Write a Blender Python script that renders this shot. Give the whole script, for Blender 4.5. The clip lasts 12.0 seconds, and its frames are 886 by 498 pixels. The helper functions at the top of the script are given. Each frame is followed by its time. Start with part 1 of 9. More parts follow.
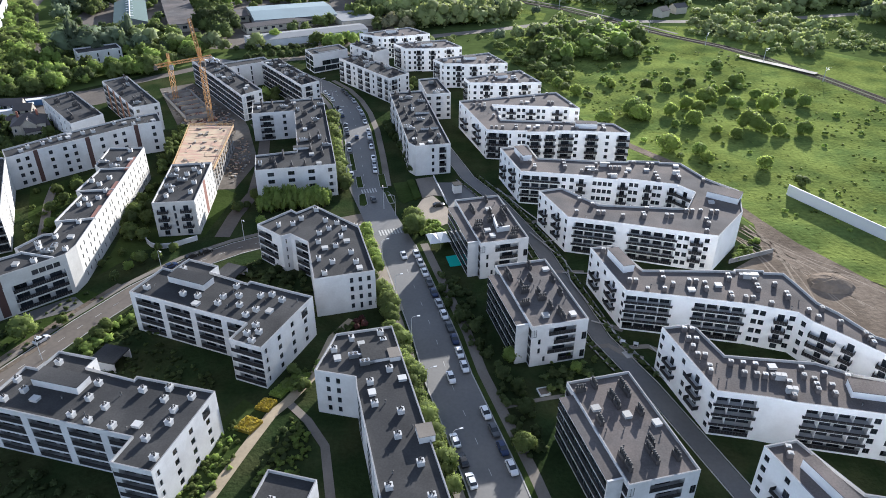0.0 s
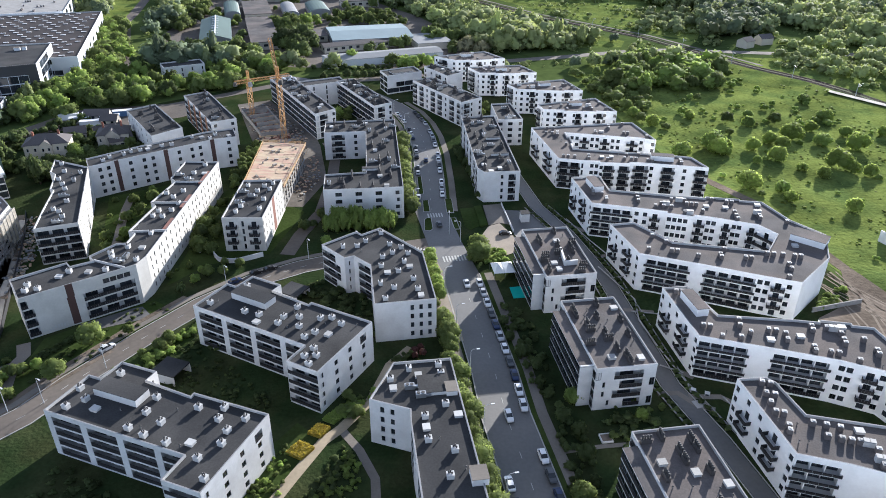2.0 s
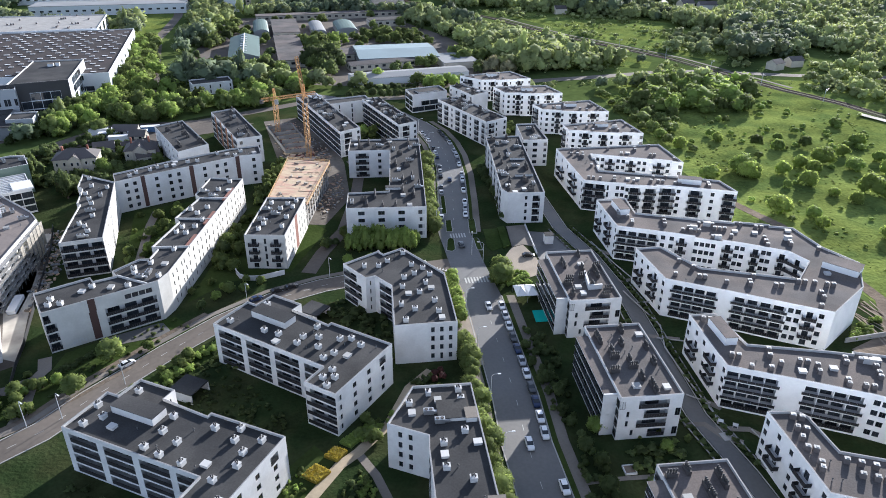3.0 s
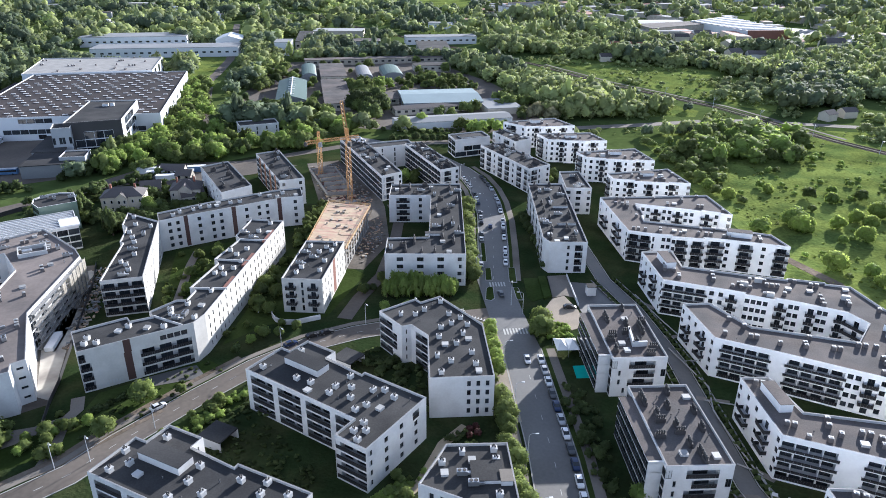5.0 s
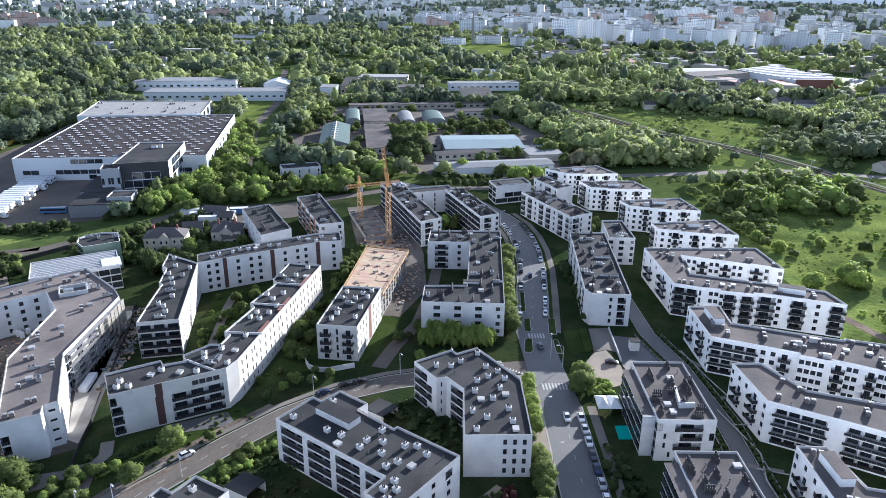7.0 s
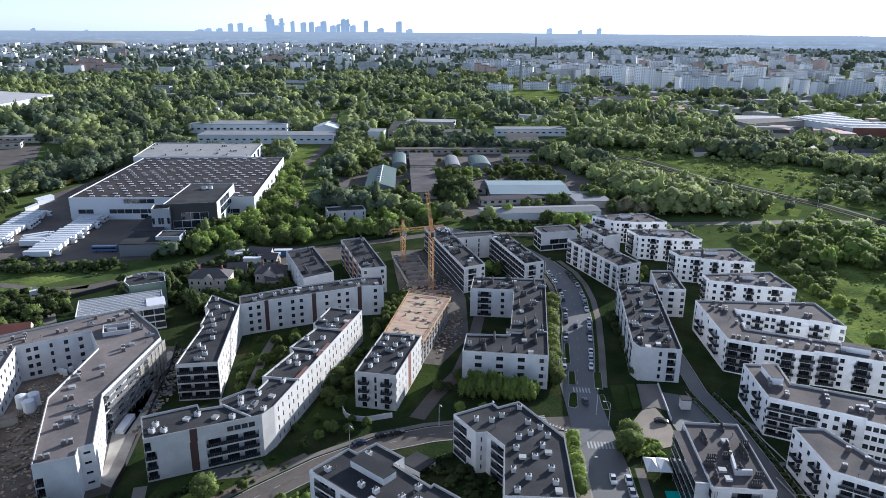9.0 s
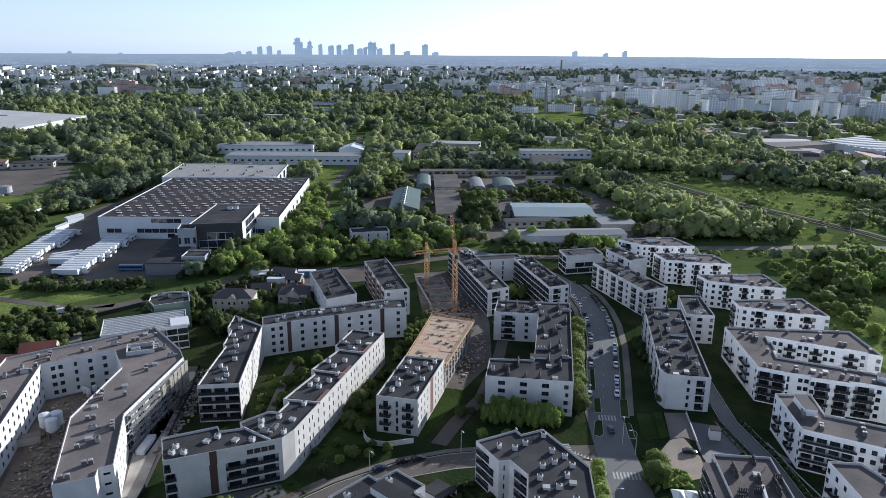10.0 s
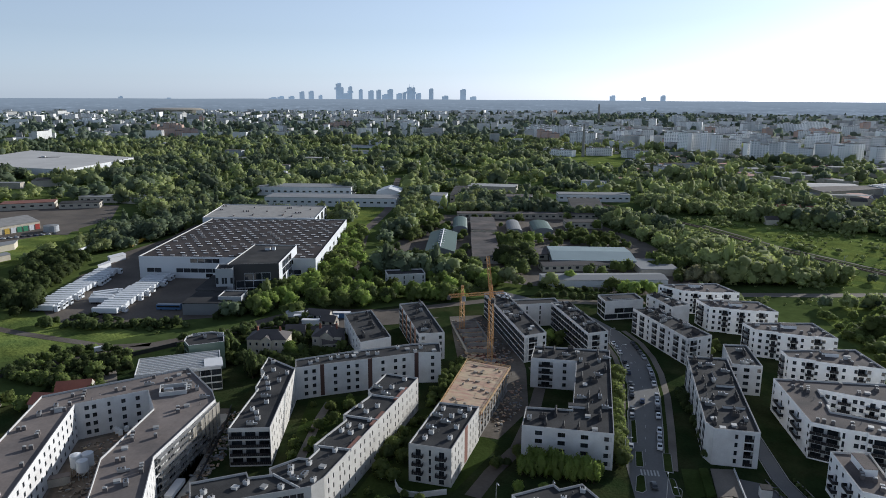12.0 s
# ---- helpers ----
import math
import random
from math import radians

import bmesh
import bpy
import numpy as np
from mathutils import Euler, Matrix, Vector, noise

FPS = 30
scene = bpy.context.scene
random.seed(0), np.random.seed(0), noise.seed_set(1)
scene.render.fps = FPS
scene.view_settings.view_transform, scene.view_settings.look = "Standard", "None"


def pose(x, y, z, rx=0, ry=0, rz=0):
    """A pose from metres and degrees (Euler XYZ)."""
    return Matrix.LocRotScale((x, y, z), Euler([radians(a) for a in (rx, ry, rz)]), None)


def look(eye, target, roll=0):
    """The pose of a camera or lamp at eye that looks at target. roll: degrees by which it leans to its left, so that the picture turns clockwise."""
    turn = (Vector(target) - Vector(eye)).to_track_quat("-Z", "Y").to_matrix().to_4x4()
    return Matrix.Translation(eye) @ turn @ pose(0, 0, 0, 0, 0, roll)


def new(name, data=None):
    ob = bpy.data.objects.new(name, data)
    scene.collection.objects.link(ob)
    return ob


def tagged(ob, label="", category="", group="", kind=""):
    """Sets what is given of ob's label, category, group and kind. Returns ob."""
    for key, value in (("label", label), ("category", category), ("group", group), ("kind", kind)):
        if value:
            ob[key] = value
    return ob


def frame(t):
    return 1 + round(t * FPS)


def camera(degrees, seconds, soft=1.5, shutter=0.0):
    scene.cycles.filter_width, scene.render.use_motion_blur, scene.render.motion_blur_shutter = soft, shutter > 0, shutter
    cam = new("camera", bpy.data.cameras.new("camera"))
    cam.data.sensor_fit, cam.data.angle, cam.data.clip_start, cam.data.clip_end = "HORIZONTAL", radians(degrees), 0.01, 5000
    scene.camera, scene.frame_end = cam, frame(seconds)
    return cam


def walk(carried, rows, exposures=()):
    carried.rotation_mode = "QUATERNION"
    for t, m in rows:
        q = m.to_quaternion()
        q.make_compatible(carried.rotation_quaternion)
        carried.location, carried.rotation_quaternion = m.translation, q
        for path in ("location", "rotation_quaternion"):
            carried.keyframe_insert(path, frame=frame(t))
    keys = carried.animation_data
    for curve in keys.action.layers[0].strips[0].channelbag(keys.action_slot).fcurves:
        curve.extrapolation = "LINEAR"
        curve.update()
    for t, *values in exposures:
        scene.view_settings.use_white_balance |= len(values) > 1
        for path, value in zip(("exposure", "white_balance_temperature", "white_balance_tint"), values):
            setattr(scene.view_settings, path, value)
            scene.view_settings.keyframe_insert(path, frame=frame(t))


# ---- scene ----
# ---- camera ----
cam = camera(63.98, 12.0, soft=0.9)
# seconds, x, y, z, yaw, pitch, roll
FLIGHT = [
    (0, -0.000, 0.000, 114.998, 1.681, -30.534, -0.160),
    (0.5, -0.099, 1.210, 115.035, 2.869, -30.115, -0.212),
    (1, -0.320, 2.504, 115.010, 4.399, -29.711, -0.289),
    (1.5, -0.495, 3.816, 114.887, 6.017, -29.304, -0.309),
    (2, -0.610, 5.150, 114.811, 7.668, -28.899, -0.305),
    (2.5, -0.711, 6.490, 114.768, 8.849, -28.378, -0.335),
    (3, -0.875, 7.741, 114.706, 9.749, -27.512, -0.320),
    (5, -1.768, 12.830, 114.604, 13.315, -24.184, -0.384),
    (5.5, -2.017, 14.088, 114.594, 14.153, -23.346, -0.387),
    (6, -2.274, 15.343, 114.581, 14.995, -22.491, -0.376),
    (6.5, -2.565, 16.606, 114.522, 15.846, -21.619, -0.356),
    (7, -2.857, 17.858, 114.458, 16.716, -20.742, -0.378),
    (9, -4.108, 22.746, 114.254, 20.467, -17.303, -0.369),
    (9.5, -4.451, 23.857, 114.240, 21.476, -16.449, -0.324),
    (10, -4.884, 24.861, 114.200, 22.469, -15.614, -0.357),
    (10.5, -5.314, 25.969, 114.074, 23.339, -14.770, -0.322),
    (11, -5.656, 26.980, 113.912, 24.082, -13.924, -0.298),
    (11.5, -6.011, 27.863, 113.773, 24.748, -13.071, -0.216),
    (12, -6.489, 28.588, 113.623, 25.454, -12.229, -0.282),
]
EXPOSURES = [(0.0, 1.5, 5300, 13), (5.0, 1.57, 5170, 14), (7.0, 1.54, 5060, 14), (9.0, 1.0, 5060, 14), (10.5, 0.6, 5180, 12), (12.0, 0.3, 5330, 11)]
walk(cam, [(t, pose(x, y, z, 90 + pitch, roll, yaw)) for t, x, y, z, yaw, pitch, roll in FLIGHT], EXPOSURES)

# ---- sky and sun ----
SUN_AZIMUTH, SUN_HEIGHT = 22.0, 16.5      # degrees from +y towards +x; above the horizon
world = bpy.data.worlds.new("sky")
scene.world = world
world.use_nodes = True
wn = world.node_tree.nodes
sky = wn.new("ShaderNodeTexSky")
sky.sky_type, sky.sun_disc = "NISHITA", False
sky.sun_elevation, sky.sun_rotation = radians(SUN_HEIGHT), radians(SUN_AZIMUTH)
sky.air_density, sky.dust_density, sky.ozone_density, sky.altitude = 1.0, 0.45, 2.5, 120
wn["Background"].inputs["Strength"].default_value = 0.078
pale = wn.new("ShaderNodeHueSaturation")
pale.inputs["Saturation"].default_value = 0.38
world.node_tree.links.new(sky.outputs[0], pale.inputs["Color"])
# summer haze brightens the sky towards the horizon
where = wn.new("ShaderNodeTexCoord")
split = wn.new("ShaderNodeSeparateXYZ")
world.node_tree.links.new(where.outputs["Generated"], split.inputs[0])
rise = wn.new("ShaderNodeMath")
rise.operation, rise.use_clamp, rise.inputs[0].default_value = "SUBTRACT", True, 1.0
world.node_tree.links.new(split.outputs["Z"], rise.inputs[1])
fall = wn.new("ShaderNodeMath")
fall.operation, fall.inputs[1].default_value = "POWER", 5.0
world.node_tree.links.new(rise.outputs[0], fall.inputs[0])
haze = wn.new("ShaderNodeVectorMath")
haze.operation, haze.inputs[0].default_value = "SCALE", (1.75, 2.0, 2.2)
world.node_tree.links.new(fall.outputs[0], haze.inputs["Scale"])
both = wn.new("ShaderNodeVectorMath")
both.operation = "ADD"
world.node_tree.links.new(pale.outputs[0], both.inputs[0])
world.node_tree.links.new(haze.outputs[0], both.inputs[1])
world.node_tree.links.new(both.outputs[0], wn["Background"].inputs["Color"])
sun = new("sun", bpy.data.lights.new("sun", "SUN"))
sun.data.energy, sun.data.angle, sun.data.color = 4.5, radians(0.6), (1.0, 0.865, 0.67)
sa, sh = radians(SUN_AZIMUTH), radians(SUN_HEIGHT)
sun.matrix_world = look((math.sin(sa) * math.cos(sh) * 900, math.cos(sa) * math.cos(sh) * 900, math.sin(sh) * 900), (0, 0, 0))


# ---- materials ----
def mat(name, base, rough=0.85, metal=0.0, var=0.25, coarse=0.15, fine=3.0, bump=0.0, tint=None, patch=0.0, by_object=0.0,
        by_island=0.0, spec=0.5, translucent=0.0, stretch=(1, 1, 1)):
    """A surface whose base colour varies in large stains and fine grain; tint: a second colour in large patches."""
    m = bpy.data.materials.new(name)
    m.use_nodes = True
    nt = m.node_tree
    nd, ln = nt.nodes, nt.links
    bsdf = nd["Principled BSDF"]
    bsdf.inputs["Roughness"].default_value, bsdf.inputs["Metallic"].default_value = rough, metal
    bsdf.inputs["Specular IOR Level"].default_value = spec
    geo = nd.new("ShaderNodeNewGeometry")
    mapping = nd.new("ShaderNodeMapping")
    mapping.inputs["Scale"].default_value = stretch
    ln.new(geo.outputs["Position"], mapping.inputs["Vector"])

    def noise_at(scale, detail):
        n = nd.new("ShaderNodeTexNoise")
        n.inputs["Scale"].default_value, n.inputs["Detail"].default_value = scale, detail
        ln.new(mapping.outputs[0], n.inputs["Vector"])
        return n.outputs["Fac"]

    def maths(op, a, b):
        n = nd.new("ShaderNodeMath")
        n.operation = op
        for i, v in enumerate((a, b)):
            if isinstance(v, (int, float)):
                n.inputs[i].default_value = v
            else:
                ln.new(v, n.inputs[i])
        return n.outputs[0]

    big, small = noise_at(coarse, 4), noise_at(fine, 3)
    value = maths("ADD", maths("MULTIPLY", big, 1.4), maths("MULTIPLY", small, 0.9))
    value = maths("ADD", maths("MULTIPLY", maths("SUBTRACT", value, 1.15), 2.0 * var), 1.0)
    if by_object:
        info = nd.new("ShaderNodeObjectInfo")
        value = maths("ADD", value, maths("MULTIPLY", maths("SUBTRACT", info.outputs["Random"], 0.5), 2 * by_object))
    if by_island:
        value = maths("ADD", value, maths("MULTIPLY", maths("SUBTRACT", geo.outputs["Random Per Island"], 0.5), 2 * by_island))
    if translucent:
        own = nd.new("ShaderNodeAttribute")                     # each plant of a joined wood is a little lighter or darker
        own.attribute_name = "tone"
        value = maths("ADD", value, maths("MULTIPLY", own.outputs["Fac"], 0.2))
    value = maths("MAXIMUM", value, 0.1)
    colour = nd.new("ShaderNodeMix")
    colour.data_type = "RGBA"
    colour.inputs["A"].default_value = (*base, 1)
    colour.inputs["B"].default_value = (*(tint or base), 1)
    if tint:
        ramp = nd.new("ShaderNodeMapRange")
        ramp.inputs["From Min"].default_value, ramp.inputs["From Max"].default_value = 0.42, 0.62
        ln.new(noise_at(patch or coarse * 0.6, 5), ramp.inputs["Value"])
        ln.new(ramp.outputs[0], colour.inputs["Factor"])
    scaled = nd.new("ShaderNodeVectorMath")
    scaled.operation = "SCALE"
    ln.new(colour.outputs["Result"], scaled.inputs[0])
    ln.new(value, scaled.inputs["Scale"])
    ln.new(scaled.outputs[0], bsdf.inputs["Base Color"])
    if bump:
        b = nd.new("ShaderNodeBump")
        b.inputs["Strength"].default_value, b.inputs["Distance"].default_value = min(1.0, bump), 0.05 + 0.3 * bump
        ln.new(small, b.inputs["Height"])
        ln.new(b.outputs[0], bsdf.inputs["Normal"])
    if translucent:
        tr = nd.new("ShaderNodeBsdfTranslucent")
        mix = nd.new("ShaderNodeMixShader")
        mix.inputs[0].default_value = translucent
        through_leaf = nd.new("ShaderNodeVectorMath")          # light that passes a leaf comes out yellower
        through_leaf.operation, through_leaf.inputs[1].default_value = "MULTIPLY", (1.5, 1.5, 1.15)
        ln.new(scaled.outputs[0], through_leaf.inputs[0])
        ln.new(through_leaf.outputs[0], tr.inputs["Color"])
        ln.new(bsdf.outputs[0], mix.inputs[1])
        ln.new(tr.outputs[0], mix.inputs[2])
        ln.new(mix.outputs[0], nd["Material Output"].inputs["Surface"])
    return m


PLASTER = mat("white_plaster", (0.64, 0.637, 0.625), 0.9, var=0.1, coarse=0.3, fine=2.0, tint=(0.58, 0.57, 0.555), patch=0.2)
PLASTER_BRIGHT = mat("bright_white_plaster", (0.88, 0.875, 0.86), 0.9, var=0.06, coarse=0.3, fine=2.0, tint=(0.83, 0.82, 0.8), patch=0.2)
PLASTER_WARM = mat("warm_white_plaster", (0.54, 0.525, 0.49), 0.9, var=0.1, coarse=0.3, fine=2.0, tint=(0.49, 0.475, 0.44), patch=0.2)
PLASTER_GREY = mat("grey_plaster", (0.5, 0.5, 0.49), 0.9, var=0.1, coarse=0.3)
PLASTER_OLD = mat("old_plaster", (0.42, 0.39, 0.33), 0.9, var=0.2, coarse=0.3, by_object=0.2)
BROWN_PANEL = mat("brown_cladding", (0.07, 0.036, 0.03), 0.7, var=0.15)
WOOD_PANEL = mat("wooden_cladding", (0.25, 0.12, 0.06), 0.7, var=0.2, stretch=(1, 1, 6))
BITUMEN = mat("roof_felt", (0.045, 0.0455, 0.047), 0.95, var=0.36, coarse=0.1, fine=2.4, tint=(0.06, 0.059, 0.058), patch=0.05, spec=0.12)
BITUMEN_PALE = mat("roof_felt_pale", (0.212, 0.183, 0.166), 0.95, var=0.22, coarse=0.08, fine=1.0, tint=(0.153, 0.136, 0.128), patch=0.06, spec=0.12)
BITUMEN_BROWN = mat("roof_felt_brown", (0.135, 0.118, 0.11), 0.95, var=0.4, coarse=0.12, fine=2.6, tint=(0.098, 0.092, 0.09), patch=0.07, spec=0.12)
BITUMEN_WARM = mat("roof_felt_warm_grey", (0.14, 0.122, 0.112), 0.95, var=0.4, coarse=0.12, fine=2.6, tint=(0.1, 0.094, 0.092), patch=0.07, spec=0.12)
ROOF_DARK_BROWN = mat("dark_brown_roof_felt", (0.06, 0.052, 0.051), 0.95, var=0.3, coarse=0.05, fine=1.2, tint=(0.048, 0.043, 0.043), patch=0.03, spec=0.1)
COPING = mat("zinc_coping", (0.24, 0.24, 0.245), 0.8, 0.0, var=0.12)
COPING_WHITE = mat("white_coping", (0.7, 0.7, 0.7), 0.6, var=0.08)
GLASS = mat("window_glass", (0.025, 0.03, 0.036), 0.06, var=0.1, by_object=0.5, spec=0.8)
FRAME_DARK = mat("dark_frame", (0.035, 0.035, 0.038), 0.5, var=0.1)
FRAME_WHITE = mat("white_frame", (0.6, 0.6, 0.6), 0.5, var=0.05)
RAIL_DARK = mat("dark_railing", (0.026, 0.025, 0.026), 0.7, 0.0, var=0.15, spec=0.25)
LID = mat("painted_vent_lid", (0.37, 0.37, 0.36), 0.7, var=0.15, by_object=0.3)
METAL = mat("galvanised_metal", (0.45, 0.46, 0.47), 0.4, 0.8, var=0.12)
DARK_METAL = mat("dark_metal", (0.045, 0.043, 0.042), 0.7, 0.1, var=0.2)
FLUE = mat("dark_flue_cladding", (0.13, 0.115, 0.11), 0.7, var=0.2)
FLUE_DARK = mat("dark_flue_brick", (0.06, 0.054, 0.052), 0.8, var=0.25)
CONCRETE = mat("concrete", (0.281, 0.272, 0.255), 0.9, var=0.25, coarse=0.2, fine=1.5)
ASPHALT = mat("asphalt", (0.122, 0.118, 0.112), 0.62, var=0.22, coarse=0.06, fine=1.2, tint=(0.1, 0.1, 0.099), patch=0.04, spec=0.45)
ASPHALT_OLD = mat("worn_asphalt", (0.148, 0.128, 0.108), 0.9, var=0.25, coarse=0.05, fine=0.8, tint=(0.112, 0.0984, 0.0856), spec=0.12)
PAVING = mat("concrete_paving", (0.215, 0.193, 0.165), 0.95, var=0.2, coarse=0.1, fine=2.0, tint=(0.17, 0.153, 0.132), spec=0.1)
SETTS = mat("tan_paving_setts", (0.31, 0.265, 0.21), 0.9, var=0.2, coarse=0.15, fine=2.5, tint=(0.27, 0.235, 0.19), patch=0.08, spec=0.15)
SAND_PATH = mat("sand_path", (0.34, 0.28, 0.19), 0.95, var=0.2, coarse=0.2, fine=1.5)
PAINT_WHITE = mat("road_paint", (0.4, 0.4, 0.38), 0.8, var=0.3, coarse=0.5)
KERB = mat("kerb_concrete", (0.36, 0.35, 0.33), 0.9, var=0.15)
LAWN = mat("lawn", (0.036, 0.054, 0.015), 0.95, var=0.35, coarse=0.08, fine=1.0, bump=0.6, tint=(0.052, 0.07, 0.022), patch=0.05, spec=0.0)
GARDEN = mat("garden_ground", (0.0264, 0.0408, 0.0156), 0.95, var=0.4, coarse=0.12, fine=1.1, bump=0.8, tint=(0.0432, 0.0504, 0.0216), patch=0.07, spec=0.0)
MEADOW = mat("meadow", (0.165, 0.202, 0.052), 0.95, var=0.6, coarse=0.045, fine=0.6, bump=1.0, tint=(0.1, 0.138, 0.04), patch=0.06, spec=0.0)
WASTE = mat("rough_ground", (0.07, 0.1, 0.034), 0.95, var=0.4, coarse=0.012, fine=0.2, bump=0.6, tint=(0.1, 0.13, 0.04), patch=0.006, spec=0.0)
EARTH = mat("bare_earth", (0.2, 0.165, 0.13), 0.95, var=0.35, coarse=0.1, fine=0.7, bump=0.8, tint=(0.14, 0.115, 0.09), spec=0.0)
RUT = mat("dried_mud", (0.26, 0.22, 0.175), 0.95, var=0.3, coarse=0.3, fine=1.5, spec=0.0)
DUST = mat("site_ground", (0.16, 0.143, 0.12), 0.95, var=0.35, coarse=0.08, fine=0.6, bump=0.6, tint=(0.105, 0.09, 0.075), spec=0.12)
RAIL_STEEL = mat("rusty_rail", (0.085, 0.058, 0.044), 0.9, 0.0, var=0.2, spec=0.1)
BALLAST = mat("rail_ballast", (0.085, 0.076, 0.058), 0.95, var=0.3, coarse=0.1, fine=1.0, tint=(0.075, 0.09, 0.04), patch=0.03, spec=0.05)
LEAF = mat("leaves", (0.155, 0.192, 0.066), 0.7, var=0.2, coarse=0.03, fine=0.4, by_island=0.14, by_object=0.22, translucent=0.55, spec=0.04)
LEAF_BRIGHT = mat("bright_leaves", (0.225, 0.29, 0.082), 0.7, var=0.2, coarse=0.03, fine=0.4, by_island=0.14, by_object=0.2, translucent=0.55, spec=0.04)
LEAF_DARK = mat("dark_leaves", (0.1, 0.128, 0.053), 0.7, var=0.2, coarse=0.03, fine=0.4, by_island=0.14, by_object=0.2, translucent=0.55, spec=0.04)
LEAF_WILLOW = mat("willow_bush_leaves", (0.285, 0.345, 0.1), 0.7, var=0.2, coarse=0.03, fine=0.4, by_island=0.16, by_object=0.2, translucent=0.65, spec=0.04)
GRASS_TUFT = mat("tall_grass", (0.19, 0.23, 0.055), 0.8, var=0.25, coarse=0.03, fine=0.3, by_island=0.25, translucent=0.6, spec=0.1)
LEAF_YELLOW = mat("golden_leaves", (0.3, 0.24, 0.03), 0.7, var=0.2, by_island=0.3, translucent=0.4)
LEAF_RED = mat("copper_leaves", (0.09, 0.03, 0.025), 0.7, var=0.2, by_island=0.3, translucent=0.4)
LEAF_PALE = mat("pale_willow_leaves", (0.26, 0.25, 0.15), 0.8, var=0.2, coarse=0.03, fine=0.4, by_island=0.14, translucent=0.4, spec=0.05)
PLASTER_CREAM = mat("cream_plaster", (0.55, 0.5, 0.4), 0.9, var=0.12, coarse=0.3)
PAINT_YELLOW = mat("yellow_paint", (0.5, 0.34, 0.05), 0.5, var=0.1)
PAINT_RED = mat("red_paint", (0.35, 0.04, 0.03), 0.5, var=0.1)
PAINT_GREEN = mat("green_paint", (0.05, 0.22, 0.12), 0.5, var=0.1)
# aerial haze is put into the far leaves' colours: paler and bluer than near ones
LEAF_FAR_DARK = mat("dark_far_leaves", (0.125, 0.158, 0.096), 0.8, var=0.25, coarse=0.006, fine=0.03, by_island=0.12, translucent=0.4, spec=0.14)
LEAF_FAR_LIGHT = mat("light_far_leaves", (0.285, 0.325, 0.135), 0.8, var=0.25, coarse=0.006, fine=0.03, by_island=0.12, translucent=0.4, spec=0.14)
LEAF_DISTANT_HAZED = mat("hazed_distant_leaves", (0.17, 0.205, 0.16), 0.8, var=0.25, coarse=0.003, fine=0.02, translucent=0.4, spec=0.05)
LEAF_FAR = mat("hazed_far_leaves", (0.215, 0.25, 0.125), 0.8, var=0.25, coarse=0.006, fine=0.03, by_island=0.12, translucent=0.4, tint=(0.27, 0.305, 0.13), patch=0.004, spec=0.12)
BARK = mat("bark", (0.09, 0.065, 0.045), 0.9, var=0.3)
CRANE_PAINT = mat("crane_yellow", (0.5, 0.27, 0.09), 0.5, var=0.15)
FORMWORK = mat("formwork_boards", (0.48, 0.376, 0.24), 0.8, var=0.2, coarse=0.25, fine=1.2, tint=(0.448, 0.272, 0.192), patch=0.15, stretch=(1, 3, 1))
TIMBER = mat("timber", (0.5, 0.33, 0.15), 0.8, var=0.25)
STEEL_ROOF = mat("sheet_roof", (0.255, 0.262, 0.266), 0.85, 0.0, var=0.15, coarse=0.05, spec=0.1)
BLUE_ROOF = mat("pale_blue_roof", (0.24, 0.304, 0.328), 0.8, 0.0, var=0.12, coarse=0.05, spec=0.15)
GREEN_ROOF = mat("green_roof", (0.06, 0.105, 0.085), 0.6, var=0.2, coarse=0.05)
TILE_RED = mat("red_roof_tiles", (0.26, 0.1, 0.065), 0.8, var=0.25, by_object=0.3)
TILE_DARK = mat("dark_roof_tiles", (0.085, 0.075, 0.072), 0.8, var=0.25, by_object=0.25)
PANEL_WHITE = mat("white_sheet_cladding", (0.62, 0.64, 0.66), 0.6, var=0.08, coarse=0.05)
PALE_ROOF = mat("pale_membrane_roof", (0.5, 0.49, 0.47), 0.8, var=0.12, coarse=0.03, fine=0.3, spec=0.1)
PANEL_PALE = mat("pale_grey_sheet_cladding", (0.36, 0.38, 0.4), 0.6, var=0.1, coarse=0.05)
PANEL_GREY = mat("grey_sheet_cladding", (0.2, 0.21, 0.22), 0.6, var=0.12, coarse=0.05)
PANEL_BLUE = mat("blue_sheet_cladding", (0.08, 0.16, 0.3), 0.6, var=0.1)
CITY_WALL = mat("panel_block_wall", (0.8, 0.8, 0.79), 0.85, var=0.12, coarse=0.01, fine=0.1, by_object=0.2, by_island=0.2)
CITY_PALE = mat("weathered_block_wall", (0.6, 0.6, 0.59), 0.85, var=0.25, coarse=0.01, fine=0.1, by_island=0.4, spec=0.2)
CITY_WARM = mat("painted_block_wall", (0.6, 0.42, 0.34), 0.85, var=0.12, coarse=0.01, fine=0.1, by_object=0.25)
# window glass of far blocks, paled in its colour as haze would pale it
HAZED_GLASS = mat("haze_paled_windows", (0.34, 0.36, 0.38), 0.4, var=0.1, coarse=0.02, fine=0.2)
LAMP_PAINT = mat("pale_grey_paint", (0.5, 0.51, 0.52), 0.5, var=0.05)
CANVAS = mat("white_canvas", (0.82, 0.82, 0.8), 0.8, var=0.05)
SCAFFOLD_NET = mat("dusty_scaffold_net", (0.42, 0.39, 0.34), 0.9, var=0.3, coarse=0.5, fine=3.0, translucent=0.35)
TEAL = mat("teal_rubber", (0.02, 0.4, 0.33), 0.8, var=0.12)
TYRE = mat("tyre_rubber", (0.02, 0.02, 0.02), 0.9, var=0.1)
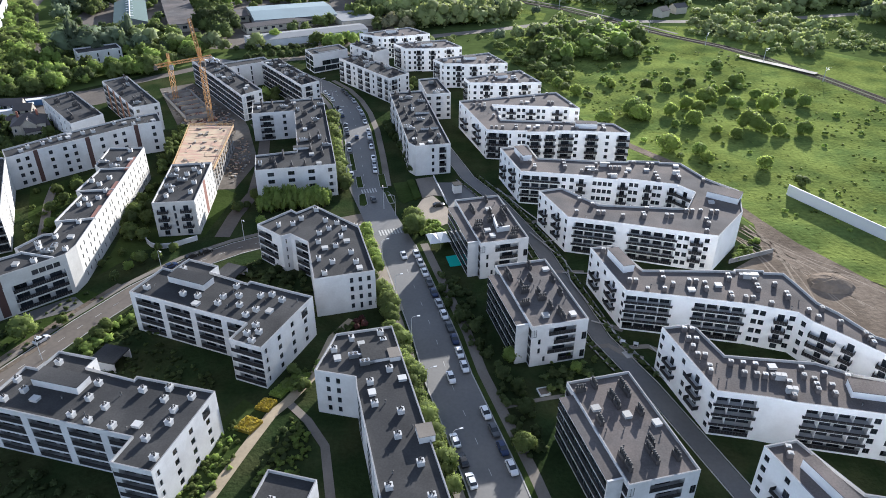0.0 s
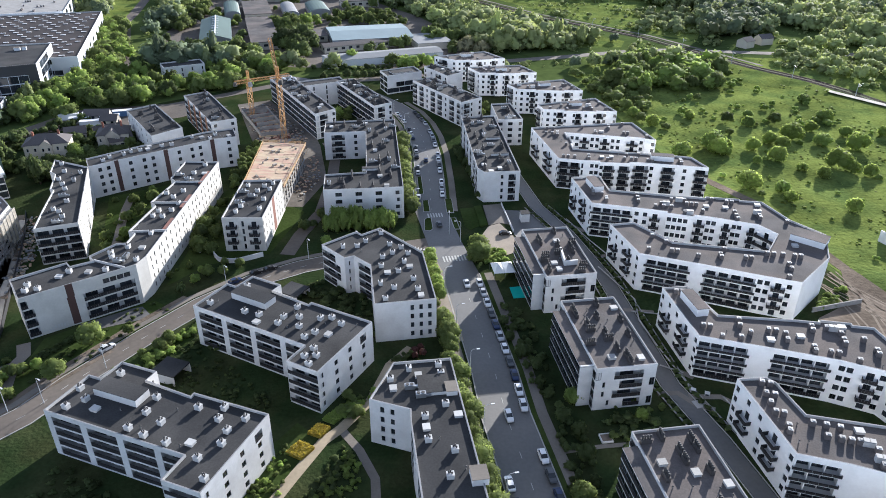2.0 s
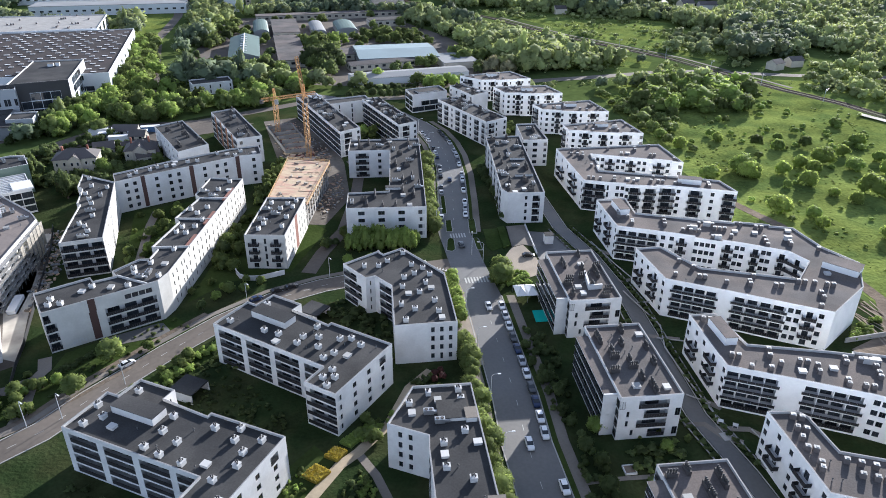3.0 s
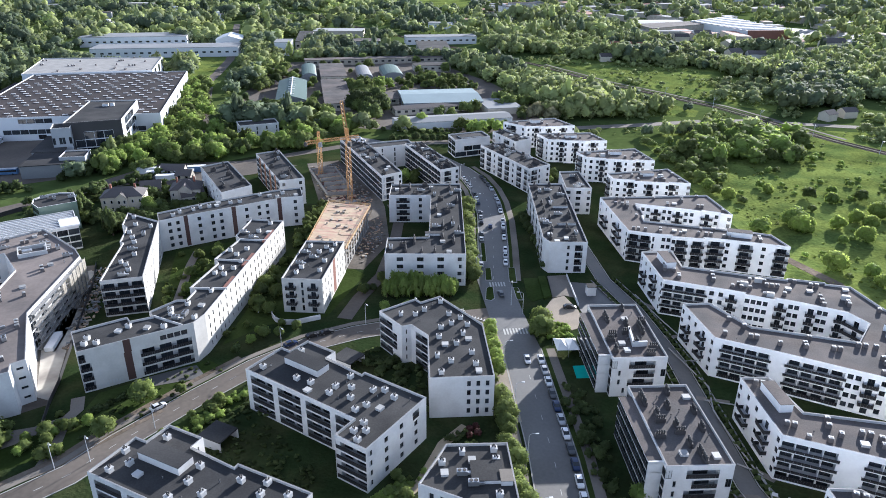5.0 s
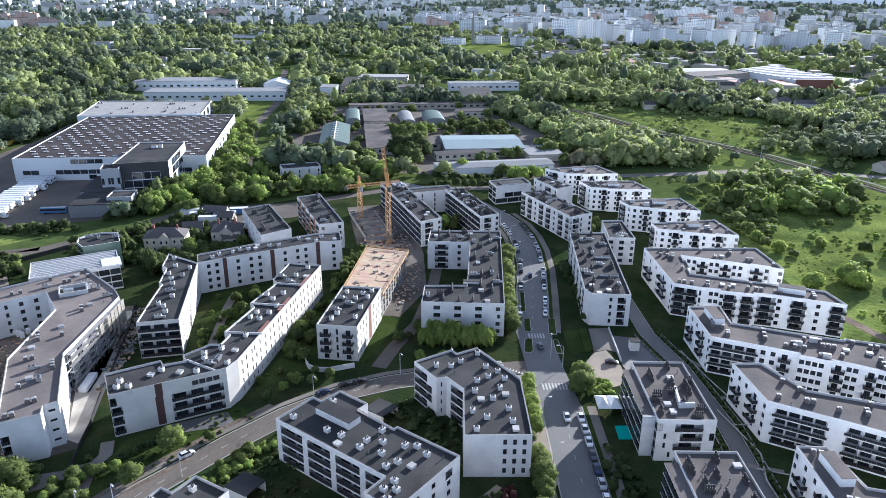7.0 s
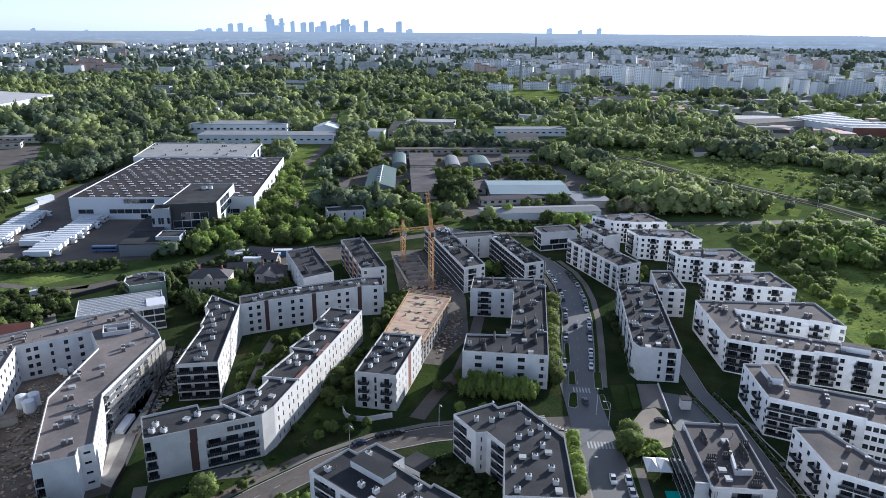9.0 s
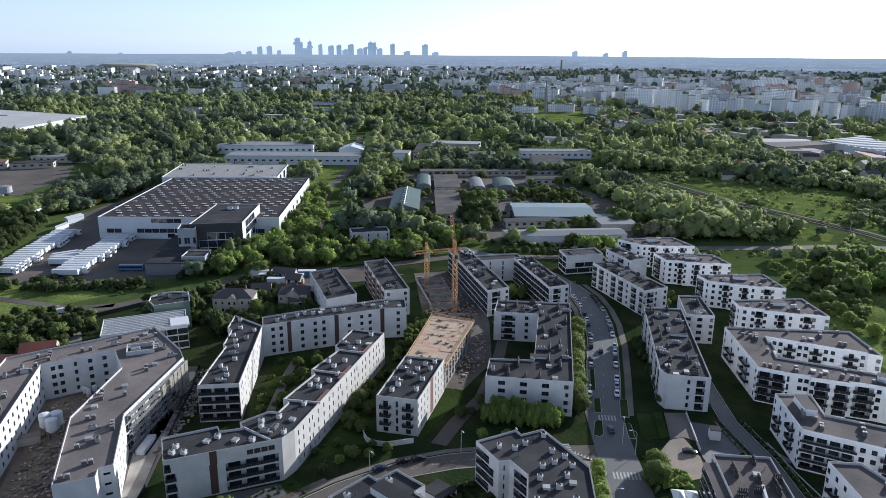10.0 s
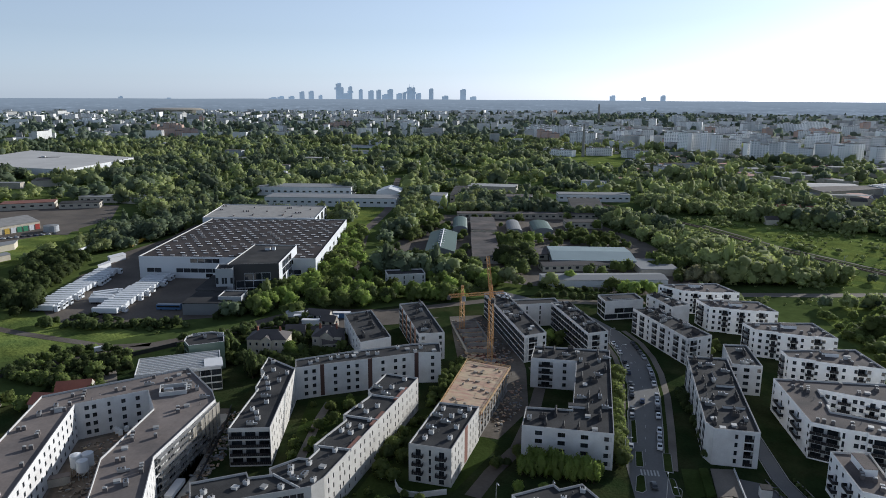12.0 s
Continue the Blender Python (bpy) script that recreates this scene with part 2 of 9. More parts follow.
SITE_SLAB = mat("pale_site_slab", (0.465, 0.435, 0.375), 0.9, var=0.25, coarse=0.15, fine=0.8, tint=(0.285, 0.262, 0.232), patch=0.1, spec=0.12)
GREEN_GLASS = mat("green_glass_cladding", (0.17, 0.23, 0.18), 0.25, var=0.12, coarse=0.1)
ROOF_BROWN = mat("brown_roof_strip", (0.2, 0.09, 0.065), 0.8, var=0.2)
RUBBLE = mat("building_materials", (0.27, 0.24, 0.2), 0.9, var=0.4, by_island=0.5)


# ---- mesh tools ----
class Geo:
    """Vertices, faces and material indices of one mesh."""

    def __init__(self):
        self.v, self.f, self.m = [], [], []

    def face(self, points, m=0):
        k = len(self.v)
        self.v.extend(tuple(p) for p in points)
        self.f.append(tuple(range(k, k + len(points))))
        self.m.append(m)

    def prism(self, ring, z0, z1, m=0, cap=None, bottom=False):
        """An upright prism over a ring that runs anticlockwise."""
        n = len(ring)
        for i in range(n):
            (ax, ay), (bx, by) = ring[i], ring[(i + 1) % n]
            self.face([(ax, ay, z0), (bx, by, z0), (bx, by, z1), (ax, ay, z1)], m)
        self.face([(x, y, z1) for x, y in ring], m if cap is None else cap)
        if bottom:
            self.face([(x, y, z0) for x, y in reversed(ring)], m)

    def box(self, x, y, z, sx, sy, sz, turn=0.0, m=0, cap=None):
        """A box that stands on (x, y, z), turned by degrees."""
        c, s = math.cos(radians(turn)), math.sin(radians(turn))
        ring = [(x + c * a - s * b, y + s * a + c * b) for a, b in
                ((-sx / 2, -sy / 2), (sx / 2, -sy / 2), (sx / 2, sy / 2), (-sx / 2, sy / 2))]
        self.prism(ring, z, z + sz, m, cap, True)

    def bar(self, a, b, r, m=0, sides=4):
        """A straight bar from a to b."""
        a, b = Vector(a), Vector(b)
        q = (b - a).to_track_quat("Z", "Y")
        ring = [q @ Vector((r * math.cos(2 * math.pi * (i + 0.5) / sides), r * math.sin(2 * math.pi * (i + 0.5) / sides), 0)) for i in range(sides)]
        for i in range(sides):
            p, n = ring[i], ring[(i + 1) % sides]
            self.face([a + p, a + n, b + n, b + p], m)
        self.face([b + p for p in ring], m)
        self.face([a + p for p in reversed(ring)], m)

    def tube(self, x, y, z0, z1, r0, r1, sides=8, m=0, cap=True):
        for i in range(sides):
            a, b = 2 * math.pi * i / sides, 2 * math.pi * (i + 1) / sides
            self.face([(x + r0 * math.cos(a), y + r0 * math.sin(a), z0), (x + r0 * math.cos(b), y + r0 * math.sin(b), z0),
                       (x + r1 * math.cos(b), y + r1 * math.sin(b), z1), (x + r1 * math.cos(a), y + r1 * math.sin(a), z1)], m)
        if cap:
            self.face([(x + r1 * math.cos(2 * math.pi * i / sides), y + r1 * math.sin(2 * math.pi * i / sides), z1) for i in range(sides)], m)

    def mesh(self, name, mats):
        me = bpy.data.meshes.new(name)
        me.from_pydata(self.v, [], self.f)
        for m in mats:
            me.materials.append(m)
        if len(mats) > 1:
            me.polygons.foreach_set("material_index", self.m)
        return me


def part(name, shape, mats, parent, label="", at=None):
    """One mesh object, under a thing or a part, or top-level where parent is None."""
    data = shape.mesh(name, mats) if isinstance(shape, Geo) else shape
    ob = new(name, data)
    if parent is not None:
        ob.parent = parent
    if at is not None:
        ob.matrix_local = at
    if label:
        tagged(ob, label)
    return ob


def thing(name, x, y, z, label, category, group="", turn=0.0):
    root = new(name)
    root.empty_display_size = 0.5
    root.matrix_world = pose(x, y, z, 0, 0, turn)
    return tagged(root, label, category, group)


def ccw(poly):
    area = sum(a[0] * b[1] - b[0] * a[1] for a, b in zip(poly, poly[1:] + poly[:1]))
    return list(poly) if area > 0 else list(reversed(poly))


def inset(ring, d):
    """The ring (anticlockwise) moved inwards by d."""
    out, n = [], len(ring)
    for i in range(n):
        p, a, b = Vector(ring[i - 1]), Vector(ring[i]), Vector(ring[(i + 1) % n])
        u, v = (a - p).normalized(), (b - a).normalized()
        nu, nv = Vector((-u.y, u.x)), Vector((-v.y, v.x))
        k = nu + nv
        k = k / max(0.35, k.dot(nu)) if k.length > 1e-4 else nu
        out.append(tuple(a + k * d))
    return out


def inside(ring, x, y, margin=0.0):
    hit, n = False, len(ring)
    for i in range(n):
        (ax, ay), (bx, by) = ring[i], ring[(i + 1) % n]
        if (ay > y) != (by > y) and x < (bx - ax) * (y - ay) / (by - ay) + ax:
            hit = not hit
        if margin:
            l2 = (bx - ax) ** 2 + (by - ay) ** 2
            t = max(0, min(1, ((x - ax) * (bx - ax) + (y - ay) * (by - ay)) / l2))
            if math.hypot(x - ax - t * (bx - ax), y - ay - t * (by - ay)) < margin:
                return False
    return hit


# ---- ground ----
def sheet(name, poly, z, material, label, category):
    """A flat piece of ground with a rim that goes down into the soil."""
    g = Geo()
    g.prism(ccw(poly), z - 0.25, z)
    return tagged(part(name, g, [material], None), label, category, kind="structure")


def ribbon(name, line, width, z, material, label, category, kind="structure"):
    """A strip of even width along a line."""
    left, right, n = [], [], len(line)
    for i in range(n):
        a, b = Vector(line[max(0, i - 1)]), Vector(line[min(n - 1, i + 1)])
        u = (b - a).normalized()
        k = Vector((-u.y, u.x)) * width / 2
        left.append(tuple(Vector(line[i]) + k))
        right.append(tuple(Vector(line[i]) - k))
    g = Geo()
    for i in range(n - 1):
        ring = ccw([left[i], right[i], right[i + 1], left[i + 1]])
        g.face([(x, y, z) for x, y in ring])
        for p, q in ((left[i], left[i + 1]), (right[i + 1], right[i])):
            g.face([(*q, z - 0.2), (*p, z - 0.2), (*p, z), (*q, z)])
    return tagged(part(name, g, [material], None), label, category, kind=kind)


def offset(line, d):
    """The line moved to its right by d."""
    out, n = [], len(line)
    for i in range(n):
        a, b = Vector(line[max(0, i - 1)]), Vector(line[min(n - 1, i + 1)])
        u = (b - a).normalized()
        out.append((line[i][0] + u.y * d, line[i][1] - u.x * d))
    return out


def along(line, step, start=0.0):
    """Places at even steps along a line, with the heading in degrees."""
    out, rest = [], start
    for a, b in zip(line, line[1:]):
        d = math.hypot(b[0] - a[0], b[1] - a[1])
        while rest < d:
            t = rest / d
            out.append((a[0] + t * (b[0] - a[0]), a[1] + t * (b[1] - a[1]), math.degrees(math.atan2(b[1] - a[1], b[0] - a[0]))))
            rest += step
        rest -= d
    return out


g = Geo()
rings = [0, 150, 400, 900, 1800, 3200, 5400]
for r0, r1 in zip(rings, rings[1:]):
    for i in range(48):
        a, b = 2 * math.pi * i / 48, 2 * math.pi * (i + 1) / 48
        q = [(r0 * math.cos(a), r0 * math.sin(a), 0), (r1 * math.cos(a), r1 * math.sin(a), 0), (r1 * math.cos(b), r1 * math.sin(b), 0), (r0 * math.cos(b), r0 * math.sin(b), 0)]
        g.face(q if r0 else q[:3])
tagged(part("ground", g, [WASTE], None), "rough green ground with scrub reaching the horizon", "ground", kind="structure")

STREET = [(30, 20), (20.6, 55), (7.7, 101.8), (-2.2, 133), (-6, 148.8), (-9.4, 160.3), (-13.7, 174.6), (-19.9, 195.4), (-27.5, 215),
          (-35.9, 239), (-40.4, 265.6), (-46, 295), (-51.8, 317.4), (-57.8, 334.3), (-65.5, 350), (-76, 364), (-90, 378), (-110, 392), (-150, 405)]
BACK_ROAD = [(-150, 60), (-114, 117), (-110, 129.5), (-101, 151.5), (-93, 168), (-82.5, 183), (-71, 193), (-60.5, 199.5), (-45, 209), (-30, 216)]
ALLEY = [(-24, 330), (-11.7, 292.6), (2.5, 249), (13.3, 229.4), (24.9, 199.9), (32.2, 171), (37.6, 150), (46, 132), (58, 100), (66, 70)]
sheet("garden_ground", [(-250, 60), (110, 30), (112, 175), (96, 215), (82, 240), (58, 300), (40, 352), (-15, 445), (-80, 440), (-150, 400), (-215, 330), (-262, 240)], 0.03,
      GARDEN, "dark lawn and planting beds between the apartment buildings", "garden")
sheet("meadow", [(69, 250), (92, 232), (112, 180), (150, 110), (330, 150), (300, 330), (240, 420), (160, 500), (110, 500), (50, 488), (20, 442), (44, 352), (60, 302)], 0.05,
      MEADOW, "bright green meadow with tall grass and shrubs", "meadow")
sheet("bare_earth", [(84, 186), (96, 196), (100, 216), (111, 200), (126, 174), (160, 120), (120, 100), (104, 138), (96, 160)], 0.09, EARTH, "brown bare earth with tyre ruts beside the buildings", "earth")
sheet("site_ground", [(-84, 236), (-82, 262), (-96, 300), (-104, 316), (-142, 362), (-156, 352), (-128, 300), (-122, 290), (-116, 276), (-104, 234)], 0.08, DUST, "dusty building site ground with rubble", "building site")
sheet("yard", [(-212, 172), (-170, 116), (-150, 124), (-137.5, 138.5), (-142, 148), (-152.6, 166), (-172, 200), (-182, 215), (-200, 206)], 0.08, DUST, "pale dusty construction yard", "building site")
sheet("yard", [(-209, 172), (-198, 190), (-186, 181), (-174, 152), (-150, 128), (-168, 121)], 0.1, EARTH, "churned brown earth in the new block's court", "building site")
sheet("site_slab", [(-143, 140.5), (-138.5, 140), (-142, 147), (-153, 165), (-157, 175), (-164, 186), (-168, 184), (-163, 172), (-158.5, 160.5)], 0.13, SITE_SLAB, "pale concrete site road beside the new block", "building site")
sheet("truck_yard", [(-334, 254), (-300, 264), (-262, 300), (-272, 366), (-330, 360), (-366, 340), (-425, 472), (-470, 560), (-482, 552), (-446, 440), (-434, 384), (-412, 355), (-404, 326), (-360, 268)], 0.05, ASPHALT_OLD, "worn asphalt lorry yard beside the warehouse", "yard")
sheet("field", [(-420, 190), (-315, 180), (-276, 262), (-300, 262), (-420, 246)], 0.04, MEADOW, "green grass field beside the lorry yard", "field")
sheet("field", [(-465, 314), (-507, 335), (-548, 366), (-545, 405), (-509, 424), (-476, 372)], 0.08, MEADOW, "bright grass field before the coloured workshop", "field")
FAR_FIELD = [(-345, 1135), (-228, 1225), (-285, 1470), (-360, 1440), (-425, 1415)]
sheet("field", FAR_FIELD, 0.1, MEADOW, "bright open grass field before the city", "field")
sheet("field", [(-562, 388), (-512, 422), (-486, 400), (-488, 364), (-540, 345)], 0.04, MEADOW, "bright grass field beyond the lorry yard", "field")
sheet("field", [(-352, 556), (-316, 523), (-331, 560), (-346, 604), (-368, 656), (-398, 662)], 0.04, MEADOW, "bright grass verge beside the warehouse road", "field")
sheet("yard", [(-655, 480), (-625, 498), (-537, 428), (-551, 408)], 0.05, ASPHALT_OLD, "worn asphalt storage yard", "yard")
EAST_MEADOW = [(-30, 690), (30, 628), (64, 578), (96, 592), (84, 640), (108, 676), (78, 708), (27, 724), (-25, 738)]
sheet("meadow", [(-60, 712), (0, 640), (60, 578), (112, 545), (125, 600), (118, 690), (80, 722), (27, 740), (-30, 752)], 0.04, MEADOW, "rough green grassland beyond the railway", "meadow")
sheet("meadow", [(-70, 640), (-60, 530), (-20, 500), (56, 516), (60, 536), (-20, 612)], 0.04, MEADOW, "grassy scrubland between the road and the railway", "meadow")
ribbon("path", offset([(-71, 693), (-9, 622), (35, 585), (75, 550), (108, 508), (134, 474)], -8.5), 2.6, 0.12, DUST, "pale dirt track along the railway", "path")
sheet("industrial_yard", [(-268, 472), (-236, 434), (-150, 430), (-60, 440), (-40, 500), (-100, 600), (-175, 690), (-312, 640), (-285, 560)], 0.04, ASPHALT_OLD, "worn asphalt yards between industrial sheds", "yard")
sheet("lawn", [(-124, 186), (-128, 206), (-133, 242), (-140, 250), (-160, 234), (-139, 192), (-130, 176)], 0.06, LAWN, "sunlit lawn in the court of the comb block", "lawn")
ribbon("path", [(-136, 196), (-142, 210), (-148, 224), (-152, 236)], 3.0, 0.1, PAVING, "pale garden path in the comb block's court", "path")
sheet("parking", [(-244, 296), (-206, 304), (-176, 328), (-160, 348), (-192, 348), (-234, 330)], 0.09, ASPHALT_OLD, "worn asphalt lot with site containers", "parking")
sheet("garden_ground", [(-238, 300), (-218, 258), (-190, 246), (-160, 262), (-140, 286), (-172, 322), (-200, 334), (-226, 332)], 0.06, GARDEN, "dark gardens round the old houses", "garden")
sheet("lawn", [(-137, 108), (-118, 126), (-107, 148), (-99, 164), (-108, 168), (-128, 146), (-126, 134), (-150, 112), (-160, 90)], 0.06, LAWN, "green verge beside the side road", "lawn")
sheet("lawn", [(-104, 128), (-97, 147), (-89, 163), (-84, 160), (-92, 142), (-100, 126)], 0.06, LAWN, "green verge beside the slab block", "lawn")
sheet("lawn", [(-108, 176), (-101, 190), (-84, 200), (-82, 232), (-88, 236), (-104, 234), (-112, 250), (-118, 246)], 0.05, LAWN, "lawn beside the comb block", "lawn")
sheet("lawn", [(-58, 92), (-50, 94), (-44, 120), (-50, 124), (-55, 112)], 0.06, LAWN, "lawn along the sandy path", "lawn")
ribbon("lawn", offset(STREET[:8], 6.7), 1.3, 0.17, LAWN, "narrow grass verge beside the street", "lawn")
ribbon("lawn", offset(STREET[9:16], 6.7), 1.3, 0.17, LAWN, "narrow grass verge beside the street", "lawn")
ribbon("lawn", offset(STREET[10:15], -6.4), 0.9, 0.17, LAWN, "narrow grass verge beside the street", "lawn")
ribbon("road", STREET, 11.6, 0.12, ASPHALT, "grey asphalt street with parked cars", "road")
ribbon("road", BACK_ROAD, 7.6, 0.1, ASPHALT_OLD, "worn asphalt side road with a dashed line", "road")
ribbon("road", ALLEY, 4.6, 0.1, ASPHALT, "grey asphalt lane between villas and apartment blocks", "road")
ribbon("road", [(-360, 120), (-291, 200), (-253.5, 265.5), (-236, 293), (-190, 345), (-150, 388), (-128, 396)], 7.0, 0.1, ASPHALT_OLD, "worn asphalt road past the old houses", "road")
ribbon("road", [(-235, 380), (-276, 452), (-305, 506), (-325, 543), (-336, 577), (-360, 642), (-388, 702), (-446, 812), (-490, 900)], 8.0, 0.1, ASPHALT_OLD, "asphalt road past the warehouse", "road")
ribbon("road", [(-130, 398), (-75, 420), (-27, 463), (19, 484), (60, 505), (96, 516), (117, 514), (149, 514), (200, 517), (290, 545)], 8.0, 0.12, PAVING, "pale sunlit road beside the railway", "road")
ribbon("railway", [(-1200, 1580), (-520, 1080), (-71, 693), (-9, 622), (35, 585), (75, 550), (108, 508), (134, 474), (160, 448), (176, 424), (196, 382), (213, 338), (250, 240)], 8.0, 0.16, BALLAST, "brown railway ballast bed with tracks", "railway")
for side in (-2.9, -1.5, 1.5, 2.9):
    ribbon("rail", offset([(-520, 1080), (-71, 693), (-9, 622), (35, 585), (75, 550), (108, 508), (134, 474), (160, 448), (176, 424), (196, 382), (213, 338), (250, 240)], side), 0.16, 0.34, RAIL_STEEL, "rusty steel rail on the ballast bed", "rail")
sheet("site_track", [(-154, 161), (-160.2, 175.3), (-175.4, 203.3), (-178.5, 212.5), (-182, 209.5), (-175.6, 194.1), (-165.9, 173.8), (-160, 160.5)], 0.13, SITE_SLAB, "pale dusty site track beside the scaffold", "track")
ribbon("platform", [(162.2, 424.8), (173.8, 411.7), (184.4, 400.4), (193.9, 389.6)], 4.2, 0.9, SITE_SLAB, "pale concrete platform beside the railway", "platform")
for side, width in ((8.6, 2.6), (-7.9, 2.2)):
    ribbon("pavement", offset(STREET[:8], side), width, 0.15, PAVING, "grey concrete pavement beside the street", "pavement")
    ribbon("pavement", offset(STREET[9:16], side), width, 0.15, PAVING, "grey concrete pavement beside the street", "pavement")
    for seg in (STREET[:8], STREET[9:16]):
        ribbon("kerb", offset(seg, side * 0.0 + math.copysign(5.9, side)), 0.28, 0.2, KERB, "pale concrete kerb of the street", "kerb")
ribbon("pavement", offset(BACK_ROAD[:8], -5.6), 1.8, 0.15, PAVING, "grey pavement along the side road", "pavement")
ribbon("verge", offset(BACK_ROAD[:5], -7.4), 1.6, 0.13, EARTH, "strip of bare brown earth along the side road", "earth")
ribbon("kerb", offset(BACK_ROAD[:8], -3.9), 0.25, 0.18, KERB, "pale concrete kerb of the side road", "kerb")
ribbon("kerb", offset(BACK_ROAD[:8], 3.9), 0.25, 0.18, KERB, "pale concrete kerb of the side road", "kerb")
for side in (2.6, -2.6):
    ribbon("kerb", offset(ALLEY, side), 0.22, 0.18, KERB, "pale kerb of the paved lane", "kerb")
for side in (4.8, -4.4):
    ribbon("garden_wall", offset(ALLEY[2:8], side), 0.3, 0.55, CONCRETE, "low concrete garden wall along the lane", "wall")
for x, y in ((42.8, 148.1), (46.0, 147.2)):
    b = Geo()
    b.box(0, 0, 0, 1.1, 0.9, 0.75)
    b.box(0, -0.47, 0.15, 0.8, 0.05, 0.45, 0, 1)
    b.box(0, 0, 0.75, 1.25, 1.05, 0.08)
    tagged(part("garage_vent", b, [PLASTER, FRAME_DARK], None, at=pose(x, y, 0.05, 0, 0, -14)), "small white garage air vent beside the lane", "vent", "garage air vents")
sheet("paving_slab", [(41.8, 144.2), (44.6, 145.4), (45.6, 142.9), (42.8, 141.8)], 0.22, KERB, "pale square paving slab beside the lane", "paving")
for line in ([(23.0, 206.0), (32.7, 187.9), (32.8, 177.1), (36.4, 165.3), (41.9, 150.3), (42.1, 147.2)], [(13.5, 239.1), (21.1, 223.8), (29.6, 208.9)], [(31.0, 181.2), (38.5, 181.0)], [(36, 157.0), (41.5, 154.6)], [(49.5, 146.5), (52, 141.5)], [(26.8, 199.5), (30.8, 200.8)]):
    ribbon("garden_wall", line, 0.32, 0.7, KERB, "pale low retaining wall of the terraced gardens", "wall")
for line in ([(29.0, 182.6), (37.6, 182.4)], [(39.5, 156.4), (44, 153.6)], [(41.5, 146.0), (49.2, 147.0), (53, 144)], [(22, 213), (26.5, 214.6)], [(14, 236), (20, 231)]):
    ribbon("path", line, 1.7, 0.13, PAVING, "paved garden path from the lane to an entrance", "path")
ribbon("path", [(34, 146), (39, 147), (43, 143), (47, 142)], 1.8, 0.11, PAVING, "paved garden path off the lane", "path")
ribbon("path", [(9, 122.5), (16.4, 125.1), (20, 126.2), (27, 128)], 1.2, 0.1, PAVING, "paved garden path between the villas", "path")
sheet("pavement", [(-45, 206), (-31.5, 209.5), (-26.5, 198), (-19.6, 175), (-15.3, 161), (-20, 159.5), (-22.4, 163), (-30, 187.4), (-40, 198)], 0.16, SETTS, "tan paving beside the crossroads", "pavement")
sheet("parking", [(-14, 230), (-10.2, 233), (-4.9, 224), (-2, 214), (-11, 206), (-17.6, 214.5)], 0.14, SETTS, "tan paved forecourt beside a villa", "parking")
sheet("parking", [(-9.6, 244.2), (1.6, 244.4), (7.5, 232.3), (-2, 219), (-4.4, 224.5)], 0.17, ASPHALT, "dark car park behind a villa", "parking")
ribbon("path", [(-52, 84), (-49.2, 95.4), (-45.8, 107.7), (-42.4, 119), (-39.5, 123.5), (-37.7, 127.7), (-34.8, 134), (-33, 148), (-29, 156)], 2.6, 0.1, SAND_PATH, "sandy garden path between buildings", "path")
ribbon("path", [(-39.5, 123.3), (-33.7, 117.4), (-28.5, 109.9), (-25, 96.1), (-22, 80)], 2.0, 0.09, PAVING, "grey garden path beside the building", "path")
ribbon("path", [(-76, 232), (-80, 262), (-86, 290), (-94, 304)], 4.5, 0.1, ASPHALT_OLD, "asphalt drive beside the building site", "path")
ribbon("path", [(-78, 200), (-78, 215), (-76, 232)], 5.0, 0.1, ASPHALT_OLD, "asphalt drive from the side road", "path")
ribbon("path", [(-121.5, 118), (-127, 132), (-150, 118)], 4.0, 0.12, PAVING, "pale pavement beside the yard", "path")
ribbon("path", [(60, 304), (71, 284), (84, 266), (92, 246), (101, 218), (108, 200)], 4.4, 0.1, EARTH, "sandy brown track at the meadow's edge", "path")
rut_rng = random.Random(31)
for k in range(11):
    # tyre ruts that wind over the bare earth
    x, y, a = 92 + rut_rng.uniform(-4, 6), 214 + rut_rng.uniform(-6, 2), radians(-66 + rut_rng.uniform(-12, 12))
    line = []
    for i in range(9):
        line.append((x, y))
        a += radians(rut_rng.uniform(-11, 11))
        x, y = x + 6.5 * math.cos(a), y + 6.5 * math.sin(a)
    ribbon("tyre_rut", line, rut_rng.uniform(0.35, 0.7), 0.1, RUT, "pale dried tyre rut on the bare earth", "tyre rut")
for line in (offset(STREET[2:8], 0.0), offset(STREET[9:16], 0.0)):
    for x, y, a in along(line, 9.0, 2.0):
        mark = Geo()
        mark.box(x, y, 0.118, 2.0, 0.12, 0.012, a)
        tagged(part("lane_mark", mark, [PAINT_WHITE], None), "worn white dash on the street", "road marking", "lane marks", "structure")
for x, y, a in along(BACK_ROAD[:8], 6.0, 1.0):
    mark = Geo()
    mark.box(x, y, 0.1, 2.0, 0.14, 0.012, a)
    tagged(part("lane_mark", mark, [PAINT_WHITE], None), "worn white dash on the side road", "road marking", "lane marks", "structure")


def zebra(x, y, along_deg, n, length):
    c, s = math.cos(radians(along_deg)), math.sin(radians(along_deg))
    for i in range(n):
        k = (i - (n - 1) / 2) * 1.0
        b = Geo()
        b.box(x + k * c, y + k * s, 0.121, 0.5, length, 0.012, along_deg)
        tagged(part("zebra_stripe", b, [PAINT_WHITE], None), "white stripe of a pedestrian crossing", "road marking", "crossing stripes", "structure")


zebra(-23.2, 205.4, 18, 8, 3.6)
zebra(-34.0, 236.1, 17, 6, 3.4)
zebra(-42.0, 212.0, 118, 7, 3.6)
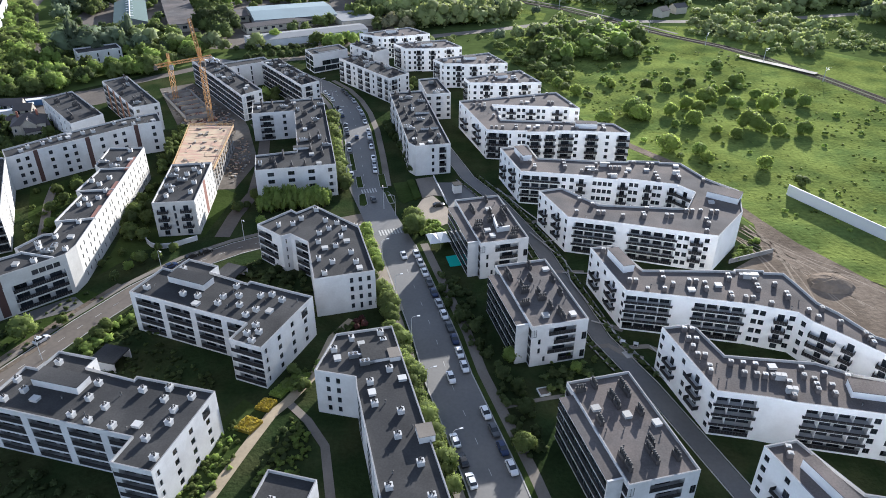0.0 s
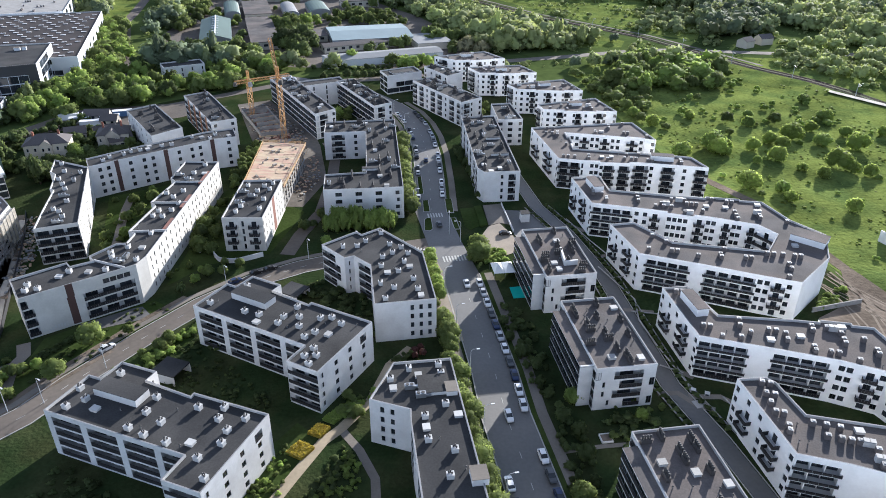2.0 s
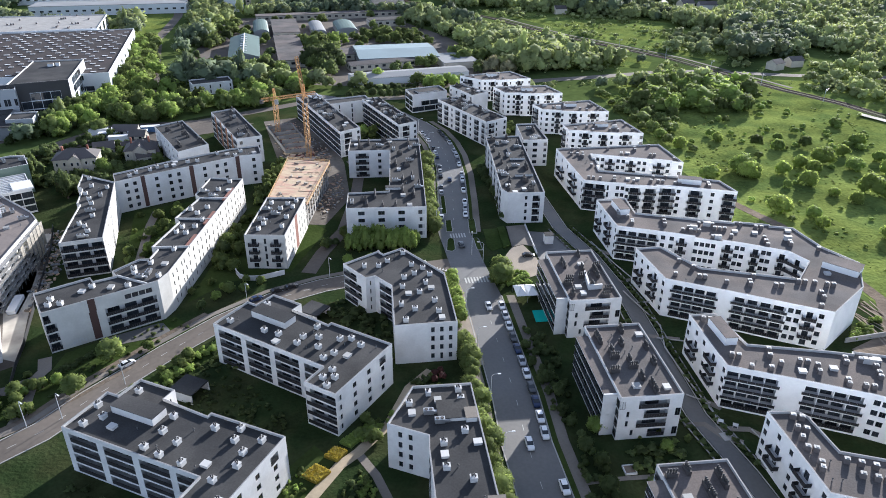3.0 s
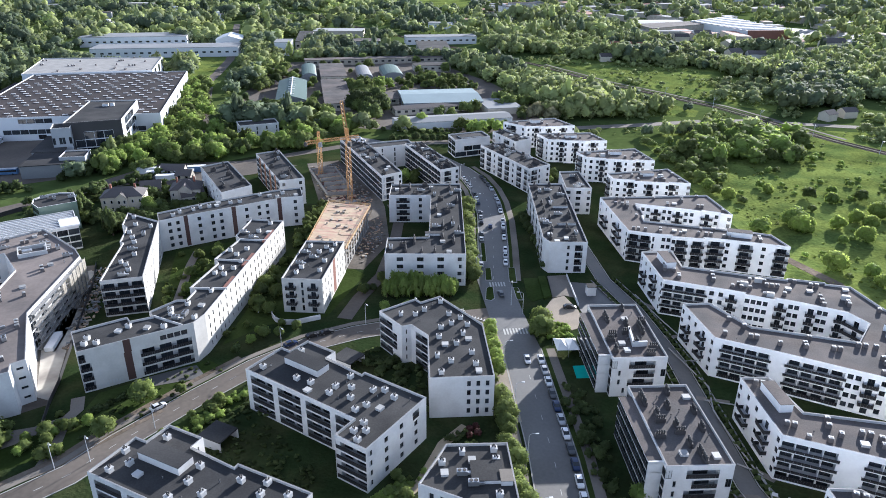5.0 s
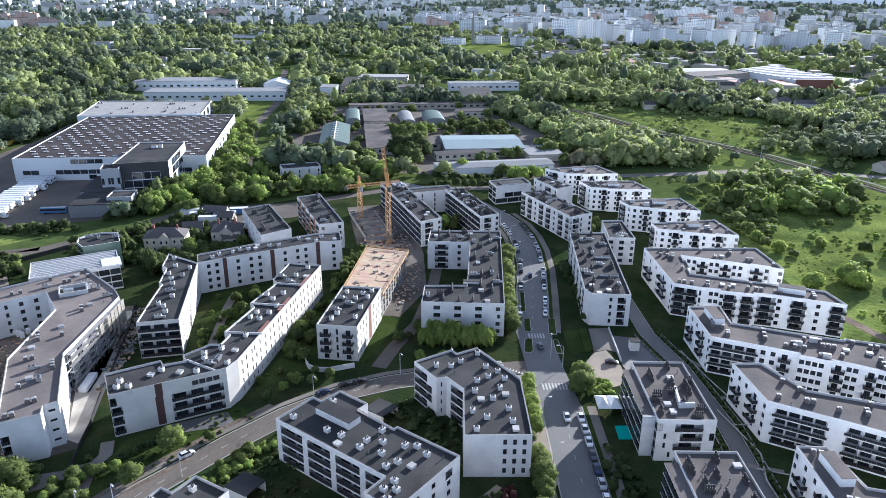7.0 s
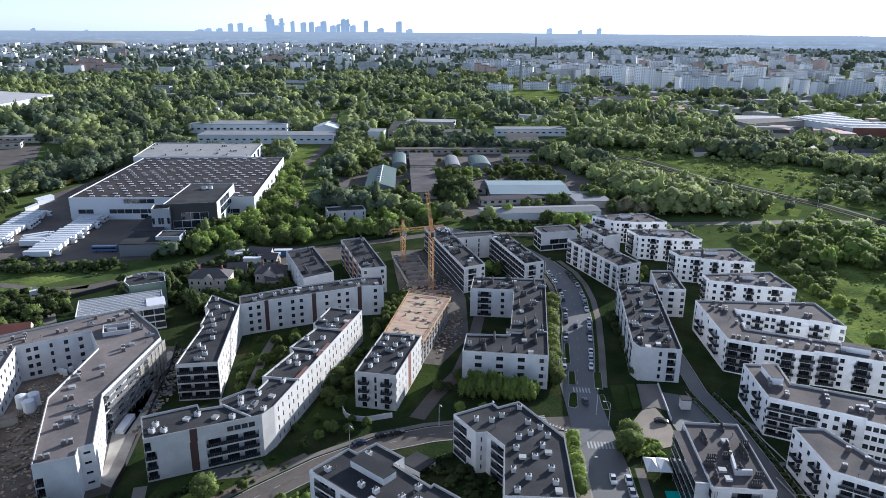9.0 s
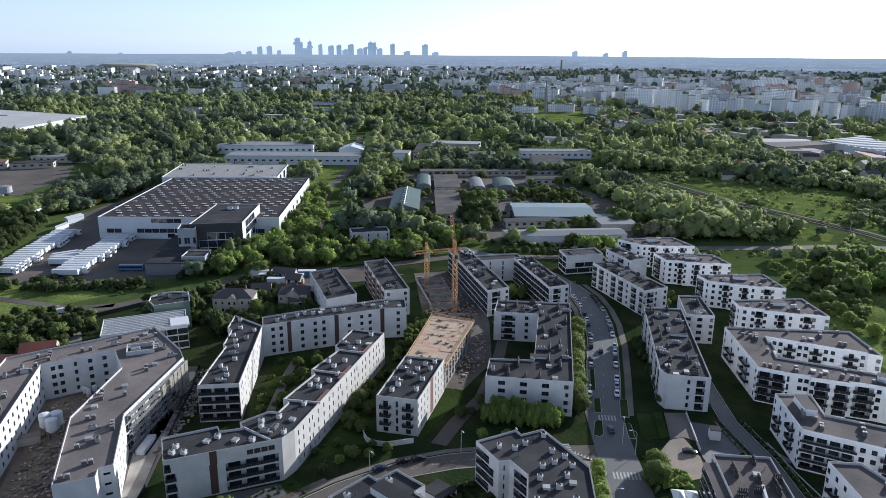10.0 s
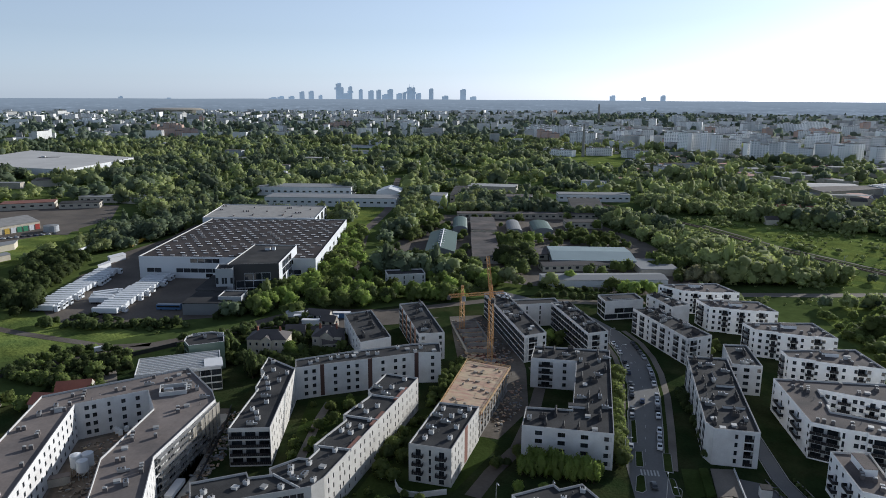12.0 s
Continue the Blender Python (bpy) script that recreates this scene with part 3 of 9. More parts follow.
# painted triangles beside the crossing and a broken line round the corner
for i in range(9):
    t = i / 8
    x, y = -39.2 + 8.3 * t, 211.4 - 2.6 * t
    m = Geo()
    m.prism(ccw([(x - 0.4, y - 0.5), (x + 0.5, y - 0.5), (x + 0.1, y + 0.9)]), 0.125, 0.17)
    tagged(part("painted_triangle", m, [PAINT_WHITE], None), "small white give-way triangle on the road", "road marking", "give-way marks", "structure")
ISLANDS = [[(-35.9, 223.8), (-34.0, 223.6), (-33.3, 225.2), (-35.1, 233.1), (-36.4, 233.4), (-37.1, 231.9)],
           [(-23.9, 226.6), (-25.3, 226.2), (-25.9, 227.4), (-28.0, 234.7), (-26.9, 235.2), (-26.3, 234.4)],
           [(-38.5, 238.4), (-36.4, 238.8), (-38.6, 248.4), (-40.4, 247.6)], [(-27.6, 239.3), (-30.0, 239.0), (-32.2, 250.3), (-29.9, 250.8)],
           [(-42.7, 253.5), (-41.2, 254.0), (-44.9, 270.8), (-46.2, 269.9)]]
for ring in ISLANDS:
    sheet("kerb", inset(ccw(ring), -0.22), 0.24, KERB, "pale kerb round a planted traffic island", "kerb")
    sheet("lawn", ring, 0.3, LAWN, "small grass island between parking bays", "lawn")
sheet("lawn", [(-25.6, 242.9), (-17.8, 245.6), (-14.8, 232.4), (-20.2, 226.2), (-22.4, 229)], 0.16, LAWN, "mown lawn with clipped hedge beside the garage ramp", "lawn")
hedge_block = Geo()
hedge_block.prism(ccw([(-20.6, 244.6), (-18.2, 245.6), (-14.4, 231.2), (-16.6, 228.6)]), 0.1, 0.75)
tagged(part("hedge", hedge_block, [LAWN], None), "low clipped flat-topped hedge beside the garage ramp", "hedge")
sheet("garage_ramp_floor", [(-17.4, 246.9), (-10.6, 249.5), (-6.2, 232.6), (-10.2, 233.2), (-13.9, 230.6)], 0.19, PAVING, "paved ramp down to the long block's garage", "ramp")


# ---- windows, balconies, roof vents: meshes shared by all buildings ----
CACHE = {}


def window_meshes(w, h, dark=True):
    key = ("w", round(w, 2), round(h, 2), dark)
    if key not in CACHE:
        f, t = Geo(), 0.09
        for x0, x1, z0, z1 in ((-w / 2, w / 2, 0, t), (-w / 2, w / 2, h - t, h), (-w / 2, -w / 2 + t, t, h - t), (w / 2 - t, w / 2, t, h - t)) + (((-t / 2, t / 2, t, h - t),) if w > 1.1 else ()):
            f.face([(x0, 0, z0), (x1, 0, z0), (x1, 0, z1), (x0, 0, z1)])
        for a, b in (((-w / 2 + t, t), (w / 2 - t, t)), ((w / 2 - t, t), (w / 2 - t, h - t)), ((w / 2 - t, h - t), (-w / 2 + t, h - t)), ((-w / 2 + t, h - t), (-w / 2 + t, t))):
            f.face([(a[0], 0, a[1]), (b[0], 0, b[1]), (b[0], 0.06, b[1]), (a[0], 0.06, a[1])])
        p = Geo()
        p.face([(-w / 2, 0.05, 0), (w / 2, 0.05, 0), (w / 2, 0.05, h), (-w / 2, 0.05, h)])
        one = Geo()
        one.v, one.f, one.m = f.v + p.v, f.f + [tuple(i + len(f.v) for i in p.f[0])], f.m + [1]
        fm = FRAME_DARK if dark else FRAME_WHITE
        CACHE[key] = f.mesh("window", [fm]), p.mesh("pane", [GLASS]), one.mesh("window", [fm, GLASS])
    return CACHE[key]


def railing_mesh(w, depth):
    """A dark balcony front of upright slats between two rails; depth: how far its sides run back to the wall."""
    key = ("r", round(w, 1), depth)
    if key not in CACHE:
        g = Geo()
        g.box(0, 0, 0.02, w, 0.05, 0.06)
        g.box(0, 0, 1.0, w, 0.06, 0.06)
        n = max(2, int(w / 0.6))
        for i in range(n):
            g.box(-w / 2 + (i + 0.5) * w / n, 0, 0.08, w / n * 0.96, 0.03, 0.92)
        if depth:
            for s in (-1, 1):
                g.box(s * (w / 2 - 0.03), depth / 2, 0.02, 0.05, depth, 1.04)
        CACHE[key] = g.mesh("railing", [RAIL_DARK])
    return CACHE[key]


def rail_mesh(w):
    """A slim hand rail on posts over a solid parapet."""
    key = ("h", round(w, 1))
    if key not in CACHE:
        g = Geo()
        g.box(0, 0, 0.56, w, 0.06, 0.05)
        n = max(2, int(w / 1.2))
        for i in range(n):
            g.box(-w / 2 + (i + 0.5) * w / n, 0, 0, w / n * 0.94, 0.03, 0.5)
        CACHE[key] = g.mesh("railing", [RAIL_DARK])
    return CACHE[key]


def gallery_mesh(w, depth, h=0.92):
    """A long balcony that stands out from the wall: a pale slab, a dark front and sides with a slim rail on top."""
    key = ("q", round(w, 1), depth, h)
    if key not in CACHE:
        g = Geo()
        g.box(0, depth / 2, -0.16, w, depth, 0.16, 0, 1)
        n = max(1, round(w / 1.7))
        for i in range(n):
            g.box(-w / 2 + (i + 0.5) * w / n, 0, 0.0, w / n - 0.05, 0.04, h)
        for s in (-1, 1):
            g.box(s * (w / 2 - 0.03), depth / 2, 0, 0.04, depth, h)
        g.box(0, 0, h + 0.05, w + 0.06, 0.07, 0.06)
        CACHE[key] = g.mesh("balcony", [RAIL_DARK, PLASTER_GREY])
    return CACHE[key]


def slab_mesh(w, depth):
    key = ("s", round(w, 1), depth)
    if key not in CACHE:
        g = Geo()
        g.box(0, depth / 2, -0.2, w, depth, 0.2)
        CACHE[key] = g.mesh("balcony", [PLASTER_GREY])
    return CACHE[key]


def vent_meshes(kind):
    key = ("v", kind)
    if key not in CACHE:
        body, top = Geo(), Geo()
        if kind == "chimney":                       # plastered stack with two metal cowls
            body.box(0, 0, 0, 1.4, 1.15, 1.05)
            body.box(0, 0, 1.05, 1.54, 1.3, 0.1)
            for x, y, hh in ((-0.33, 0.1, 0.42), (0.28, -0.12, 0.3), (0.05, 0.25, 0.5)):
                top.tube(x, y, 1.15, 1.15 + hh, 0.15, 0.15, 6)
                top.tube(x, y, 1.15 + hh, 1.3 + hh, 0.25, 0.06, 6)
            mats = [PLASTER_GREY], [DARK_METAL]
        elif kind == "box":                         # square ventilation stack under a flat pale cover on short feet
            body.box(0, 0, 0, 1.15, 1.0, 1.05)
            body.box(0, 0, 1.05, 0.95, 0.8, 0.16)
            top.box(0, 0, 1.21, 1.08, 0.94, 0.1)
            top.box(0.1, 0, 1.31, 0.5, 0.45, 0.1)
            mats = [FLUE], [LID]
        elif kind == "stack":                       # wide double stack with two covers
            body.box(0, 0, 0, 2.3, 1.1, 1.2)
            for x in (-0.6, 0.6):
                body.box(x, 0, 1.2, 0.9, 0.8, 0.16)
                top.box(x, 0, 1.36, 1.1, 1.2, 0.12)
            mats = [PLASTER_GREY], [LID]
        elif kind == "flue":                        # dark block with four flue pipes
            body.box(0, 0, 0, 0.85, 2.3, 1.15)
            for y in (-0.82, -0.28, 0.28, 0.82):
                top.tube(0, y, 1.15, 1.95, 0.2, 0.2, 8)
                top.tube(0, y, 1.95, 2.12, 0.3, 0.1, 8)
            mats = [FLUE_DARK], [DARK_METAL]
        elif kind == "hatch":
            body.box(0, 0, 0, 1.7, 1.5, 0.55)
            top.box(0, 0, 0.55, 1.85, 1.65, 0.12)
            mats = [PLASTER_GREY], [LID]
        elif kind == "unit":                        # air handling unit with a duct
            body.box(0, 0, 0.25, 2.2, 1.2, 1.1)
            body.box(1.6, 0, 0.25, 1.2, 0.6, 0.6)
            top.tube(-0.5, 0, 1.35, 1.45, 0.4, 0.4, 10)
            top.tube(0.5, 0, 1.35, 1.45, 0.4, 0.4, 10)
            top.box(0, 0, 0, 2.0, 1.0, 0.25)
            mats = [METAL], [DARK_METAL]
        else:                                       # small pipe with a hood
            body.tube(0, 0, 0, 0.7, 0.12, 0.12)
            top.tube(0, 0, 0.7, 0.86, 0.24, 0.06)
            mats = [METAL], [DARK_METAL]
        one = Geo()
        one.v, one.f = body.v + top.v, body.f + [tuple(i + len(body.v) for i in f) for f in top.f]
        one.m = [0] * len(body.f) + [1] * len(top.f)
        CACHE[key] = body.mesh("roof_vent", mats[0]), top.mesh("cap", mats[1]), one.mesh("roof_vent", mats[0] + mats[1])
    return CACHE[key]


def pipe_mesh(r, h, sides):
    """One upright flue pipe with a small conical hood."""
    key = ("p", r, h)
    if key not in CACHE:
        g = Geo()
        g.tube(0, 0, 0, h, r, r, sides, 0, False)
        g.tube(0, 0, h, h, r, r * 1.55, sides, 0, False)
        g.tube(0, 0, h, h + 0.16, r * 1.55, r * 0.45, sides)
        CACHE[key] = g.mesh("flue_pipe", [DARK_METAL])
    return CACHE[key]


def vent(root, kind, x, y, z, turn, split):
    body, top, one = vent_meshes(kind)
    v = part("roof_hatch" if kind == "hatch" else "roof_vent", body if split else one, None, root, at=pose(x, y, z, 0, 0, turn))
    if split and kind == "flue":
        for k in (-0.82, -0.28, 0.28, 0.82):
            part("flue_pipe", pipe_mesh(0.2, 0.8, 8), None, v, at=pose(0, k, 1.15))
    elif split and kind == "chimney":
        for u, w, hh in ((-0.33, 0.1, 0.42), (0.28, -0.12, 0.3), (0.05, 0.25, 0.5)):
            part("cowl", pipe_mesh(0.15, hh, 6), None, v, at=pose(u, w, 1.15))
    elif split:
        part("cap", top, None, v)


# ---- buildings ----
def bays(text, length):
    """Splits an edge into runs of bays: (kind, from, to). A bar is a fin of fixed width; equal balcony bays run together."""
    fin = 1.5
    n = sum(c != "|" for c in text)
    w = (length - fin * (len(text) - n)) / max(1, n)
    out, s = [], 0.0
    for c in text:
        d = fin if c == "|" else w
        if out and c in "LBTPQG" and out[-1][0] == c:
            out[-1][2] = s + d
        else:
            out.append([c, s, s + d])
        s += d
    return out


def facade(wall, root, a, b, z0, fh, floors, spec, panes, dark, roof_z):
    """One side of a building from a to b (anticlockwise), with real openings, windows, loggias and balconies."""
    a, b = Vector(a), Vector(b)
    d = (b - a).normalized()
    n = Vector((d.y, -d.x))
    length = (b - a).length

    def at(s, z, depth=0.0):
        p = a + d * s - n * depth
        return (p.x, p.y, z)

    def rect(s0, s1, za, zb, m=0):
        if s1 - s0 > 1e-3 and zb - za > 1e-3:
            wall.face([at(s0, za), at(s1, za), at(s1, zb), at(s0, zb)], m)

    # a recess with a back is lined in greyer plaster, which paints in its shade
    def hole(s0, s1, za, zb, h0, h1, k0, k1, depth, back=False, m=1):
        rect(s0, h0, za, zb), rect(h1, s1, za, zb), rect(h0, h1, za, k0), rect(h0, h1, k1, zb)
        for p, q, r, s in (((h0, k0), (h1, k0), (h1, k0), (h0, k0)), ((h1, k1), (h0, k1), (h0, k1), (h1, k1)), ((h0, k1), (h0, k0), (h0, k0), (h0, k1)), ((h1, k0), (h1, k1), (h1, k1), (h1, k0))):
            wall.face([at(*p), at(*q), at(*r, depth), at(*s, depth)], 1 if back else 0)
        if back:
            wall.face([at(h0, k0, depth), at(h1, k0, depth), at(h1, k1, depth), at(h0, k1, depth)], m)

    def frame_at(s, z, depth):
        p = at(s, z, depth)
        return Matrix(((d.x, -n.x, 0, p[0]), (d.y, -n.y, 0, p[1]), (0, 0, 1, p[2]), (0, 0, 0, 1)))

    def window(s, z, w, h, depth, name="window"):
        f, p, one = window_meshes(w, h, dark)
        ob = part(name, f if panes else one, None, root, at=frame_at(s, z, depth))
        if panes:
            part("pane", p, None, ob)

    if z0 > 0:
        rect(0, length, -0.3, z0)
    for k in range(floors):
        row = spec[k] if isinstance(spec, (list, tuple)) else spec
        za, zb = z0 + k * fh, z0 + (k + 1) * fh
        for c, s0, s1 in bays(row, length):
            mid, wide = (s0 + s1) / 2, s1 - s0
            if c in "wnWdvih":
                w, h, sill = {"w": (1.35, 1.5, 0.85), "n": (0.75, 2.0, 0.45), "W": (2.3, 1.5, 0.85), "d": (1.5, 2.2, 0.1), "v": (0.95, 1.55, 0.8), "i": (0.68, 1.6, 0.75), "h": (1.6, 0.7, 1.4)}[c]
                w = min(w, wide - 0.2)
                hole(s0, s1, za, zb, mid - w / 2, mid + w / 2, za + sill, za + sill + h, 0.16)
                window(mid, za + sill, w, h, 0.14)
            elif c in "LTPQ":
                h0, h1 = s0 + 0.12, s1 - 0.12
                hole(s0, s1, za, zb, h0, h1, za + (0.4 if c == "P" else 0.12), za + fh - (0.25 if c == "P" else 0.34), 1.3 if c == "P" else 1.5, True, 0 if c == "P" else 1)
                count = max(1, int((h1 - h0) / 3.6))
                for i in range(count):
                    window(h0 + (i + 0.5) * (h1 - h0) / count, za + 0.14 if c != "P" else za + 0.42, min(3.2, round((h1 - h0) / count * 0.76, 1)), 2.15 if c != "P" else 1.9, 1.44 if c != "P" else 1.24, "balcony_door")
                    if c == "P" and i:
                        p = [at(h0 + i * (h1 - h0) / count + k, 0, q) for k, q in ((-0.08, 1.3), (-0.08, 0.25), (0.08, 0.25), (0.08, 1.3))]
                        wall.prism(ccw([q[:2] for q in p]), za + 0.4, za + fh - 0.25)
                if c == "Q":
                    if k > 0:
                        part("balcony", gallery_mesh(h1 - h0 + 0.5, 1.0), None, root, at=frame_at(mid, za + 0.14, -1.0))
                    else:
                        part("railing", railing_mesh(h1 - h0 - 0.02, 0), None, root, at=frame_at(mid, za + 0.12, 0.06))
                elif c == "P":
                    part("railing", rail_mesh(h1 - h0 - 0.02), None, root, at=frame_at(mid, za + 0.4, 0.1))
                else:
                    part("railing", railing_mesh(h1 - h0 - 0.02, 0), None, root, at=frame_at(mid, za + 0.12, 0.06))
            elif c == "G":
                # a long loggia between white bands, with piers between the flats and a dark front that runs past its ends
                h0, h1 = s0 + 0.35, s1 - 0.35
                # back wall white on the top floor; below it, shade is painted in as grey
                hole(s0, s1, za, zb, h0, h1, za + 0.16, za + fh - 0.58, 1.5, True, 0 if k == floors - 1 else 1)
                count = max(1, round((h1 - h0) / 3.1))
                for i in range(count):
                    window(h0 + (i + 0.5) * (h1 - h0) / count, za + 0.18, 2.5, 1.95, 1.44, "balcony_door")
                    if i and (k == floors - 1 or i % 2):
                        p = [at(h0 + i * (h1 - h0) / count + u, 0, q) for u, q in ((-0.09, 1.5), (-0.09, 0.3), (0.09, 0.3), (0.09, 1.5))]
                        wall.prism(ccw([q[:2] for q in p]), za + 0.16, za + fh - 0.58)
                if k > 0:
                    part("balcony", gallery_mesh(h1 - h0 + 1.0, 0.5, 0.6), None, root, at=frame_at(mid, za + 0.06, -0.5))
                else:
                    part("railing", railing_mesh(h1 - h0 - 0.02, 0), None, root, at=frame_at(mid, za + 0.16, 0.06))
            elif c == "B":
                hole(s0, s1, za, zb, mid - 0.8, mid + 0.8, za + 0.12, za + 2.25, 0.16)
                window(mid, za + 0.12, 1.6, 2.13, 0.14, "balcony_door")
                if k > 0:
                    ob = part("balcony", slab_mesh(wide - 0.3, 1.5), None, root, at=frame_at(mid, za + 0.1, -1.5))
                    part("railing", railing_mesh(wide - 0.3, 1.5), None, ob)
            elif c == "g":
                hole(s0, s1, za, zb, s0 + 0.1, s1 - 0.1, za + 0.3, zb - 0.2, 0.12)
                window(mid, za + 0.3, wide - 0.2, fh - 0.5, 0.1)
            elif c == "#":
                rect(s0, s1, za, zb, 2)
            else:
                rect(s0, s1, za, zb)
    top = z0 + floors * fh
    last = spec[-1] if isinstance(spec, (list, tuple)) else spec
    for c, s0, s1 in bays(last, length):
        rect(s0, s1, top, roof_z, 2 if c == "#" else 0)


def jogged(poly, faces, jogs, default):
    """The ring with the middle of some sides moved out, and its bays shared out over the new sides."""
    out, specs, n = [], {}, len(poly)
    sign = 1 if sum(p[0] * q[1] - q[0] * p[1] for p, q in zip(poly, poly[1:] + poly[:1])) > 0 else -1
    for i in range(n):
        a, b, spec = Vector(poly[i]), Vector(poly[(i + 1) % n]), faces.get(i, default)
        if i not in jogs:
            specs[len(out)] = spec
            out.append(poly[i])
            continue
        d = (b - a).normalized()
        push = Vector((d.y, -d.x)) * sign * jogs[i]
        cuts = (0.0, 0.28, 0.72, 1.0)
        rows = spec if isinstance(spec, (list, tuple)) else [spec] * 4
        for k in range(3):
            start, end = a.lerp(b, cuts[k]), a.lerp(b, cuts[k + 1])
            shift = push if k == 1 else Vector((0, 0))
            specs[len(out)] = [(r[round(len(r) * cuts[k]):round(len(r) * cuts[k + 1])] or ".") for r in rows]
            out.append(tuple(start + shift))
            if k < 2:
                specs[len(out)] = "."
                out.append(tuple(end + shift))
    return out, specs


def building(poly, h, floors, faces, label, name="apartment_building", category="apartment building", roof=None, wall_mat=None, accent=None,
             vents=(), boxes=(), default="..w..", z0=0.35, seed=1, dark=True, coping=None, group="", panes=False, jogs=()):
    """A flat-roofed building over the ring poly; faces: the bays of each side, by the number of its first corner;
    jogs: sides whose middle stands out, as (side, depth)."""
    if jogs:
        poly, faces = jogged(poly, faces, dict(jogs), default)
    n = len(poly)
    cx, cy = sum(p[0] for p in poly) / n, sum(p[1] for p in poly) / n
    root = thing(name, cx, cy, 0, label, category, group)
    ring = [(x - cx, y - cy) for x, y in poly]
    area = sum(p[0] * q[1] - q[0] * p[1] for p, q in zip(ring, ring[1:] + ring[:1]))
    flip = area < 0
    fh = (h - 1.0 - z0) / floors
    wall = Geo()
    for i in range(n):
        a, b = ring[i], ring[(i + 1) % n]
        spec = faces.get(i, default)
        if flip:
            a, b = b, a
            spec = [s[::-1] for s in spec] if isinstance(spec, (list, tuple)) else spec[::-1]
        facade(wall, root, a, b, z0, fh, floors, spec, panes, dark, h)
    ring = ccw(ring)
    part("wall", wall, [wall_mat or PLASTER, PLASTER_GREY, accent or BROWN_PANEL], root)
    zr = h - 0.65
    deck = Geo()
    inner = inset(ring, 0.25)
    deck.face([(x, y, zr) for x, y in inner])
    roof_ob = part("roof", deck, [roof or BITUMEN], root, "dark felt flat roof")
    rim = Geo()
    for i in range(n):
        a, b, p, q = ring[i], ring[(i + 1) % n], inner[i], inner[(i + 1) % n]
        rim.face([(*p, h), (*a, h), (*b, h), (*q, h)])
        rim.face([(*q, zr), (*p, zr), (*p, h), (*q, h)], 1)
    part("parapet", rim, [coping or COPING_WHITE, PLASTER_GREY], root)
    rng = random.Random(seed)
    taken = []
    for x, y, sx, sy, sz, turn in boxes:
        b = Geo()
        b.box(0, 0, 0, sx, sy, sz)
        b.box(0, 0, sz, sx + 0.2, sy + 0.2, 0.12, 0, 1)
        part("stair_head", b, [wall_mat or PLASTER, (roof or BITUMEN) if max(sx, sy) > 5 else PAVING], root, "raised white box on the roof", pose(x - cx, y - cy, zr, 0, 0, turn))
        taken.append((x - cx, y - cy, max(sx, sy) * 0.6))
    for kind, count, turn in vents:
        xs, ys = [p[0] for p in inner], [p[1] for p in inner]
        made = tries = 0
        while made < count and tries < count * 60:
            tries += 1
            # of several places take the one farthest from what already stands on the roof
            spots = [q for q in ((rng.uniform(min(xs), max(xs)), rng.uniform(min(ys), max(ys))) for k in range(18)) if inside(inner, *q, 1.3)][:5]
            if not spots:
                continue
            x, y = max(spots, key=lambda q: min([math.hypot(q[0] - u, q[1] - v) for u, v, w in taken] + [99])) if kind in ("box", "flue") else spots[0]
            r = 1.0 if kind == "pipe" else 1.7
            if inside(inner, x, y, 1.3) and all(math.hypot(x - u, y - v) > r + s * 0.6 for u, v, s in taken):
                taken.append((x, y, r))
                vent(root, kind, x, y, zr, turn + rng.choice((0, 0, 90)), panes and kind != "pipe")
                made += 1
                run = rng.choice((0, 1, 1, 2)) if kind == "box" else rng.choice((0, 0, 1)) if kind == "flue" else 0
                step = radians(turn + (rng.choice((0, 90)) if kind == "box" else 90))
                for k in range(run):
                    if made >= count:
                        break
                    gap = rng.choice((1.6, 1.75, 2.6)) if kind == "box" else 2.5
                    x, y = x + gap * math.cos(step), y + gap * math.sin(step)
                    if inside(inner, x, y, 1.2) and all(math.hypot(x - u, y - v) > 1.5 for u, v, s in taken):
                        taken.append((x, y, r))
                        vent(root, "stack" if kind == "box" and rng.random() < 0.12 else kind, x, y, zr, turn, panes)
                        made += 1
    return root


# ---- the estate ----
def local(o, turn, pts):
    c, s = math.cos(radians(turn)), math.sin(radians(turn))
    return [(o[0] + c * u - s * v, o[1] + s * u + c * v) for u, v in pts]


H = 12.4
SLAB = [(0, 0), (36, 0), (36, -6.8), (45, -6.8), (45, 16), (26, 16), (26, 14.8), (13.5, 15.6), (13.5, 19), (3.5, 19), (3.2, 12.6), (0, 12.6)]
for o, turn, seed in (((-98.9, 107.5), -13.0, 3), ((-85.2, 149.7), -20.3, 4)):
    poly = local(o, turn, SLAB)
    bx, by = local(o, turn, [(11.5, 10.2)])[0]
    building(poly, H, 4, {0: "|LLLL|LLLL|LLLL|LLL", 1: "LLL", 2: "LLLLLLLL", 3: ["w.w.w.w.", "w.w.w.w.", "w.w.w.w.", "w.w.w.L."], 4: "w.LL.w.LL.w", 10: "w.", 11: "v.v."},
             "white plastered apartment block with dark loggias between white fins", vents=(("chimney", 18, turn), ("hatch", 2, turn), ("pipe", 5, 0)),
             boxes=((bx, by, 11.5, 4.2, 1.9, turn),), seed=seed, coping=COPING, group="slab blocks with loggias")
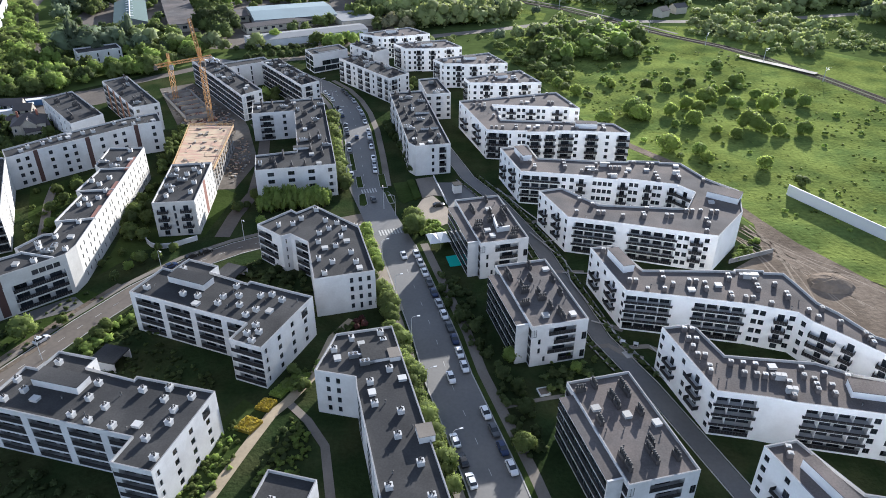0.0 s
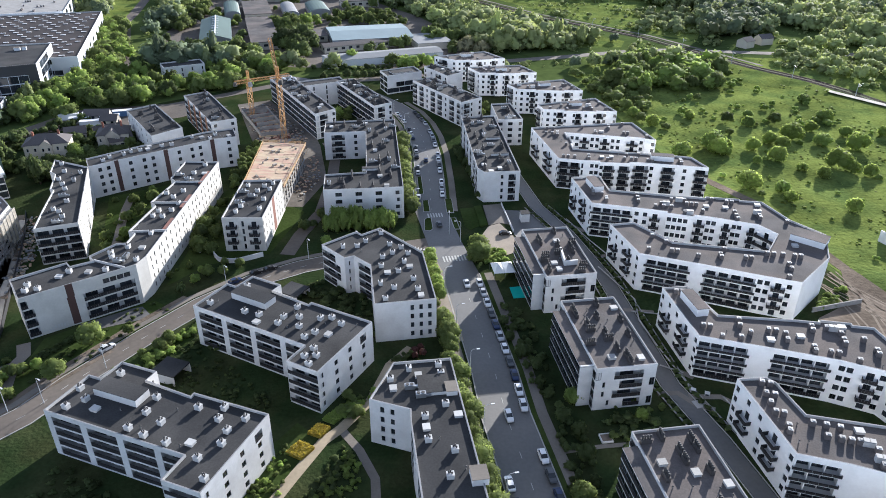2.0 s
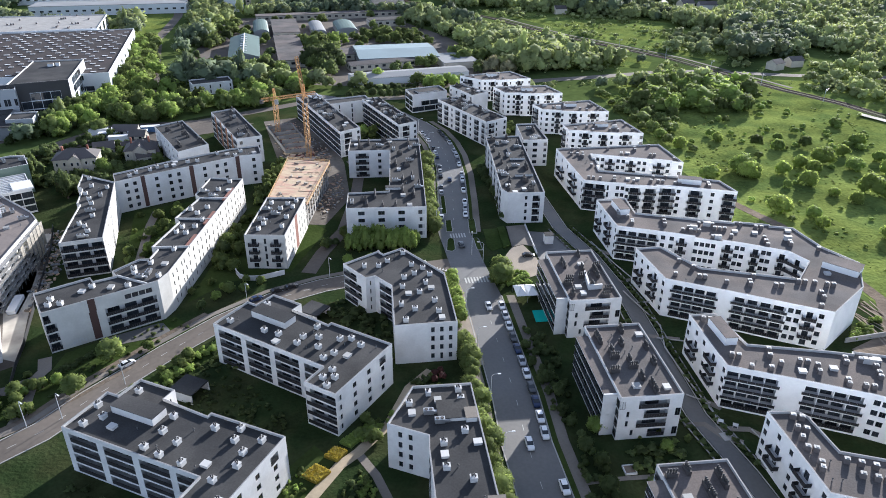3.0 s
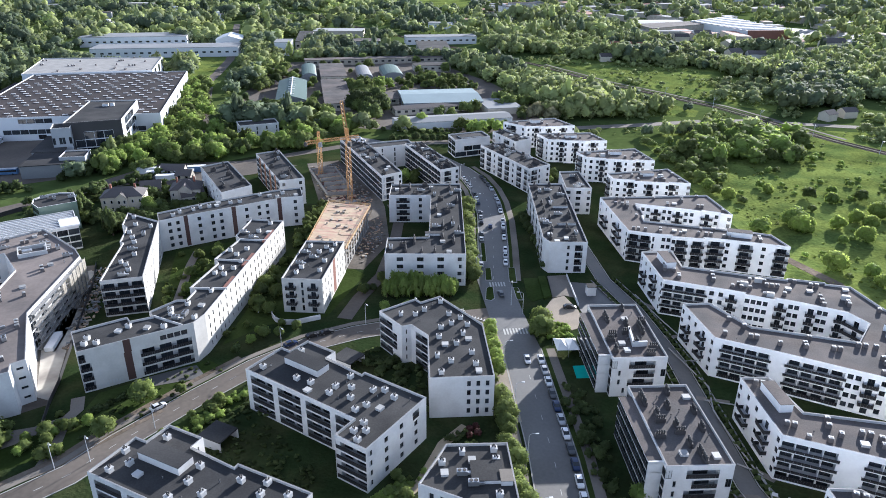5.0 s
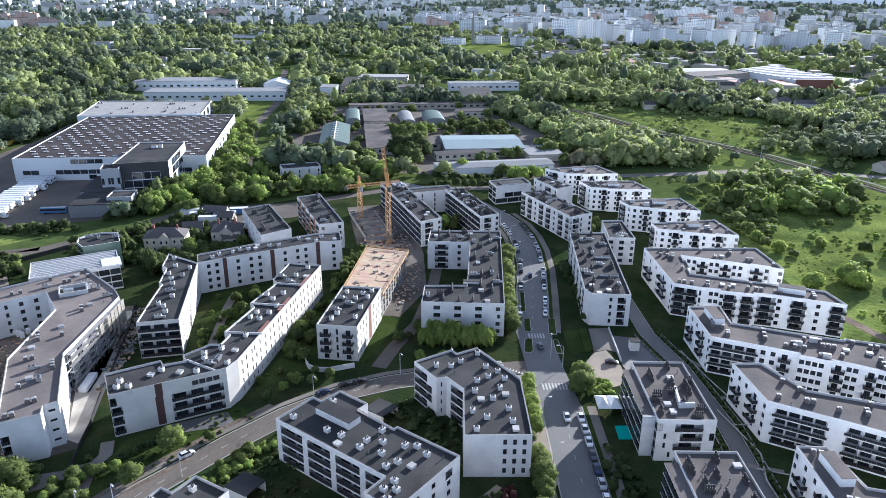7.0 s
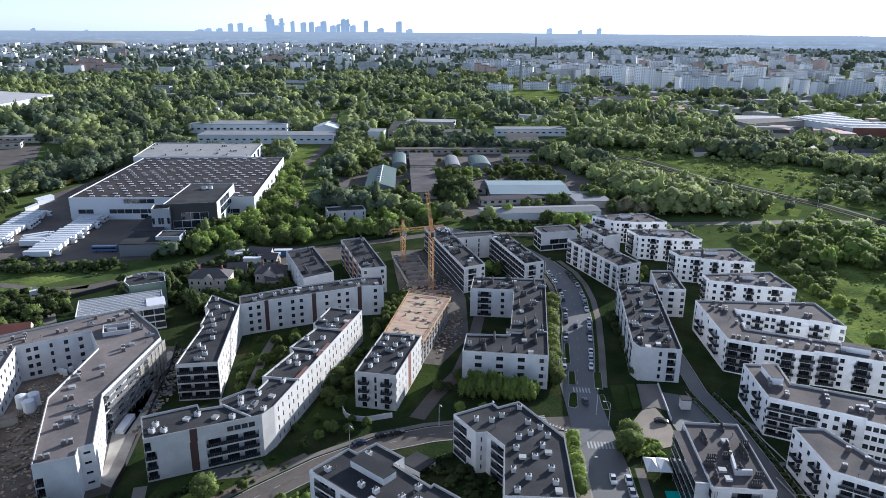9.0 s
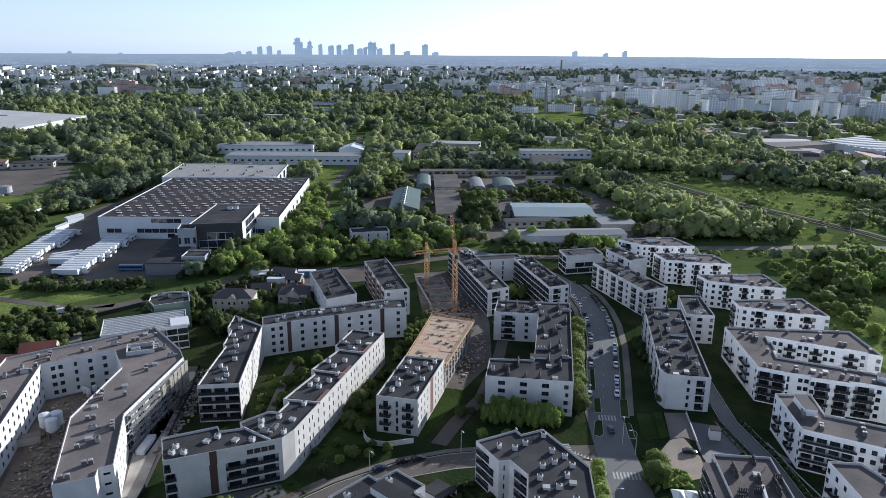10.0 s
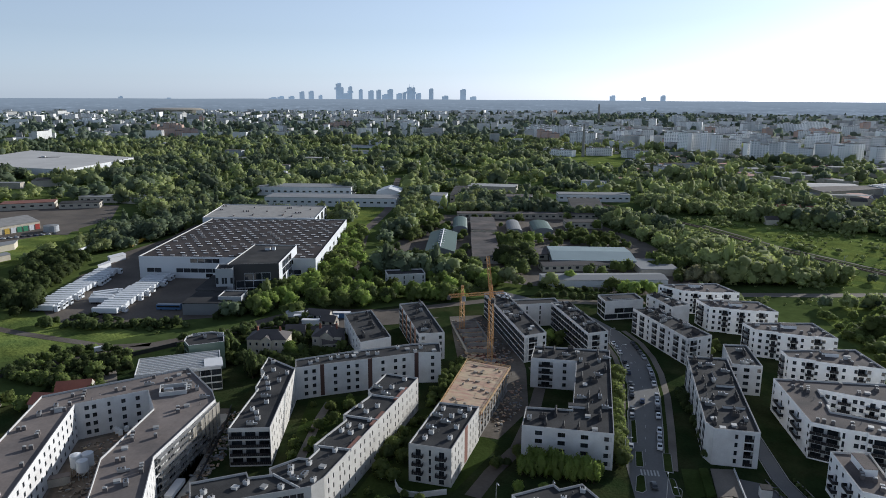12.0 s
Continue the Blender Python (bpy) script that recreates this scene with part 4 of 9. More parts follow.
building([(-61.5, 186.8), (-53.2, 196.7), (-51.1, 195), (-46.4, 200.1), (-30.6, 186.8), (-22.9, 161.9), (-38.7, 157), (-44.2, 176.8), (-50.2, 181.3), (-52.6, 179.7)], H, 4,
         {5: [".v.n.v........", ".v.v.v........", ".v.v.v........", ".v.v.v........"], 9: ["..LLL", ".LLLL", ".LLLL", "..LLL"], 7: "LLL.", 6: "w..w..w", 4: "w.LL.w.LL.w", 3: "w.w.w.w"},
         "white pentagonal apartment block with a dark felt roof", vents=(("chimney", 17, 15), ("hatch", 3, 15), ("pipe", 3, 0)), seed=5, coping=COPING, panes=True)
building([(-31.7, 120.4), (-29, 133.7), (-16, 137.3), (3.5, 72), (-9.5, 72), (-21.6, 114.9), (-22.3, 118.5)], H, 4,
         {6: ["...v.v..", "...v.v..", "...v.v..", "...v.v.."], 0: "w..w.", 1: "w.w.w.", 2: "w.LL.w.w.LL.w.LL.w.", 4: "LL.w.LL.w.LL.w.LL"},
         "long white apartment block with a bent end and roof vents", vents=(("chimney", 15, 16), ("hatch", 6, 16), ("unit", 3, 16), ("pipe", 4, 0)),
         boxes=((-18.8, 127.2, 6.5, 6.0, 0.9, 16), (-14.6, 126.4, 2.4, 3.4, 1.2, 16), (-6.2, 102.0, 3.2, 3.6, 1.6, 16)), seed=6, coping=COPING, panes=True)
building([(-35.1, 92.1), (-25.5, 89.9), (-31, 60), (-41, 62)], H, 4, {}, "small white apartment block with a felt roof", seed=7, coping=COPING, vents=(("chimney", 3, -13),))
for k, (x, y) in enumerate(((-2.0, 205.4), (9.7, 165.6), (23.6, 118.3))):
    poly = local((x, y), 16, [(0, 0), (14.7, 0), (14.7, -29), (0, -29)])
    root = building(poly, H, 4, {1: "w.LL.w.LL.w", 2: ["g.LLL..i..", "..LLLLL.i.", "g.LLLL..i.", "..LLLLL..g"], 3: "LLLLLLLLLL", 0: "w.w.w"},
                    "white villa block with brown roof and cut-in balconies", roof=BITUMEN_BROWN, vents=(("flue", 14, 16), ("hatch", 3, 16), ("pipe", 5, 0)), seed=20 + k, coping=COPING,
                    group="villa blocks beside the street", panes=True)
    wing = local((x, y), 16, [(-3.2, -3.5), (0, -3.5), (0, -27), (-3.2, -27)])
    bx, by = root.matrix_world.translation.x, root.matrix_world.translation.y
    ring = ccw([(p - bx, q - by) for p, q in wing])
    for f in range(5):
        g = Geo()
        z = 0.2 + f * 2.85 if f < 4 else 11.3
        g.prism(ring, z + 0.12, z + 0.35, 0, 1 if f == 4 else 0, True)
        part("loggia_slab", g, [PLASTER, BITUMEN_BROWN], root)
    g = Geo()
    g.prism(ccw([(p - bx, q - by) for p, q in local((x, y), 16, [(-3.2, -27), (0, -27), (0, -26.6), (-3.2, -26.6)])]), 0, 11.9)
    part("end_wall", g, [PLASTER], root)
    p0, p1 = Vector((wing[3][0] - bx, wing[3][1] - by)), Vector((wing[0][0] - bx, wing[0][1] - by))
    d = (p1 - p0).normalized()
    bay = (p1 - p0).length / 8
    if k == 0:
        g = Geo()
        g.box(0, 0, 0, bay - 0.1, 0.06, 1.05)
        front = g.mesh("railing", [RAIL_DARK])
        g = Geo()
        g.box(0, 0, 0, bay - 0.2, 0.04, 1.45)
        screen = g.mesh("glass_screen", [GLASS])
    turn = math.degrees(math.atan2(d.y, d.x))
    for f in range(4):
        for s in range(8):
            q = p0 + d * (s + 0.5) * bay
            part("railing", front, None, root, at=pose(q.x + 0.06, q.y + 0.02, 0.55 + f * 2.85, 0, 0, turn))
            part("glass_screen", screen, None, root, at=pose(q.x + 0.16, q.y + 0.05, 1.6 + f * 2.85, 0, 0, turn))
building([(-33.2, 313), (-18.5, 317), (-4.2, 253.2), (-17.5, 250), (-20.5, 253.8)], H, 4,
         {1: "w.LL.w.w.LL.w.w.LL.w.w.LL.w", 2: [".LL.v....", ".LL.v....", ".LL.v....", ".LL.v...."], 3: "..", 4: "LL.LL.w.LL.w.LL.w.LL.w.LL", 0: "w.w."},
         "long white apartment block with dark recessed balconies", vents=(("flue", 16, 14), ("unit", 8, 14), ("hatch", 3, 14), ("pipe", 5, 0)), boxes=((-17, 287.5, 6, 0.9, 0.9, 14), (-13, 269.5, 7, 0.9, 0.9, 14), (-21.5, 297, 1.0, 6.5, 0.8, 14)), seed=30, coping=COPING)
building([(-21.3, 334), (-12.3, 337), (-5.4, 313.9), (-16.4, 311.3)], H, 4, {2: "w.W.W", 1: "w.w.w.w"}, "white apartment block behind the long block", vents=(("unit", 3, 14), ("flue", 2, 14)), seed=31, coping=COPING)
building([(-62.4, 305.5), (-44.8, 232.5), (-72.3, 225.7), (-75.6, 239.3), (-61.1, 244), (-71.4, 287.5), (-88.5, 283), (-91.7, 297)], H, 4,
         {0: "w.LL.w.LL.w.LL.w.LL.w.LL", 1: ["W.W.W.W.", "W.W.W.W.", "w.W.W.W.", "W.W.W.W."], 5: ".w.LL.", 6: "...", 4: "w.w.w.w.w", 2: "LL", 3: "w.w"},
         "white apartment block shaped like a horseshoe round a court", vents=(("flue", 30, 15), ("unit", 9, 15), ("hatch", 5, 15), ("pipe", 4, 0)), boxes=((-60.5, 247.5, 5.5, 2.0, 0.9, 16),), seed=32, coping=COPING)
for poly, label, seed in (([(-140.8, 362.4), (-132.4, 369.4), (-92.3, 315.6), (-99.4, 306.8)], "long white terrace block with dark loggia bands", 33),
                          ([(-104.1, 361.3), (-96.8, 367), (-68.3, 329.5), (-75.5, 322.4)], "white terrace block with dark loggia bands", 34)):
    building(poly, H, 4, {3: "LLLLLLLLLLLLLLLL", 2: "w.LLw", 1: "w.w.w.w.w.w", 0: "w.w"}, label, vents=(("flue", 13, 37), ("unit", 6, 37), ("hatch", 3, 37), ("pipe", 3, 0)), seed=seed, coping=COPING)
building([(-124.5, 359), (-105.5, 372), (-100.5, 364.5), (-119, 351)], H - 0.6, 4, {2: ".n..n..n.."}, "pale linking block between two terraces", seed=35, wall_mat=PLASTER, coping=COPING)
building([(-87.9, 392.7), (-70.9, 404.9), (-64.5, 394.6), (-81.5, 382)], 10.4, 3, {2: ["ggg", ".gg.", "...."], 3: "gg", 1: "gg"}, "white office cube with dark glazing", name="office_building", category="office building",
         boxes=((-76, 393.6, 12, 6, 0.5, 36),), seed=36, coping=COPING)
building([(-65.1, 368.9), (-56.2, 376.2), (-26.5, 344), (-35.3, 334.4)], H, 4, {3: "LL.LL.w.LL.LL.w.LL.LL", 2: "w.vLL", 1: "w.w.w.w.w"}, "white apartment block along the bend of the street", vents=(("flue", 12, 42), ("unit", 7, 42), ("pipe", 3, 0)), seed=37, coping=COPING)
building([(-63.5, 397.6), (-57.7, 403.4), (-40.9, 388.8), (-48.3, 379.8)], H, 4, {2: "...", 3: "w.LL.w.w", 1: "w.w.w"}, "white apartment block behind the bend", vents=(("flue", 4, 45), ("hatch", 2, 45)), seed=38, coping=COPING)
for poly, seed in (([(-61, 420), (-33, 437), (-19.8, 421.6), (-47.2, 412.4)], 40), ([(-39, 398.6), (-10.4, 408), (-0.8, 393), (-31.5, 387.5)], 41),
                   ([(-15.5, 367.8), (13.5, 381.6), (22.8, 362), (-9.8, 359.5)], 42), ([(0.6, 336), (28.3, 350), (37.2, 330.2), (3.5, 328.5)], 43)):
    building(poly, H + 0.3, 4, {2: ["w..wBBw..w.QQw..wBBw.w.", "w..wBBw..w.QQw..wBBw.w.", "w..wBBw..w.QQw..wBBw.w.", "w..wQQw..w.QQw..wQQw.w."], 3: "w.QQw", 0: "..w...w..", 1: "w.w.w"}, "white apartment block with dark balconies and roof vents",
             roof=BITUMEN_WARM, wall_mat=PLASTER_BRIGHT, vents=(("box", 13, 16), ("pipe", 2, 0)), boxes=((poly[1][0] - 10, poly[1][1] - 11, 6, 3.2, 1.5, 16),), jogs=((2, 1.2),), seed=seed, coping=COPING, group="white blocks along the meadow")
SIDE = ["w.w.w.w.w", "w.BB.w.BB.w", "w.BB.w.BB.w", "w.BB.w.w.w"]
building([(-1.5, 302.3), (42.5, 316.1), (50.4, 294.4), (34.1, 296.3), (12.9, 298.1), (16, 279.5), (53.7, 277.5), (61.6, 276.6), (66.4, 266.2), (44.4, 267.8), (18.4, 266.9), (10, 267.8)], H + 0.2, 4,
         {0: "..w...w..", 1: "w.BBw", 2: "w.wBB.w", 3: "wBBwwBBww.", 4: "....", 5: "..w....w..", 6: "w", 7: "ww", 8: ["QQ.w.QQ.w", "QQ.w.QQ.w", "QQ.w.QQ.w", "QQ.w.QQ.w"], 9: "QQQ|QQQ|QQQwww.n", 10: "QQQQ", 11: SIDE},
         "white horseshoe apartment block with dark balconies facing a court", roof=BITUMEN_WARM, wall_mat=PLASTER_BRIGHT, vents=(("box", 33, 0), ("pipe", 5, 0), ("hatch", 3, 0)), boxes=((50, 273.5, 8.5, 3.4, 2.0, -3),), jogs=((9, 1.3), (2, -0.9), (4, 1.0)), seed=50, coping=COPING, group="white blocks along the meadow")
building([(14.5, 249.1), (24.8, 252.7), (27.7, 240.2), (52.7, 238.2), (78.5, 237.3), (84.1, 224.2), (92.2, 215.1), (88.3, 199.8), (76.1, 183.9), (66.7, 186.1), (51.1, 190.3), (33.1, 194.5), (25.9, 212.8), (33.7, 215.3), (44, 203.4), (71.5, 201.6),
          (77.3, 213.4), (72.9, 219.1), (59.3, 222.6), (39.9, 225.8), (20.8, 228.2)], H + 0.2, 4,
         {0: "w.w", 1: "w.w", 2: "w..w..w", 3: "w..w..w", 4: "w.w", 5: "...", 6: "....", 7: "......", 8: ".wBBw", 9: "wGGGGGGGG", 10: "..GGGGGGG.", 11: SIDE, 12: "w", 13: "w.w", 14: "w..w..w", 15: "w.w", 16: "BB", 17: "BB.wwBB.w", 18: "wBB.wwww.BB", 19: "wwGGGGG", 20: SIDE},
         "large white apartment block folded round a court, dark balconies", roof=BITUMEN_WARM, wall_mat=PLASTER_BRIGHT, vents=(("box", 52, 0), ("pipe", 3, 0), ("hatch", 4, 0)), boxes=((22.5, 243, 3.4, 9, 2.2, 17), (86, 211, 10, 6, 2.0, -32)), jogs=((18, 1.2), (3, 1.0)), seed=51, coping=COPING, group="white blocks along the meadow")
building([(37.3, 175.9), (44.2, 177.6), (49.8, 164.4), (69.5, 164.8), (87.3, 164), (88.7, 159), (90.6, 150.5), (94, 146), (98.5, 136.7), (106, 132), (101, 126), (90.5, 137.5), (86, 142), (84, 145.7), (74.2, 148.8), (60.1, 151.4), (43.2, 154.2)], H + 0.2, 4,
         {0: "w.w", 1: "...", 2: "w..w..w", 3: "w..w..w", 10: "..BB...BB.", 11: "BB", 12: "w", 13: "wBB.ww", 14: ".GGGGGGGGG", 15: "...GGGGGGG", 16: SIDE},
         "white apartment block with long dark loggias and stepped roof edge", roof=BITUMEN_WARM, wall_mat=PLASTER_BRIGHT, vents=(("box", 36, -5), ("pipe", 3, 0), ("hatch", 3, 0)), boxes=((44.4, 168.5, 3.2, 9.5, 2.2, 17),), jogs=((3, 1.0),), seed=52, coping=COPING, group="white blocks along the meadow")
building([(48.8, 138.6), (55.4, 139.9), (57.2, 138.4), (60.6, 128.4), (80.2, 126.5), (87.1, 122.7), (104, 118), (104, 107), (85.9, 110.5), (71.3, 113.1), (64.9, 114.7), (55.2, 116.2)], H + 0.2, 4,
         {0: "w.w", 3: "w..w..w", 7: "w.GGGGGGw.w", 8: "GGGGGGGGG.", 9: ".", 10: ".GGGGGGGGG", 11: SIDE},
         "white apartment block with long dark loggias beside the lane", roof=BITUMEN_WARM, wall_mat=PLASTER_BRIGHT, vents=(("box", 34, -8), ("pipe", 5, 0), ("hatch", 2, 0)), boxes=((88, 117, 9, 4.2, 1.7, -10),), jogs=((7, 1.3),), seed=53, coping=COPING, group="white blocks along the meadow")
building([(59.6, 100.8), (66.6, 102.6), (73.7, 89.7), (95, 86), (95, 72), (69, 74)], H + 0.2, 4, {5: SIDE}, "white apartment block with a bent wing and dark balconies", roof=BITUMEN_WARM, wall_mat=PLASTER_BRIGHT, vents=(("box", 11, -8),), boxes=((68.2, 91, 2.6, 12, 2.2, 22),), seed=54, coping=COPING, group="white blocks along the meadow")
comb = building([(-109.5, 171.7), (-118.6, 244.2), (-131.2, 243), (-129.2, 226.6), (-126.2, 224), (-126.3, 206.4), (-123.5, 204.1), (-122.8, 185.5), (-120.2, 184.5), (-119.5, 178.3), (-122.3, 177.5), (-126, 169.2), (-123.3, 166.9), (-127.9, 163), (-130.1, 164.9), (-140.1, 153.9), (-131.4, 145.2), (-110, 166.5)], H + 0.6, 4,
         {0: ["..i..i...i..i..i...i...i..i...i..i...i...i..i..i...i..i...i...i..i..i...i.", "..i..i...i.i...i...i...i..i...i.i....i...i..i.i....i..i...i...i..i.i....i."] * 2, 16: ["LLL........##..LLLLLLLLLLLLLL.", "LLL........##..LLLLLLLLLLLLLL.", "LLL........##..LLLLLLLLLLLLLL.", "L.....#....WWWW."], 17: "..", 15: "w..w..w", 1: "w.w", 2: "w.LL.w", 4: "w.LL.w.LL.w", 6: "w.LL.w.LL.w", 10: "w.w", 13: ".", 14: "w.w.w"},
         "long stepped white apartment block with narrow windows", vents=(("chimney", 20, 7), ("unit", 4, 7), ("hatch", 4, 7), ("pipe", 5, 0)), seed=60, coping=COPING, wall_mat=PLASTER_WARM)
building([(-152.7, 182.5), (-141.4, 188.7), (-164.4, 232.1), (-181, 236.9), (-175.4, 225.4), (-172.4, 224), (-166.2, 211.4), (-164.5, 210.8), (-158.5, 196)], H + 0.6, 4, {0: "LLLLLL", 1: ["..i..i..i...i..i..i....i..i..i...i..i..i.", "..i.i...i...i.i...i....i.i...i...i.i...i."] * 2, 3: "w.w", 5: "w.w", 7: "w.w"},
         "stepped white apartment block with a balconied end", vents=(("chimney", 10, 28), ("unit", 3, 28), ("pipe", 3, 0)), seed=61, coping=COPING, wall_mat=PLASTER_WARM)
building([(-164.4, 232.1), (-157, 240.1), (-143.7, 253.5), (-130.4, 267.3), (-122.5, 271.7), (-128, 281.7), (-137.5, 275.3), (-155.4, 256.9), (-169.9, 239.5)], H + 0.6, 4,
         {0: "..w.w.#", 1: "..w..w.w..#", 2: "..w..w.w..#", 3: "..w.", 4: "w..w"}, "long white apartment block with brown strips between bays", vents=(("chimney", 10, 45), ("hatch", 4, 45), ("pipe", 3, 0)), seed=62, coping=COPING)
building([(-226.4, 173.5), (-209.4, 200.8), (-200.8, 214.9), (-177.8, 202.8), (-171.5, 197.5), (-159.5, 160), (-141.7, 139.3), (-143.8, 136.5), (-141.5, 133.4), (-148.4, 126.7), (-172.3, 152.6), (-184.5, 183), (-198, 193), (-210.5, 174), (-169, 119), (-182.5, 109.5)], H + 0.6, 4,
         {0: "w.w.w.w", 3: "w.w", 4: ["g.g.g.g.g.g", "g.g.g.g.g.g", "g.g.g.g.g.g", "g.g.g.g.g.g"], 5: "..i..i..i..i..i..i..", 6: "h", 7: ".", 8: [".........", ".......LL", ".......LL", "........."], 9: "w.w.w.w.w.w.w", 10: "w.w.w.w.w.w.w", 11: "......", 12: ".w.w.v.ww.", 13: "w.w.w.w.w.w.w.w.w.w.w.w.w.w.w.w.w", 14: "w.w.w"},
         "large white apartment block nearing completion, scaffolded side", vents=(("box", 50, 45), ("unit", 10, 45), ("hatch", 5, 45), ("pipe", 4, 0)), roof=BITUMEN_PALE, seed=63, coping=COPING)
hall = building([(-231.5, 218.9), (-209.8, 241), (-196.8, 227.7), (-219.2, 205.7)], 9.8, 3, {2: "gggggggg", 1: "gg", 3: "gggg", 0: "gggggg"}, "glazed building with a slatted pale roof", name="glass_hall", category="commercial building", roof=STEEL_ROOF, seed=64)
building([(-98.7, 199.6), (-85.6, 201.7), (-89.6, 232.6), (-103.2, 229.9)], H, 4, {0: [".BBB.n.BBB."] * 4, 1: "i..i..i..i..###..i..i..i..i", 3: "w.w.w.w"}, "white apartment block with dark balconies and a brown strip",
         vents=(("chimney", 9, 7), ("unit", 3, 7), ("pipe", 3, 0)), accent=ROOF_BROWN, seed=65, coping=COPING, wall_mat=PLASTER_WARM)
building([(-186.6, 299.3), (-178.1, 310), (-150.5, 280.5), (-158.5, 268.5)], H, 4, {3: "w.w.w.w.w.w", 2: "...", 1: "w.w.w"}, "white apartment block beside old houses", vents=(("flue", 9, 42), ("pipe", 2, 0)), seed=66, coping=COPING)
building([(-171, 325), (-162.6, 333.7), (-132.3, 295.7), (-141.5, 289)], H, 4, {3: "LL#LL#LL#LL#LL", 2: "w.w", 1: "w.w.w"}, "white apartment block with brown timber balconies", vents=(("flue", 8, 40), ("unit", 3, 40), ("pipe", 2, 0)), seed=67, accent=WOOD_PANEL, coping=COPING)

# brown strips along the comb block's parapet
turn = math.degrees(math.atan2(72.5, -9.1))
for s0, length in ((17, 8), (33, 10), (53, 11)):
    a, d = Vector((-109.5, 171.7)), Vector((-9.1, 72.5)).normalized()
    p = a + d * (s0 + length / 2) + Vector((-d.y, d.x)) * 1.0
    o = comb.matrix_world.translation
    g = Geo()
    g.box(p.x - o.x, p.y - o.y, H - 0.05, length, 1.1, 0.55, turn)
    part("roof_strip", g, [ROOF_BROWN], comb, "low brown upstand on the roof")
# white ribs on the glass hall and its green-clad rear block
o = hall.matrix_world.translation
a, b, c = Vector((-230.6, 218.9)), Vector((-209.8, 240)), Vector((-219.2, 206.6))
for i in range(9):
    t = (i + 0.5) / 9
    p, q = a.lerp(c, t), b.lerp(b + c - a, t)
    g = Geo()
    g.bar((p.x - o.x, p.y - o.y, 9.5), (q.x - o.x, q.y - o.y, 9.5), 0.22)
    part("roof_rib", g, [COPING_WHITE], hall)
g = Geo()
g.box(-202.5 - o.x, 229.5 - o.y, 9.2, 7, 9, 0.7, 45)
part("roof_cover", g, [COPING_WHITE], hall, "raised white roof panel")
building([(-220.5, 234.6), (-227, 238.5), (-230, 243), (-229.4, 248), (-225, 252.5), (-219.3, 254), (-211, 245.2)], 12.0, 4, {0: "g", 1: "g", 2: "g", 3: "g", 4: "g", 5: "gggg", 6: "....."}, "green-clad rear block with a rounded end", name="office_building", category="office building", wall_mat=GREEN_GLASS, seed=68, z0=0.2, vents=(("unit", 3, 45),))

# white ducts on the terrace block's far end
for k, (x, y, rr) in enumerate(((-131.5, 362.5, 2.6), (-127.5, 359.5, 2.2))):
    g = Geo()
    pts = [(rr * math.cos(a), rr * math.sin(a), 0.7 + 0.5 * math.sin(2 * a)) for a in (math.pi * i / 7 for i in range(12))]
    for a, b in zip(pts, pts[1:]):
        g.bar(a, b, 0.42, 0, 8)
    tagged(part("roof_duct", g, [COPING_WHITE], None, at=pose(x, y, H - 0.6, 0, 0, 40 * k)), "white curved ventilation duct on the terrace roof", "duct", "curved roof ducts")


def upstands(root, lines, z):
    """Low parapets that cross a roof between its sections."""
    o = root.matrix_world.translation
    for (ax, ay), (bx, by) in lines:
        g = Geo()
        g.box((ax + bx) / 2 - o.x, (ay + by) / 2 - o.y, z, math.hypot(bx - ax, by - ay), 0.3, 0.7, math.degrees(math.atan2(by - ay, bx - ax)))
        part("roof_upstand", g, [PLASTER_GREY], root)


upstands(comb, [((-122.6, 185.6), (-111.4, 188.2)), ((-126.0, 206.5), (-114.2, 208.2)), ((-126.0, 224.2), (-116.3, 225.6)), ((-123.2, 167.4), (-112.4, 164.8))], H - 0.06)
g = Geo()
for (ax, ay), (bx, by) in (((10.0, 193.6), (11.2, 185.6)), ((11.2, 185.6), (14.6, 186.8))):
    g.box((ax + bx) / 2, (ay + by) / 2, H - 0.65, math.hypot(bx - ax, by - ay) + 0.5, 0.6, 1.5, math.degrees(math.atan2(by - ay, bx - ax)))
tagged(part("roof_screen", g, [PLASTER], None), "white angled screen wall on the villa's roof", "screen wall")


# ---- trees and shrubs ----
def arrays_to_mesh(name, verts, quads, tris, material, normals=None, tone=None):
    me = bpy.data.meshes.new(name)
    nq, nt = len(quads), len(tris)
    me.vertices.add(len(verts))
    me.vertices.foreach_set("co", np.asarray(verts, dtype=np.float32).ravel())
    me.loops.add(4 * nq + 3 * nt)
    me.loops.foreach_set("vertex_index", np.concatenate([np.asarray(quads).ravel(), np.asarray(tris).ravel()]).astype(np.int32))
    me.polygons.add(nq + nt)
    me.polygons.foreach_set("loop_start", np.concatenate([np.arange(nq) * 4, 4 * nq + np.arange(nt) * 3]).astype(np.int32))
    me.materials.append(material)
    me.update(calc_edges=True)
    me.validate()
    if normals is not None:
        me.attributes.new("custom_normal", "FLOAT_VECTOR", "POINT").data.foreach_set("vector", np.asarray(normals, dtype=np.float32).ravel())
    if tone is not None:
        me.attributes.new("tone", "FLOAT", "POINT").data.foreach_set("value", np.asarray(tone, dtype=np.float32).ravel())
    me.update()
    return me


